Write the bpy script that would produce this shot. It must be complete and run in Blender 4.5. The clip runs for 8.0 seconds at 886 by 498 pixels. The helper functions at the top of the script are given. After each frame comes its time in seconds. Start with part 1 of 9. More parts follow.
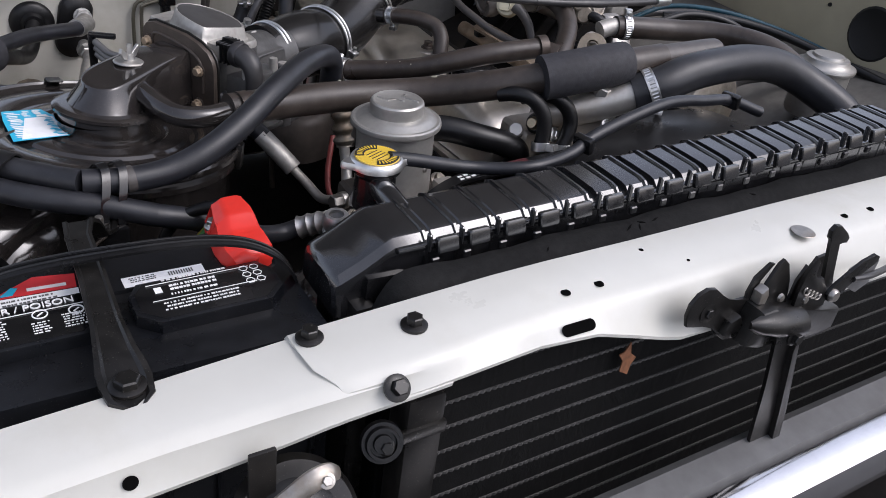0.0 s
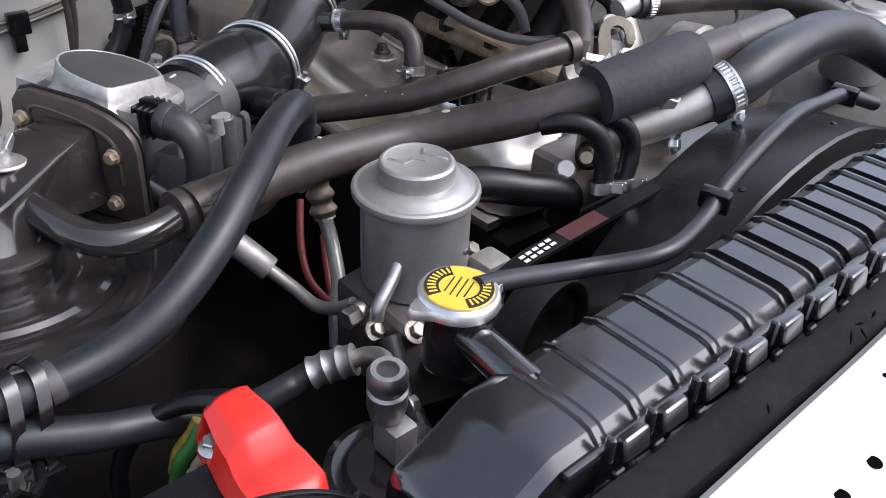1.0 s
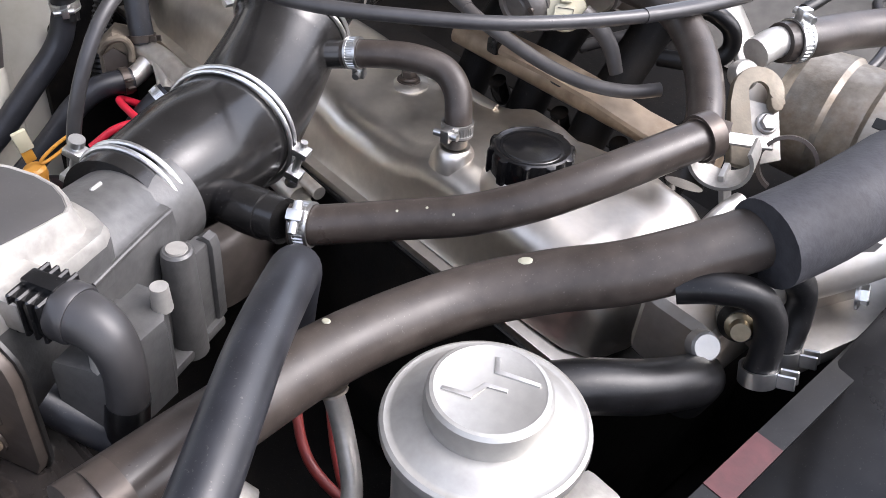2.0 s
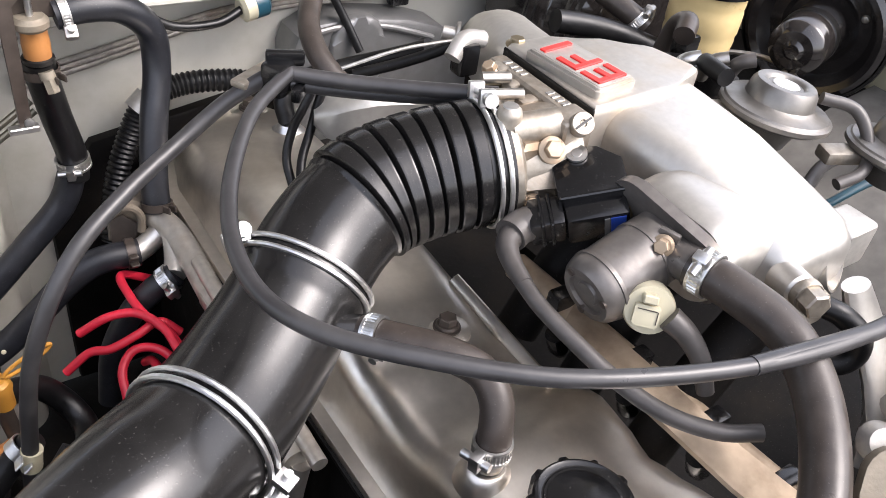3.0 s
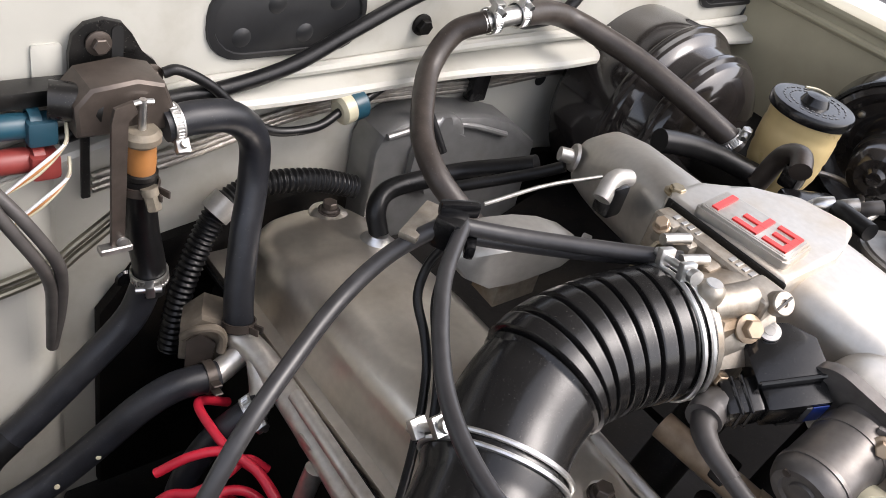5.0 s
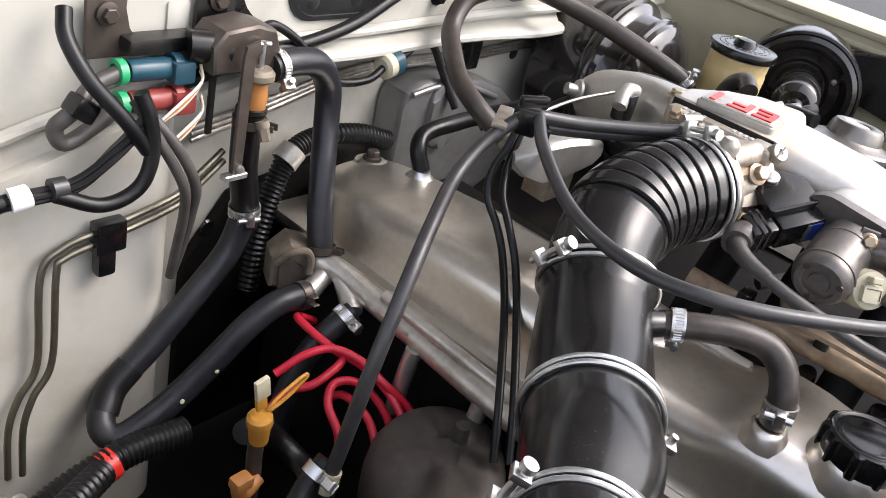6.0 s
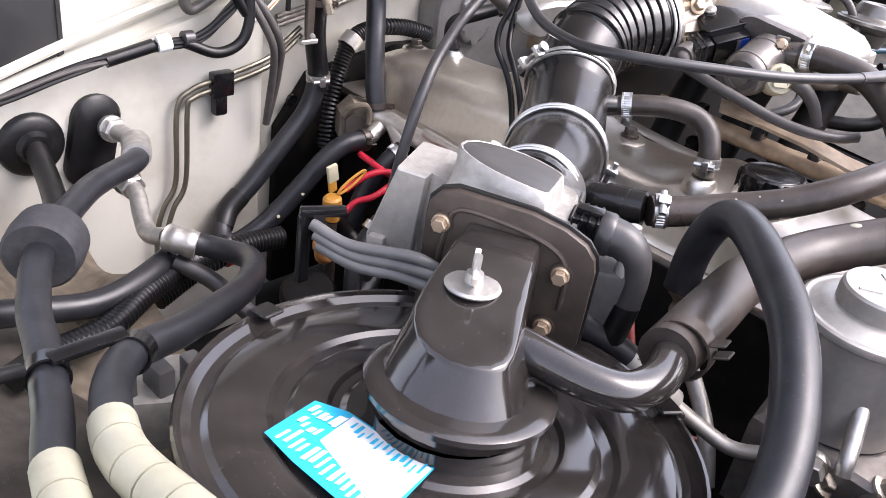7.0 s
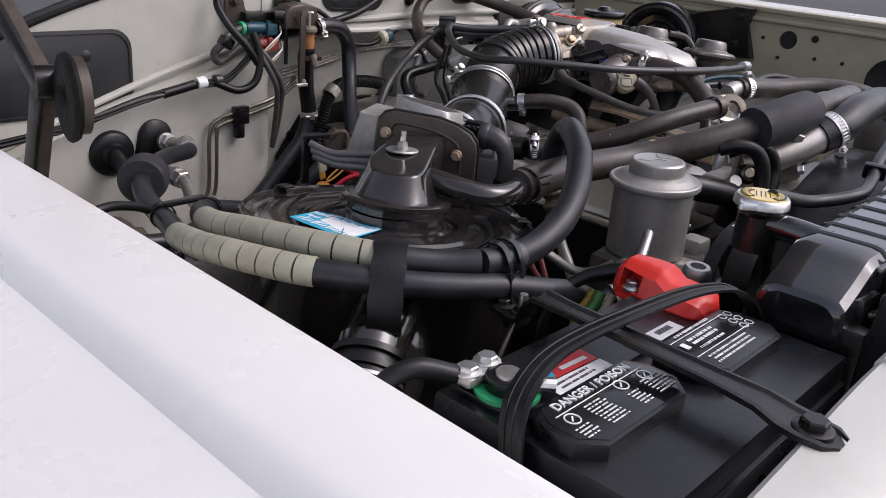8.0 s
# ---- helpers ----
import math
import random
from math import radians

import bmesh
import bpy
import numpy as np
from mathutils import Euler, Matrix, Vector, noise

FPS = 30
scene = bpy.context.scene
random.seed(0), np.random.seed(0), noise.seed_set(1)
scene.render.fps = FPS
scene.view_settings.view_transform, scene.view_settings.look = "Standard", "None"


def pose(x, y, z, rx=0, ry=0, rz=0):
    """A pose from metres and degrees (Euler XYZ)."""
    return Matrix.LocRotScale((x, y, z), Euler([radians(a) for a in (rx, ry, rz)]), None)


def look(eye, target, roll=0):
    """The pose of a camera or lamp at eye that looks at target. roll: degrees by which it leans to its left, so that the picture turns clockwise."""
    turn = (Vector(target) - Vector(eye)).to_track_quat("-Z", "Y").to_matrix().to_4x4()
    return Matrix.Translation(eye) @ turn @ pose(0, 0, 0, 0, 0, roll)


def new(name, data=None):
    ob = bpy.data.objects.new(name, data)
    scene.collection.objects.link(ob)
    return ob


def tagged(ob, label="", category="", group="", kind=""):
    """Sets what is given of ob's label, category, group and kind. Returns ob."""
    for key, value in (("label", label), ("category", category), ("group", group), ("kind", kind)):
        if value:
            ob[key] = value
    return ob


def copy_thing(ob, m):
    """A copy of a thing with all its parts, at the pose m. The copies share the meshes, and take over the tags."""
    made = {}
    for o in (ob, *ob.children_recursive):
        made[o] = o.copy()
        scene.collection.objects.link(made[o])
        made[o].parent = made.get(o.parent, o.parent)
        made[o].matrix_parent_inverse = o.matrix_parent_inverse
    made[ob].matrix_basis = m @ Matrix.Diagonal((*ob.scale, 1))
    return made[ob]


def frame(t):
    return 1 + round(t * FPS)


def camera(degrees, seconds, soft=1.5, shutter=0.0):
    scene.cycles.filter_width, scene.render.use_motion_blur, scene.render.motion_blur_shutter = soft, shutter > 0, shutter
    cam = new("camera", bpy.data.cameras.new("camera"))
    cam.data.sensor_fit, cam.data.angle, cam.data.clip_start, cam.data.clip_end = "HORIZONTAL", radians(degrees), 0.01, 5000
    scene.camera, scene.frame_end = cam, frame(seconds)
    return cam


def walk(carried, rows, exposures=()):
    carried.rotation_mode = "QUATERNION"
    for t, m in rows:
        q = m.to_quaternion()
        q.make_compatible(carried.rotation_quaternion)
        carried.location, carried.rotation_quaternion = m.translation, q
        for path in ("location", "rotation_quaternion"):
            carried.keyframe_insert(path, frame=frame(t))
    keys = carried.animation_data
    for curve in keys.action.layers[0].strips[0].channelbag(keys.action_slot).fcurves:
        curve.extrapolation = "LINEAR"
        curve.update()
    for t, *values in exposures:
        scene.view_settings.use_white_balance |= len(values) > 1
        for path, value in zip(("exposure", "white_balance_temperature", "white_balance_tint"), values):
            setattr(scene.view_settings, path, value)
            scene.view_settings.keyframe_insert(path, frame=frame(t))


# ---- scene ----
cam = camera(55.2, 8.0, soft=0.9)
PATH = [
    (0, (-0.1507, -0.525, 1.3037), (0.8303, 0.8658, 0.2533), 7.91),
    (0.5, (-0.1394, -0.335, 1.2886), (0.9672, 0.9332, 0.2083), 6.11),
    (1, (-0.0857, -0.166, 1.247), (1.0827, 1.0148, 0.1331), 4.43),
    (1.2, (-0.0531, -0.095, 1.2297), (1.1319, 1.0519, 0.0981), 4.38),
    (2.3, (0.173, 0.178, 1.2379), (1.225, 1.2741, -0.0628), 6.76),
    (2.5, (0.2114, 0.214, 1.2582), (1.2349, 1.3464, -0.0342), 7.16),
    (3, (0.2761, 0.307, 1.2998), (1.2896, 1.5103, 0.0649), 9.34),
    (3.5, (0.3021, 0.386, 1.3251), (1.3227, 1.6052, 0.1119), 10.99),
    (4, (0.2838, 0.444, 1.3276), (1.3562, 1.632, 0.1281), 14.31),
    (4.2, (0.2762, 0.465, 1.3229), (1.368, 1.643, 0.1311), 15.54),
    (5.3, (0.1072, 0.526, 1.3156), (1.3904, 1.5499, 0.1733), 16.97),
    (5.5, (0.0565, 0.525, 1.2982), (1.3987, 1.5258, 0.2042), 16.73),
    (6, (-0.0856, 0.482, 1.246), (1.3588, 1.4429, 0.2508), 15.14),
    (6.5, (-0.2109, 0.371, 1.2092), (1.223, 1.3573, 0.2239), 12.70),
    (7, (-0.2838, 0.188, 1.2041), (1.0261, 1.3171, 0.1993), 8.91),
    (7.3, (-0.3565, 0.0785, 1.1995), (0.959, 1.256, 0.258), 8.1),
    (7.5, (-0.4015, 0.007, 1.2081), (0.8977, 1.2098, 0.278), 5.86),
    (8, (-0.574, -0.174, 1.1704), (0.8214, 1.055, 0.4339), 5.05),
]
EXPOSURES = [(0, 0.64, 6120, 16), (0.5, 0.88, 6070, 16), (1, 1.26, 5970, 15), (2.5, 2.18, 6370, 16), (3, 1.95, 6470, 15), (3.5, 1.69, 6520, 14), (4.2, 1.45, 6570, 14), (6, 1.71, 6520, 14), (6.5, 2.05, 6520, 16), (7.0, 2.16, 6370, 20), (7.5, 1.69, 6220, 17), (8, 0.53, 6320, 19)]
walk(cam, [(t, look(eye, target, roll)) for t, eye, target, roll in PATH], EXPOSURES)
SKY, SUN = .15, .28
HOOD = -68

# ---- light ----
world = bpy.data.worlds.new("overcast_sky")
scene.world = world
world.use_nodes = True
wn = world.node_tree
sky = wn.nodes.new("ShaderNodeTexSky")
sky.sky_type = 'NISHITA'
sky.sun_disc = False
sky.sun_elevation, sky.sun_rotation = radians(50), radians(138)
sky.air_density, sky.dust_density, sky.ozone_density = 1.0, 4.0, 1.0
pale = wn.nodes.new("ShaderNodeHueSaturation")
pale.inputs["Saturation"].default_value = .45
wn.links.new(sky.outputs[0], pale.inputs["Color"])
wn.links.new(pale.outputs[0], wn.nodes["Background"].inputs[0])
wn.nodes["Background"].inputs[1].default_value = SKY
sun_data = bpy.data.lights.new("sun", 'SUN')
sun_data.energy, sun_data.angle, sun_data.color = SUN, radians(28), (1, 1, 1)
sun = new("sun", sun_data)
sun.matrix_world = look((2.98, -2.47, 5.50), (0.4, 0.4, 0.9))


# ---- materials ----
def material(name, base, rough=.5, metal=0., var=.25, grain=60., bump=.15, dirt=None, dirt_amount=.35, dirt_scale=9., coat=0.,
             spec=.5, trans=0., rough_var=.12, bump_scale=None, stretch=(1, 1, 1), dirt_from=.5, dirt_to=.72, specks=0.):
    m = bpy.data.materials.new(name)
    m.use_nodes = True
    nt = m.node_tree
    bs = nt.nodes["Principled BSDF"]
    co = nt.nodes.new("ShaderNodeTexCoord")
    mp = nt.nodes.new("ShaderNodeMapping")
    mp.inputs["Scale"].default_value = stretch
    nt.links.new(co.outputs["Object"], mp.inputs["Vector"])
    fine, large = nt.nodes.new("ShaderNodeTexNoise"), nt.nodes.new("ShaderNodeTexNoise")
    fine.inputs["Scale"].default_value, fine.inputs["Detail"].default_value = grain, 5
    large.inputs["Scale"].default_value, large.inputs["Detail"].default_value = dirt_scale, 6
    large.inputs["Roughness"].default_value = .62
    for n in (fine, large):
        nt.links.new(mp.outputs[0], n.inputs["Vector"])
    ramp = nt.nodes.new("ShaderNodeValToRGB")
    lo = [max(0, c * (1 - var)) for c in base]
    hi = [min(1, c * (1 + var)) for c in base]
    ramp.color_ramp.elements[0].position, ramp.color_ramp.elements[1].position = .3, .7
    ramp.color_ramp.elements[0].color, ramp.color_ramp.elements[1].color = (*lo, 1), (*hi, 1)
    nt.links.new(fine.outputs["Fac"], ramp.inputs[0])
    colour = ramp.outputs[0]
    if dirt:
        dr = nt.nodes.new("ShaderNodeValToRGB")
        dr.color_ramp.elements[0].position, dr.color_ramp.elements[1].position = dirt_from, dirt_to
        dr.color_ramp.elements[0].color, dr.color_ramp.elements[1].color = (0, 0, 0, 1), (dirt_amount,) * 3 + (1,)
        nt.links.new(large.outputs["Fac"], dr.inputs[0])
        mix = nt.nodes.new("ShaderNodeMixRGB")
        mix.inputs[2].default_value = (*dirt, 1)
        nt.links.new(dr.outputs[0], mix.inputs[0])
        nt.links.new(colour, mix.inputs[1])
        colour = mix.outputs[0]
    if specks:
        sp = nt.nodes.new("ShaderNodeTexNoise")
        sp.inputs["Scale"].default_value, sp.inputs["Detail"].default_value = 650, 2
        nt.links.new(co.outputs["Object"], sp.inputs["Vector"])
        sr = nt.nodes.new("ShaderNodeValToRGB")
        sr.color_ramp.elements[0].position, sr.color_ramp.elements[1].position = .66, .74
        sr.color_ramp.elements[0].color, sr.color_ramp.elements[1].color = (0, 0, 0, 1), (specks,) * 3 + (1,)
        nt.links.new(sp.outputs["Fac"], sr.inputs[0])
        smix = nt.nodes.new("ShaderNodeMixRGB")
        smix.inputs[2].default_value = (.20, .185, .165, 1)
        nt.links.new(sr.outputs[0], smix.inputs[0])
        nt.links.new(colour, smix.inputs[1])
        colour = smix.outputs[0]
    nt.links.new(colour, bs.inputs["Base Color"])
    mr = nt.nodes.new("ShaderNodeMapRange")
    mr.inputs["From Min"].default_value, mr.inputs["From Max"].default_value = .3, .7
    mr.inputs["To Min"].default_value, mr.inputs["To Max"].default_value = max(.03, rough - rough_var), min(1, rough + rough_var)
    nt.links.new(large.outputs["Fac"], mr.inputs["Value"])
    nt.links.new(mr.outputs[0], bs.inputs["Roughness"])
    bs.inputs["Metallic"].default_value = metal
    bs.inputs["Coat Weight"].default_value = coat
    bs.inputs["Coat Roughness"].default_value = .12
    bs.inputs["Specular IOR Level"].default_value = spec
    bs.inputs["Transmission Weight"].default_value = trans
    if bump:
        bn = nt.nodes.new("ShaderNodeTexNoise")
        bn.inputs["Scale"].default_value, bn.inputs["Detail"].default_value = bump_scale or grain * 3, 4
        nt.links.new(mp.outputs[0], bn.inputs["Vector"])
        bp = nt.nodes.new("ShaderNodeBump")
        bp.inputs["Strength"].default_value, bp.inputs["Distance"].default_value = bump, .001
        nt.links.new(bn.outputs["Fac"], bp.inputs["Height"])
        nt.links.new(bp.outputs[0], bs.inputs["Normal"])
    return m


WHITE = material("white_car_paint", (.76, .75, .72), .3, 0, .015, 25, .02, (.66, .64, .59), .3, 3, coat=.5, dirt_from=.4, dirt_to=.8)
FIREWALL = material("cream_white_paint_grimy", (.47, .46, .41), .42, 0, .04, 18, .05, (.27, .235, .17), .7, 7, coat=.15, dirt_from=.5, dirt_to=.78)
RAILPAINT = material("cream_white_support_paint", (.54, .535, .49), .36, 0, .02, 25, .03, (.42, .40, .33), .5, 9, coat=.3, dirt_from=.52, dirt_to=.8)
BRAKELINE = material("olive_plated_steel_line", (.17, .16, .125), .42, .8, .12, 120, .08, (.09, .08, .06), .5, 30)
# body paint of the far inner fender, with its shade in the colour
CREAM = material("shaded_cream_paint", (.39, .355, .25), .45, 0, .06, 18, .05, (.28, .24, .17), .5, 5, coat=.1)
TANK = material("black_moulded_plastic", (.0055, .0055, .006), .2, 0, .3, 70, .06, (.020, .019, .019), .4, 10, specks=0.13)
RUBBER = material("black_rubber", (.005, .005, .0055), .38, 0, .35, 80, .12, (.018, .017, .016), .4, 14, spec=.36, specks=0.13)
HOSE = material("satin_black_hose", (.013, .0138, .017), .4, 0, .3, 60, .08, (.028, .028, .030), .4, 12, spec=.45, specks=0.2)
BROWN = material("aged_brown_rubber", (.040, .032, .027), .38, 0, .25, 80, .12, (.06, .05, .042), .5, 14, spec=.42, specks=0.25)
GREYTUBE = material("grey_pipe_foam", (.062, .056, .052), .45, 0, .2, 70, .15, (.035, .030, .027), .5, 12)
GLOSS = material("gloss_black_paint", (.019, .0165, .0155), .12, 0, .3, 40, .03, (.045, .039, .034), .5, 11, coat=.6, specks=0.13, rough_var=.06)
DUCT = material("moulded_duct_rubber", (.0095, .0091, .0090), .21, 0, .25, 70, .05, (.022, .021, .020), .5, 9, spec=.5, specks=0.18, rough_var=.08)
CAST = material("cast_aluminium", (.49, .47, .435), .44, .85, .06, 160, .06, (.42, .34, .25), .75, 9, bump_scale=320, rough_var=.10)
COVER = material("satin_silver_cover", (.79, .745, .68), .35, 1, .05, 120, .05, (.50, .43, .34), .5, 7, bump_scale=300, rough_var=.07)
PIPESILVER = material("pale_cast_pipe", (.66, .63, .58), .42, .9, .10, 120, .2, (.40, .33, .25), .6, 20, bump_scale=260)
DIRTYCAST = material("stained_aluminium", (.36, .325, .275), .5, .85, .2, 120, .3, (.20, .13, .07), .8, 16, bump_scale=240)
ZINC = material("bright_zinc_steel", (.70, .70, .69), .36, 1, .1, 140, .10, (.40, .36, .30), .5, 25)
STEEL = material("dull_steel", (.42, .40, .37), .42, 1, .2, 120, .15, (.24, .17, .10), .6, 20)
GOLD = material("yellow_passivated_steel", (.38, .32, .22), .4, 1, .2, 120, .1, (.2, .14, .08), .6, 22)
REDBELT = material("dark_red_belt_print", (.075, .020, .022), .5, 0, .2, 90, .1, (.03, .02, .02), .5, 30)
RESERVOIR = material("silver_grey_paint", (.40, .39, .365), .40, .65, .06, 150, .06, (.20, .175, .15), .5, 10)
LIDGREY = material("smooth_dark_grey_lid", (.040, .039, .039), .42, 0, .10, 60, .06, (.05, .046, .042), .5, 10, specks=.1)
AFM = material("matt_grey_casting", (.42, .405, .375), .45, .55, .12, 140, .25, (.15, .125, .10), .5, 12, bump_scale=260)
AFMDARK = material("dark_grey_casting", (.095, .094, .092), .40, .35, .15, 140, .25, (.06, .055, .05), .5, 12, bump_scale=260)
GRIME = material("grimy_dusty_steel", (.040, .035, .029), .65, 0, .45, 40, .4, (.010, .008, .006), .7, 18, bump_scale=60, specks=.3)
DUSTYPANEL = material("dusty_grey_panel", (.125, .118, .105), .6, 0, .2, 50, .15, (.05, .045, .04), .6, 9)
# oily iron, base nearly black so shade deep in the bay is in it
DARKMETAL = material("oily_iron_with_bay_shade", (0.0039, 0.0033, 0.0030), .6, 0, .4, 60, .3, (.022, .017, .012), .6, 14, spec=.2, specks=0.15)
BRACKET = material("black_painted_steel", (.007, .0066, .0062), .33, 0, .35, 60, .1, (.03, .026, .022), .5, 18, spec=.4, specks=0.3)
GREYPANEL = material("grey_painted_panel", (.10, .10, .10), .4, 0, .15, 50, .08, (.05, .047, .044), .5, 9)
BATTERY = material("battery_case_plastic", (.0045, .005, .0065), .3, 0, .3, 80, .08, (.015, .015, .017), .4, 11, spec=.4, specks=0.13)
REDPL = material("red_soft_plastic", (.62, .028, .018), .38, 0, .1, 40, .05, (.35, .02, .015), .5, 12)
REDPAINT = material("red_letter_paint", (.66, .035, .03), .4, 0, .1, 40, .03)
REDWIRE = material("red_silicone_wire", (.62, .02, .045), .4, 0, .12, 50, .05, (.3, .01, .02), .5, 15)
YELLOW = material("yellow_cap_sticker", (.74, .50, .05), .25, 0, .08, 60, .03, (.5, .36, .10), .4, 30, coat=1)
BLUELAB = material("blue_sticker", (.015, .40, .62), .4, 0, .06, 60, .03)
WHITELAB = material("white_sticker", (.82, .83, .84), .45, 0, .04, 60, .03, (.6, .6, .6), .4, 20)
# flat black for the shade inside holes and nicks, which are not cut
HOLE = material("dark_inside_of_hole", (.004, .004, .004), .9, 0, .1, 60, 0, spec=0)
# black for print, and for the shade in some holes and slots
INKSHADE = material("black_ink_and_hole_shade", (.012, .012, .012), .5, 0, .1, 60, 0)
WHITEINK = material("white_ink", (.75, .75, .74), .5, 0, .1, 60, 0)
REDLAB = material("red_sticker", (.60, .03, .035), .4, 0, .06, 60, 0)
WRAP = material("cream_split_conduit", (.32, .315, .24), .42, 0, .10, 50, .08, (.24, .22, .16), .7, 22)
CREAMPL = material("cream_connector_plastic", (.50, .46, .33), .4, 0, .08, 60, .05, (.45, .38, .25), .5, 18)
FLUID = material("yellowed_translucent_plastic", (.56, .43, .21), .35, 0, .08, 40, .04, (.52, .36, .14), .5, 9)
ORANGE = material("orange_brown_plastic", (.40, .17, .05), .45, 0, .15, 60, .08, (.2, .08, .03), .6, 14)
DIPYELLOW = material("amber_plastic", (.50, .235, .035), .4, 0, .1, 60, .04, (.34, .14, .03), .5, 18)
GREEN = material("green_plastic", (.02, .32, .13), .4, 0, .1, 60, .05)
BLUEPL = material("blue_plastic", (.012, .060, .088), .4, 0, .15, 60, .05, (.02, .03, .045), .5, 15)
REDCONN = material("dull_red_plastic", (.22, .035, .03), .45, 0, .15, 60, .05, (.10, .03, .025), .5, 15)
CHROME = material("chrome_plate", (.72, .72, .74), .1, 1, .04, 40, .02, (.45, .44, .43), .3, 8)
FIN = material("black_condenser_fins", (.0035, .0035, .0035), .7, 0, .5, 300, .6, (.010, .0095, .009), .5, 30, stretch=(8, 1, 1), spec=.2)
TUBEMAT = material("dusty_condenser_tube", (.10, .097, .094), .5, .3, .2, 120, .1, (.025, .025, .025), .5, 30)
GREYFOAM = material("dark_grey_foam", (.036, .036, .040), .62, 0, .2, 160, .25, (.045, .043, .042), .5, 20, spec=.2)
FOAM = material("black_foam_strip", (.009, .009, .009), .8, 0, .3, 160, .4, spec=.15)
SHROUD = material("dusty_black_shroud_plastic", (.016, .0155, .0155), .3, 0, .25, 60, .08, (.030, .028, .027), .5, 8, spec=.5, specks=.15, rough_var=.08)
BOOTRUBBER = material("dusty_brown_boot_rubber", (.058, .049, .043), .5, 0, .25, 60, .12, (.045, .038, .033), .6, 12, spec=.35, specks=.1)
DIAPH = material("stained_dull_steel_dish", (.20, .19, .175), .38, .75, .12, 90, .08, (.10, .085, .07), .6, 16)
LEAFMAT = material("dry_brown_leaf", (.22, .09, .04), .7, 0, .3, 200, .2)
ASPHALT = material("grey_asphalt", (.05, .05, .05), .85, 0, .3, 120, .4, (.08, .075, .07), .5, .6)
TANMETAL = material("rusty_tan_steel", (.40, .31, .22), .5, .6, .2, 60, .15, (.16, .10, .06), .7, 18)
LIFTCAST = material("stained_tan_casting", (.20, .172, .13), .6, .25, .2, 110, .3, (.13, .09, .055), .7, 30, bump_scale=240)
DEEPBLUE = material("deep_blue_label", (.015, .05, .30), .4, 0, .1, 60, .03)
LINKYELLOW = material("dirty_yellow_sleeve", (.34, .25, .03), .5, 0, .25, 90, .1, (.10, .08, .04), .9, 40)
LINKGREEN = material("dirty_green_sleeve", (.04, .17, .035), .5, 0, .25, 90, .1, (.08, .09, .05), .8, 40)
LINKTAN = material("frayed_tan_wire", (.36, .30, .20), .6, 0, .2, 90, .1, (.16, .12, .08), .8, 40)
SOLENOID = material("brown_grey_valve_body", (.15, .138, .128), .38, .5, .2, 90, .12, (.16, .115, .07), .5, 14)
TOPTANK = material("sheeny_black_nylon", (.010, .010, .011), .20, 0, .3, 70, .06, (.026, .025, .025), .4, 10, coat=.7, spec=.8, specks=0.13)
COWLPLATE = material("dark_grey_cowl_plate", (.013, .0135, .0145), .42, 0, .2, 50, .08, (.026, .025, .024), .5, 9)
DULLZINC = material("dull_zinc_steel", (.52, .51, .49), .48, 1, .15, 120, .15, (.30, .26, .20), .6, 22)
DUSTY = material("dust_caked_metal", (.13, .108, .082), .85, 0, .3, 60, .4, (.05, .042, .035), .7, 12, spec=.2)
SHIELD = material("grey_stamped_sheet", (.23, .23, .228), .38, .6, .08, 60, .06, (.12, .105, .09), .5, 8)
PLATEMETAL = material("stained_brown_steel", (.075, .060, .050), .42, .4, .2, 70, .12, (.04, .03, .024), .6, 14)
CABLE = material("dark_grey_cable_sleeve", (.030, .029, .030), .38, 0, .2, 70, .08, (.07, .066, .062), .45, 16)
WASHER = material("milky_plastic_bottle", (.58, .66, .58), .4, 0, .05, 30, .03, (.45, .5, .42), .4, 6)


# ---- mesh helpers ----
def part(name, bm, mat, parent=None, label="", m=None, sharp=32):
    bmesh.ops.recalc_face_normals(bm, faces=bm.faces[:])
    for f in bm.faces:
        f.smooth = True
    for e in bm.edges:
        if len(e.link_faces) == 2 and e.calc_face_angle(0) > radians(sharp):
            e.smooth = False
    me = bpy.data.meshes.new(name)
    bm.to_mesh(me)
    bm.free()
    me.materials.append(mat)
    ob = new(name, me)
    if m is not None:
        ob.matrix_basis = m
    if parent is not None:
        ob.parent = parent
        ob.matrix_parent_inverse = BASE[parent.name].inverted()
        BASE[ob.name] = BASE[parent.name] @ Matrix.Identity(4)
        BASE[ob.name] = (BASE[parent.name] @ ob.matrix_parent_inverse) @ ob.matrix_basis
    else:
        BASE[ob.name] = ob.matrix_basis.copy()
    if label:
        tagged(ob, label)
    return ob


BASE = {}


def thing(name, at, label, category, group="", kind=""):
    ob = new(name)
    ob.empty_display_size = .02
    ob.location = at
    BASE[ob.name] = Matrix.Translation(at)
    return tagged(ob, label, category, group, kind)


def aim(p, way, up=(0, 0, 1)):
    """A pose at p whose local z points along way."""
    z = Vector(way).normalized()
    u = Vector(up)
    if abs(z.dot(u.normalized())) > .98:
        u = Vector((0, 1, 0))
    x = u.cross(z).normalized()
    y = z.cross(x)
    return Matrix.Translation(p) @ Matrix((x, y, z)).transposed().to_4x4()


def frame_m(p, x, z=(0, 0, 1)):
    """A pose at p with local x along x and local z near z."""
    x = Vector(x).normalized()
    y = Vector(z).cross(x).normalized()
    return Matrix.Translation(p) @ Matrix((x, y, x.cross(y))).transposed().to_4x4()


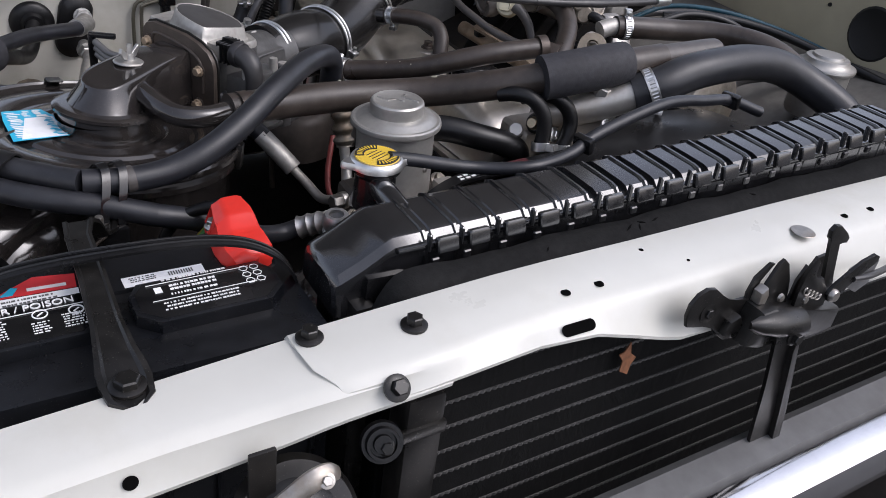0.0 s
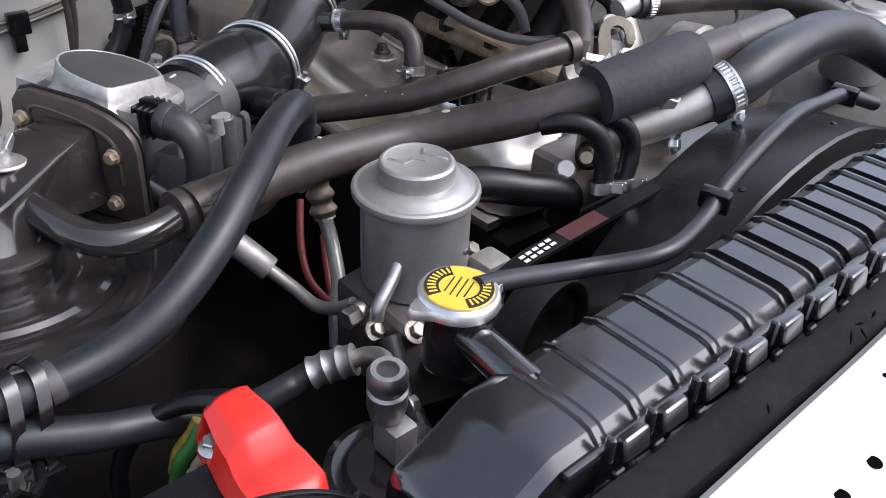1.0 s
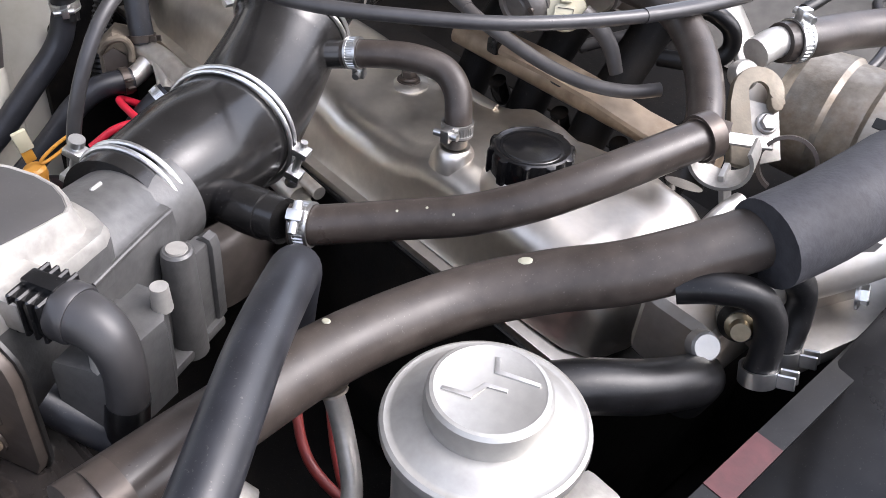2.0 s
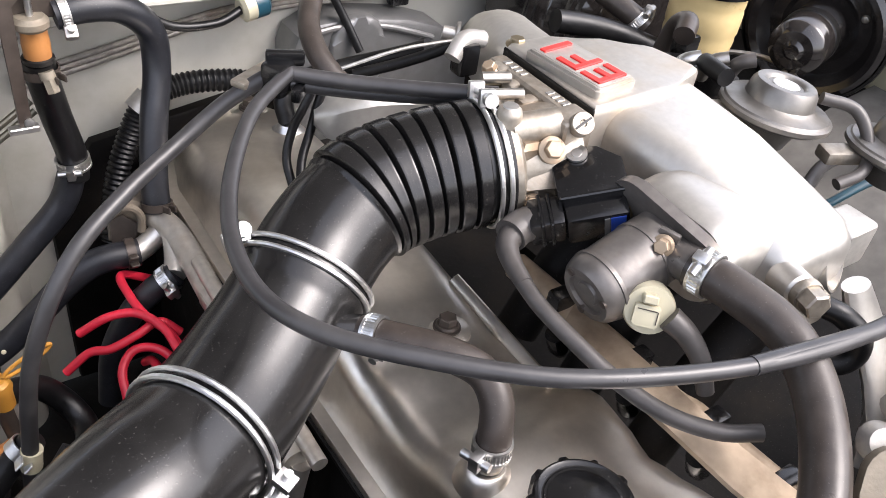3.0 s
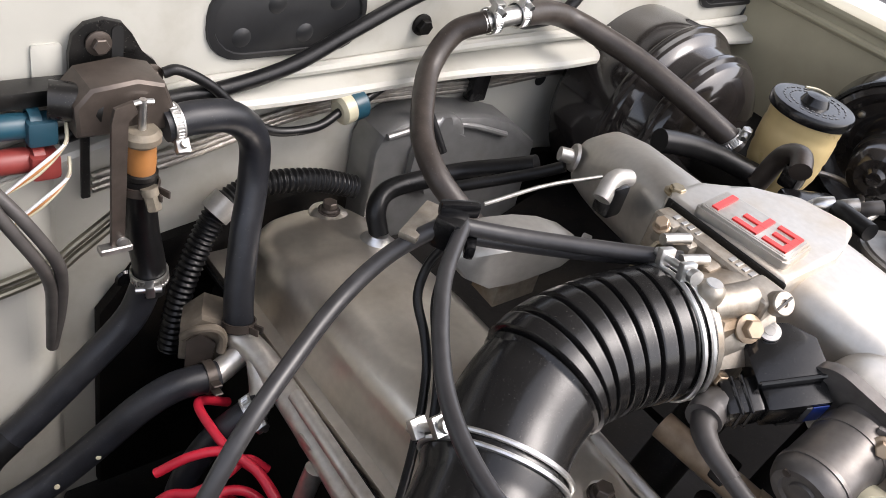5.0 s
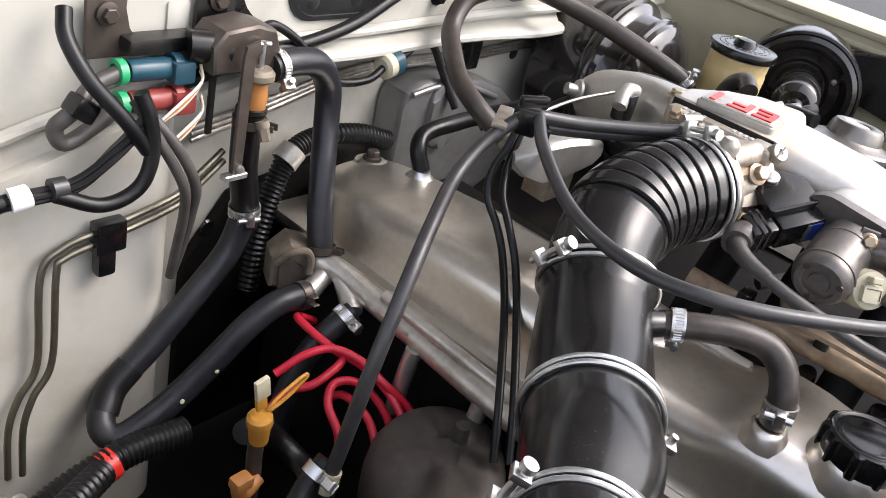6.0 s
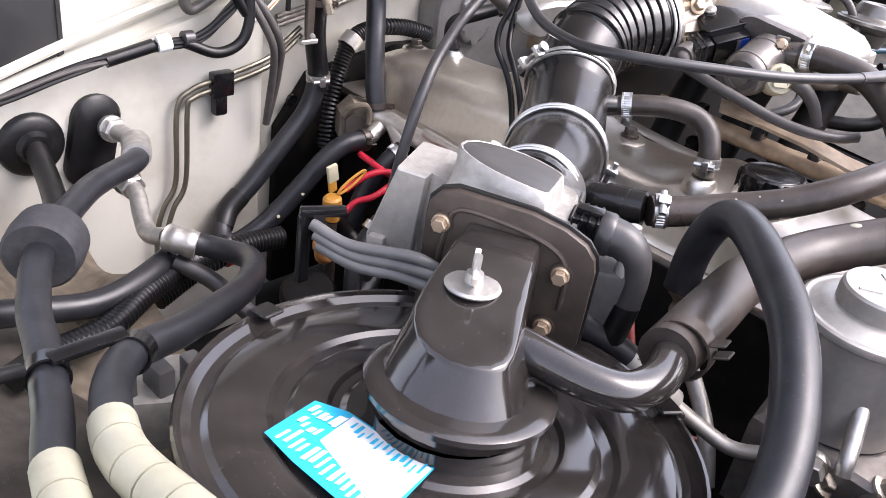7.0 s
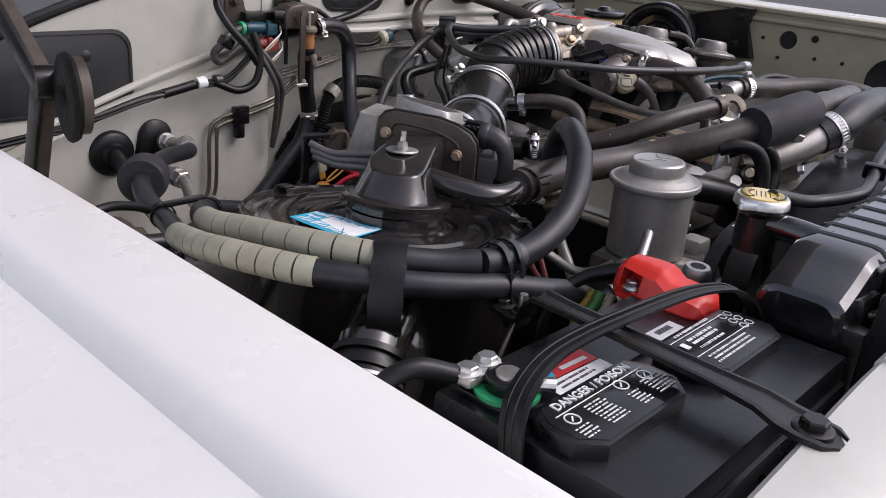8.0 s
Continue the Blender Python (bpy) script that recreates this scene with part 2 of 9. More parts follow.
def spline(pts, sub=6):
    pts = [Vector(p) for p in pts]
    ext = [pts[0] * 2 - pts[1]] + pts + [pts[-1] * 2 - pts[-2]]
    out = []
    for i in range(1, len(ext) - 2):
        a, b, c, d = ext[i - 1:i + 3]
        for k in range(sub):
            t = k / sub
            out.append(.5 * ((2 * b) + (c - a) * t + (2 * a - 5 * b + 4 * c - d) * t * t + (3 * b - a - 3 * c + d) * t ** 3))
    out.append(pts[-1])
    return out


def sweep(bm, path, radius, seg=14, caps=True, flat=1.0):
    """Sweeps a ring along path; radius is a number or a function of 0..1."""
    n = len(path)
    rings = []
    t0 = (path[1] - path[0]).normalized()
    u = t0.orthogonal().normalized()
    for i, p in enumerate(path):
        t = (path[min(i + 1, n - 1)] - path[max(i - 1, 0)]).normalized()
        u = (u - t * u.dot(t)).normalized()
        v = t.cross(u)
        r = radius(i / (n - 1)) if callable(radius) else radius
        rings.append([bm.verts.new(p + (u * math.cos(a) + v * math.sin(a) * flat) * r)
                      for a in (2 * math.pi * k / seg for k in range(seg))])
    for a, b in zip(rings, rings[1:]):
        for k in range(seg):
            bm.faces.new((a[k], a[(k + 1) % seg], b[(k + 1) % seg], b[k]))
    if caps:
        bm.faces.new(rings[0][::-1])
        bm.faces.new(rings[-1])
    return bm


def tube(pts, radius, sub=6, seg=14, caps=True, flat=1.0):
    return sweep(bmesh.new(), spline(pts, sub), radius, seg, caps, flat)


def lathe(profile, seg=32, bm=None, squash=1.0):
    """Turns a profile of (radius, z) round the local z axis."""
    bm = bm or bmesh.new()
    rings = []
    for r, z in profile:
        if r < 1e-6:
            rings.append([bm.verts.new((0, 0, z))])
        else:
            rings.append([bm.verts.new((r * math.cos(a), r * math.sin(a) * squash, z)) for a in (2 * math.pi * k / seg for k in range(seg))])
    for a, b in zip(rings, rings[1:]):
        for k in range(seg):
            q = (k + 1) % seg
            if len(a) == 1 and len(b) == 1:
                continue
            if len(a) == 1:
                bm.faces.new((a[0], b[q], b[k]))
            elif len(b) == 1:
                bm.faces.new((a[k], a[q], b[0]))
            else:
                bm.faces.new((a[k], a[q], b[q], b[k]))
    return bm


def box(sx, sy, sz, bevel=.003, segs=2, bm=None, at=(0, 0, 0), turn=None):
    bm = bm or bmesh.new()
    mm = Matrix.Translation(at) @ (turn or Matrix.Identity(4)) @ Matrix.Diagonal((sx, sy, sz, 1))
    made = bmesh.ops.create_cube(bm, size=1, matrix=mm)
    if bevel:
        edges = {e for v in made["verts"] for e in v.link_edges}
        bmesh.ops.bevel(bm, geom=list(edges), offset=min(bevel, .45 * min(sx, sy, sz)), segments=segs, affect='EDGES', profile=.6)
    return bm


def prism(poly, z0, z1, bevel=.002, bm=None, segs=2):
    """An upright prism over a polygon of (x, y)."""
    bm = bm or bmesh.new()
    lo = [bm.verts.new((x, y, z0)) for x, y in poly]
    hi = [bm.verts.new((x, y, z1)) for x, y in poly]
    n = len(poly)
    faces = [bm.faces.new(lo[::-1]), bm.faces.new(hi)]
    faces += [bm.faces.new((lo[i], lo[(i + 1) % n], hi[(i + 1) % n], hi[i])) for i in range(n)]
    if bevel:
        edges = [e for e in faces[1].edges]
        bmesh.ops.bevel(bm, geom=edges, offset=bevel, segments=segs, affect='EDGES', profile=.6)
    return bm


def rounded(sx, sy, r, n=5):
    """A rounded rectangle polygon round the origin."""
    out = []
    for cx, cy, a0 in ((sx / 2 - r, sy / 2 - r, 0), (-sx / 2 + r, sy / 2 - r, 90), (-sx / 2 + r, -sy / 2 + r, 180), (sx / 2 - r, -sy / 2 + r, 270)):
        for k in range(n + 1):
            a = radians(a0 + 90 * k / n)
            out.append((cx + r * math.cos(a), cy + r * math.sin(a)))
    return out


def loft(sections, closed=True, caps=True, bm=None):
    """Joins sections, lists of points of one length, into a skin."""
    bm = bm or bmesh.new()
    rings = [[bm.verts.new(p) for p in s] for s in sections]
    n = len(rings[0])
    for a, b in zip(rings, rings[1:]):
        for k in range(n if closed else n - 1):
            q = (k + 1) % n
            bm.faces.new((a[k], a[q], b[q], b[k]))
    if caps and closed:
        bm.faces.new(rings[0][::-1])
        bm.faces.new(rings[-1])
    return bm


def hexhead(r, h, flange=1.5, bm=None):
    bm = bm or bmesh.new()
    if flange:
        lathe([(0, 0), (r * flange, 0), (r * flange, h * .22), (r * 1.1, h * .35), (0, h * .35)], 20, bm)
    ring = [(r * math.cos(a), r * math.sin(a)) for a in (math.pi / 3 * k for k in range(6))]
    prism(ring, h * .3, h, r * .12, bm, 1)
    return bm


def bolt(parent, p, way, r=.006, h=.007, mat=None, name="bolt", flange=1.5, label=""):
    return part(name, hexhead(r, h, flange), mat or STEEL, parent, label, aim(p, way))


def clamp(parent, p, way, radius, width=.012, screw=(0, 0, 1), mat=None, label="bright steel worm-drive clamp"):
    """A worm-drive clamp: a slotted band and a screw housing with a screw."""
    mat = mat or ZINC
    w = width / 2
    r = radius
    rings = []
    for z, dr, tooth in ((-w, -.0005, 0), (-w, .0012, 0), (-w * .62, .0012, 0), (-w * .58, .0012, 1), (w * .58, .0012, 1), (w * .62, .0012, 0), (w, .0012, 0), (w, -.0005, 0)):
        rings.append([((r + dr - (.0009 if tooth and k % 4 < 2 else 0)) * math.cos(2 * math.pi * k / 128), (r + dr - (.0009 if tooth and k % 4 < 2 else 0)) * math.sin(2 * math.pi * k / 128), z) for k in range(128)])
    bm = loft(rings, True, False)
    band = part("hose_clamp", bm, mat, parent, label, aim(p, way))
    z = Vector(way).normalized()
    s = Vector(screw)
    s = (s - z * s.dot(z)).normalized()
    tang = z.cross(s)
    bm = box(.011, .012, .008, .0015)
    lathe([(0, -.010), (.0032, -.010), (.0032, .012), (0, .012)], 12, bm)
    bmesh.ops.rotate(bm, verts=bm.verts[:], cent=(0, 0, 0), matrix=Matrix.Identity(3))
    part("screw", bm, mat, band, "", aim(Vector(p) + s * (r + .005), tang))
    return band


def wire_clamp(parent, p, way, radius, gap=.007, screw=(0, 0, 1), label="double-wire steel clamp"):
    """Two parallel wire rings and a screw block."""
    bm = bmesh.new()
    for dz in (-gap / 2, gap / 2):
        ring = [Vector((radius * math.cos(a), radius * math.sin(a), dz)) for a in (2 * math.pi * k / 40 for k in range(41))]
        sweep(bm, ring, .0020, 8, False)
    band = part("hose_clamp", bm, ZINC, parent, label, aim(p, way))
    z = Vector(way).normalized()
    s = Vector(screw)
    s = (s - z * s.dot(z)).normalized()
    tang = z.cross(s)
    bm = box(.012, .013, .006, .001, 2, None, (0, 0, -.012))
    box(.012, .013, .006, .001, 2, bm, (0, 0, .012))
    lathe([(0, -.022), (.003, -.022), (.003, .018), (.0055, .018), (.0055, .023), (0, .023)], 12, bm)
    part("screw", bm, ZINC, band, "", aim(Vector(p) + s * (radius + .006), tang))
    return band


def spring_clamp(parent, p, way, radius, width=.012, ear=(0, 0, 1), mat=None):
    """A spring band clamp with two bent ears."""
    mat = mat or ZINC
    w, r = width / 2, radius
    bm = lathe([(r - .0003, -w), (r + .0012, -w), (r + .0012, w), (r - .0003, w), (r - .0003, -w)], 30)
    band = part("hose_clamp", bm, mat, parent, "steel spring clamp", aim(p, way))
    z = Vector(way).normalized()
    s = Vector(ear)
    s = (s - z * s.dot(z)).normalized()
    tang = z.cross(s)
    bm = box(.002, width * .9, .011, .0008, 1, None, (-.004, 0, 0))
    box(.002, width * .9, .011, .0008, 1, bm, (.004, 0, .001))
    part("ear", bm, mat, band, "", Matrix.Translation(Vector(p) + s * (r + .006)) @ Matrix((tang, z, s)).transposed().to_4x4())
    return band


def hose(name, pts, r, mat, label, category="hose", group="", sub=6, seg=14, kind="tube"):
    h = thing(name, pts[0], label, category, group)
    part(kind, tube(pts, r, sub, seg), mat, h)
    return h


def text_mesh(body, size, depth=.0006):
    """Letters in the built-in font as a mesh with a little thickness, centred on the origin."""
    cu = bpy.data.curves.new("lettering", 'FONT')
    cu.body, cu.size, cu.extrude = body, size, depth
    cu.align_x, cu.align_y = 'CENTER', 'CENTER'
    ob = bpy.data.objects.new("lettering", cu)
    scene.collection.objects.link(ob)
    bpy.context.view_layer.update()
    me = bpy.data.meshes.new_from_object(ob.evaluated_get(bpy.context.evaluated_depsgraph_get()))
    bpy.data.objects.remove(ob)
    bm = bmesh.new()
    bm.from_mesh(me)
    bpy.data.meshes.remove(me)
    return bm


# ---- setting: ground and car body ----
bm = bmesh.new()
bmesh.ops.create_grid(bm, x_segments=2, y_segments=2, size=60)
tagged(part("ground", bm, ASPHALT), "grey asphalt under the parked car", "ground", kind="structure")


def crown(x):
    """Height of the cowl's upper edge."""
    return 1.065 - .42 * max(0, .45 - x) ** 2 * .9 - .25 * max(0, x - 1.0) ** 2


def ledge(x):
    """Height of the ledge across the firewall."""
    return .95 - .31 * max(0, .50 - x) ** 1.25


def weld(bm):
    """Joins strips that share an edge into one sheet, without the walls between them."""
    bmesh.ops.remove_doubles(bm, verts=bm.verts[:], dist=1e-5)
    mids = {}
    for f in bm.faces:
        mids.setdefault(tuple(round(c, 4) for c in f.calc_center_median()), []).append(f)
    inner = [f for fs in mids.values() if len(fs) > 1 for f in fs]
    inner += [f for f in bm.faces if f not in inner and all(len(e.link_faces) > 2 for e in f.edges)]
    bmesh.ops.delete(bm, geom=inner, context='FACES_ONLY')


def panel(bm, x0, x1, lo, hi, y0, y1, n=1):
    """An upright slab between two height functions."""
    for k in range(n):
        a, b = x0 + (x1 - x0) * k / n, x0 + (x1 - x0) * (k + 1) / n
        v = [bm.verts.new((x, y, f(x))) for y in (y0, y1) for x, f in ((a, lo), (b, lo), (b, hi), (a, hi))]
        for q in ((0, 1, 2, 3), (7, 6, 5, 4), (0, 4, 5, 1), (1, 5, 6, 2), (2, 6, 7, 3), (3, 7, 4, 0)):
            bm.faces.new([v[i] for i in q])


WINDOWS = [(-.27, .098, .832, .958), (.487, .642, .978, 1.046), (1.185, 1.355, .985, 1.04)]
firewall = thing("wall_firewall", (.5, 1.13, .42), "cream-white painted firewall with grime along the seams", "firewall", kind="structure")
edges = [-.42, -.27, .098, .487, .642, 1.185, 1.355, 1.45]
for i, (a, b) in enumerate(zip(edges, edges[1:])):
    spans = [(a, b, lambda x: ledge(x) - .01, crown, 5)]
    if i in (1, 3, 5):
        w = WINDOWS[i // 2]
        spans = [(a + .012, b - .012, lambda x: ledge(x) - .01, lambda x: w[2] + .012, 4), (a + .012, b - .012, lambda x: w[3] - .012, crown, 4), (a, a + .012, lambda x: ledge(x) - .01, crown, 1), (b - .012, b, lambda x: ledge(x) - .01, crown, 1)]
    for x0, x1, lower, upper, n in spans:
        bm = bmesh.new()
        panel(bm, x0, x1, lower, upper, 1.118, 1.138, n)
        weld(bm)
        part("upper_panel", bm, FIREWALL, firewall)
# lower bulkhead: a bulge on one side, a recess behind the engine
for x0, x1, y0, y1 in ((-.42, .326, 1.085, 1.115), (.372, 1.45, 1.15, 1.17)):
    bm = bmesh.new()
    panel(bm, x0, x1, lambda x: .42, ledge, y0, y1, 8)
    weld(bm)
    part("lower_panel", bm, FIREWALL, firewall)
arc = [(.326, 1.085)] + [(.326 + .030 * math.sin(a), 1.115 - .030 * math.cos(a)) for a in (radians(12 * k) for k in range(1, 8))] + [(.358, 1.128), (.364, 1.142), (.374, 1.152)]
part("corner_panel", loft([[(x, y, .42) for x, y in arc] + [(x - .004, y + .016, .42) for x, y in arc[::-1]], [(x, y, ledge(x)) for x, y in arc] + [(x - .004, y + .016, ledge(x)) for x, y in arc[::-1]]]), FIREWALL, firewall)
# rolled ledge
prof = [(1.150, .006), (1.118, .008), (1.106, .004), (1.098, .0035), (1.091, .001), (1.088, -.003), (1.088, -.007), (1.092, -.010), (1.098, -.0085), (1.104, -.006), (1.150, -.008)]
xs = [-.42 + .05 * k for k in range(38)]
part("ledge", loft([[(x, y + .004 * math.sin(13 * x), ledge(x) + z + .0035 * math.sin(17 * x + 1) * (1 if y < 1.11 else 0)) for y, z in prof] for x in [-.42 + .0185 * k for k in range(102)]]), FIREWALL, firewall)
# second rolled seam above
part("seam", tube([(x, 1.112, ledge(x) + .016 + .004 * math.sin(9 * x)) for x in xs], .006, 2, 8), FIREWALL, firewall)
# rubber weather strip on top of the cowl
part("weather_strip", tube([(x, 1.12, crown(x) + .006) for x in xs], .009, 2, 10), RUBBER, firewall, "black rubber hood seal")
# stamped blanking plate and small pads on the upper wall
for x, z, sx, sz in ((.295, .962, .035, .05), (.36, .985, .022, .04)):
    part("pad", prism(rounded(sx, sz, .003), 0, .0025, .001), FIREWALL, firewall, "", aim((x, 1.118, z), (0, -1, 0)))
# black discs on the wall carry the dark of holes
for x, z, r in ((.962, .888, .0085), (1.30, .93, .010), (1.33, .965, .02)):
    part("hole", lathe([(0, .0012), (r, .0012), (r * 1.08, 0)], 20), INKSHADE, firewall, "black disc for the shade inside a hole", aim((x, 1.149 if z < .95 else 1.117, z), (0, -1, 0)))


def vent(i, x0, x1, z0, z1):
    """A rounded opening closed by a dark recessed cover plate."""
    w = thing(f"window_{i}", ((x0 + x1) / 2, 1.118, z0), "dark grey recessed cowl cover plate with rounded corners", "cowl opening", "cowl openings", "structure")
    sx, sz = x1 - x0, z1 - z0
    m = aim(((x0 + x1) / 2, 1.118, (z0 + z1) / 2), (0, -1, 0))
    rim = [[(x, y, z) for x, y in rounded(sx + d, sz + d, .03)] for d, z in ((.004, -.002), (.002, .003), (-.008, .004), (-.014, -.004), (-.018, -.008))]
    part("window_frame", loft(rim, True, False), COWLPLATE, w, "", m)
    part("cover_plate", prism(rounded(sx - .006, sz - .006, .028), -.006, .0022, .001), COWLPLATE, w, "", m)
    for k in range(4):
        part("dimple", lathe([(0, .002), (.006, .0016), (.009, 0)], 16), COWLPLATE, w, "", m @ Matrix.Translation((sx * (k - 1.5) * .2, sz * (.2 if k % 2 else -.22), .0022)))
    return w


for i, w in enumerate(WINDOWS):
    vent(i + 1, *w)

# inner fender and top of the fender beside the battery
prof = [(-.30, .50), (-.292, .60), (-.290, .842), (-.289, .9265), (-.293, .9325), (-.306, .9345), (-.36, .932), (-.374, .927), (-.385, .915), (-.47, .893), (-.58, .845), (-.66, .77), (-.70, .6),
        (-.70, .4), (-.68, .4), (-.68, .58), (-.64, .74), (-.5, .86), (-.38, .9), (-.31, .918), (-.30, .90)]
part_f = part("fender_1", loft([[(x, y, z + .006 * math.sin(2.2 * y)) for x, z in prof] for y in [-.34 + .06 * k for k in range(25)]]), WHITE)
# sloping inner lip of the fender, with two shallow steps in its edge
secs = []
for k in range(72):
    y = -.30 + .0125 * k
    lip = -.2215 + (.004 if .33 < y < .43 else 0) + (.003 if y > .505 else 0) - .05 * max(0, (y - .50) / .1)
    dz = .006 * math.sin(2.2 * y)
    secs.append([(x, y, z + dz) for x, z in ((-.288, .924), (lip - .010, .869), (lip - .003, .862), (lip, .853), (lip - .001, .838), (lip - .005, .838), (lip - .006, .854), (-.2895, .914))])
part("inner_lip", loft(secs), WHITE, part_f)
tagged(part_f, "glossy white front fender with a creased edge", "fender", kind="structure")
# inner fender across the bay, its shade put into the cream, with round holes
HOLES = [(.550, .975, .0165), (.328, .922, .042), (.494, .985, .0068), (.606, .972, .0034), (.565, .935, .0034), (.486, .945, .0034), (.428, .945, .0034)]
apron = part("wall_apron", box(.02, 1.5, .65, .004, 2, None, (1.325, .40, .71)), CREAM)
tagged(apron, "inner fender panel with round holes, paint coloured cream as in shade", "inner fender", kind="structure")
part("flange", box(.10, 1.5, .012, .005, 2, None, (1.36, .40, 1.03)), CREAM, apron)
part("bead", tube([(1.316, -.3, 1.008), (1.314, .4, 1.01), (1.316, 1.1, 1.008)], .006, 6, 10), CREAM, apron)
# holes are black discs, their inner shade put into the colour
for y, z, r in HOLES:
    part("hole", lathe([(0, .0012), (r, .0012), (r * 1.06, .0024), (r * 1.14, .001), (r * 1.16, 0)], 24), INKSHADE, apron, "black disc for the shade inside a hole", aim((1.315, y, z), (-1, 0, 0)))
# black bracket bolted to the inner fender
abk = thing("fender_bracket", (1.30, .70, .93), "black steel bracket on the inner fender", "bracket")
part("plate", prism([(-.808, .937), (-.792, 1.000), (-.693, 1.022), (-.671, 1.03), (-.631, 1.03), (-.642, .994), (-.616, .924), (-.669, .921), (-.727, .931)], -.010, .010, .004), BRACKET, abk, "", Matrix.Translation((1.3035, 0, 0)) @ Matrix(((0, 0, -1, 0), (-1, 0, 0, 0), (0, 1, 0, 0), (0, 0, 0, 1))))
for y, z in ((.77, .96), (.66, .95), (.66, 1.01)):
    bolt(abk, (1.293, y, z), (-1, 0, 0), .007, .007, BRACKET)
# other fender top, outside the apron
part_r = part("fender_2", loft([[(x, y, z) for x, z in ((1.34, 1.035), (1.42, 1.04), (1.6, 1.0), (1.72, .85), (1.74, .5), (1.70, .5), (1.68, .8), (1.58, .97), (1.4, 1.02), (1.34, 1.024))] for y in (-.34, 0, .4, .8, 1.16)]), WHITE)
tagged(part_r, "glossy white front fender on the far side", "fender", kind="structure")
# floor of the bay: undertray, chassis rails and sub-frame, coloured dark for deep shade
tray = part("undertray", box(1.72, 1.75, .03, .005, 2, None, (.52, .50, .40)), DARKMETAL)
tagged(tray, "oily undertray below the engine, shade put into its colour", "undertray", kind="structure")
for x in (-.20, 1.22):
    tagged(part("chassis_rail", box(.09, 1.4, .12, .01, 2, None, (x, .42, .50)), DARKMETAL), "oily chassis rail with shade put into its black", "chassis rail", "chassis rails", "structure")

# front rail
RAIL = [(-.31, -.045, .868, -.105, .864, -.120, .830), (-.06, -.046, .885, -.105, .881, -.120, .848), (.02, -.047, .892, -.110, .888, -.122, .856), (.06, -.050, .898, -.116, .894, -.128, .868),
        (.14, -.054, .906, -.122, .901, -.136, .880), (.23, -.055, .911, -.118, .905, -.138, .889), (.29, -.055, .912, -.118, .906, -.140, .885), (.335, -.055, .912, -.120, .906, -.142, .871),
        (.385, -.055, .912, -.120, .906, -.146, .856), (.60, -.052, .912, -.120, .906, -.150, .852), (1.45, -.050, .910, -.118, .904, -.150, .850)]


def rail_at(x):
    for p, q in zip(RAIL, RAIL[1:]):
        if x <= q[0]:
            f = max(0, (x - p[0]) / (q[0] - p[0]))
            return [u + (v - u) * f for u, v in zip(p[1:], q[1:])]
    return list(RAIL[-1][1:])


def rail_z(x, y=-.08):
    r = rail_at(x)
    return r[1] + (r[3] - r[1]) * max(0, min(1, (y - r[0]) / (r[2] - r[0]))) ** 3


def rail_section(x, lift=0., slant=0.):
    yb, zb, yc, zc, yl, zl = rail_at(x)
    mid = .5 * (yb + yc)
    low = [(yb + .001, zb - .045), (yb, zb - .006), (yb - .005, zb), (mid, zb + .001), (yc + .016, .5 * (zb + zc) + .001), (yc + .006, zc + .001), (yc, zc - .001), (yc - .006, zc - .006),
           (.45 * yc + .55 * yl, .5 * (zc + zl)), (yl, zl + .004), (yl + .001, zl), (yl + .004, zl)]
    back = [(yl + .006, zl + .005), (yc + .006, zc - .010), (mid, zb - .007), (yb - .005, zb - .007), (yb - .004, zb - .045)]
    return [(x + slant * max(0, min(1, (yc + .02 - y) / .03)), y, z + lift) for y, z in low + back]


rail = thing("radiator_support", (.5, -.10, .86), "white painted radiator support rail with bolts and holes", "radiator support", kind="structure")
part("rail", loft([rail_section(-.31 + .02 * k) for k in range(24)]), RAILPAINT, rail)
part("rail", loft([rail_section(.050, .0035, .020), rail_section(.056, .0035, .018), rail_section(.070, .0035, .016)] + [rail_section(.09 + .02 * k, .0035, max(0, .012 - .004 * k)) for k in range(68)]), RAILPAINT, rail)
for x, y in ((.063, -.066), (.139, -.090)):
    bolt(rail, (x, y, rail_z(x, y) + .0035), (0, 0, 1), .0068, .010, BRACKET, flange=1.6, label="black hex bolt with washer")
bolt(rail, (.104, -.130, .8905), (0, -.7, .7), .0066, .010, BRACKET, flange=1.6, label="black hex bolt with washer")
# rail holes, drawn as black patches for the shade within
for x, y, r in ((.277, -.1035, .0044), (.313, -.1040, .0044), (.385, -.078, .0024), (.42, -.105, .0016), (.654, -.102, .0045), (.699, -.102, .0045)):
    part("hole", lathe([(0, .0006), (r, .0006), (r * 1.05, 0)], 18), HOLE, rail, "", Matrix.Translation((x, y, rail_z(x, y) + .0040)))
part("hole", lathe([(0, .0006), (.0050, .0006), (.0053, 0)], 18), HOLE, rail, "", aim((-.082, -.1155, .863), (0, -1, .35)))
part("hole", prism(rounded(.034, .010, .005), .0, .0012, 0), HOLE, rail, "black patch for the shade inside a slotted hole", aim((.271, -.1330, .8990), (0, -.65, .76)))
part("plug", lathe([(0, .0006), (.012, .0006), (.0125, 0)], 22), STEEL, rail, "round plug", Matrix.Translation((.575, -.111, rail_z(.575, -.111) + .0072)))
# upright and lower support in front of the radiator
for x in (.135, .98):
    part("upright", box(.035, .03, .42, .006, 2, None, (x, -.115, .66)), BRACKET, rail)
part("crossbar", box(.070, .006, .012, .002, 2, None, (.118, -.130, .8365)), BRACKET, rail)
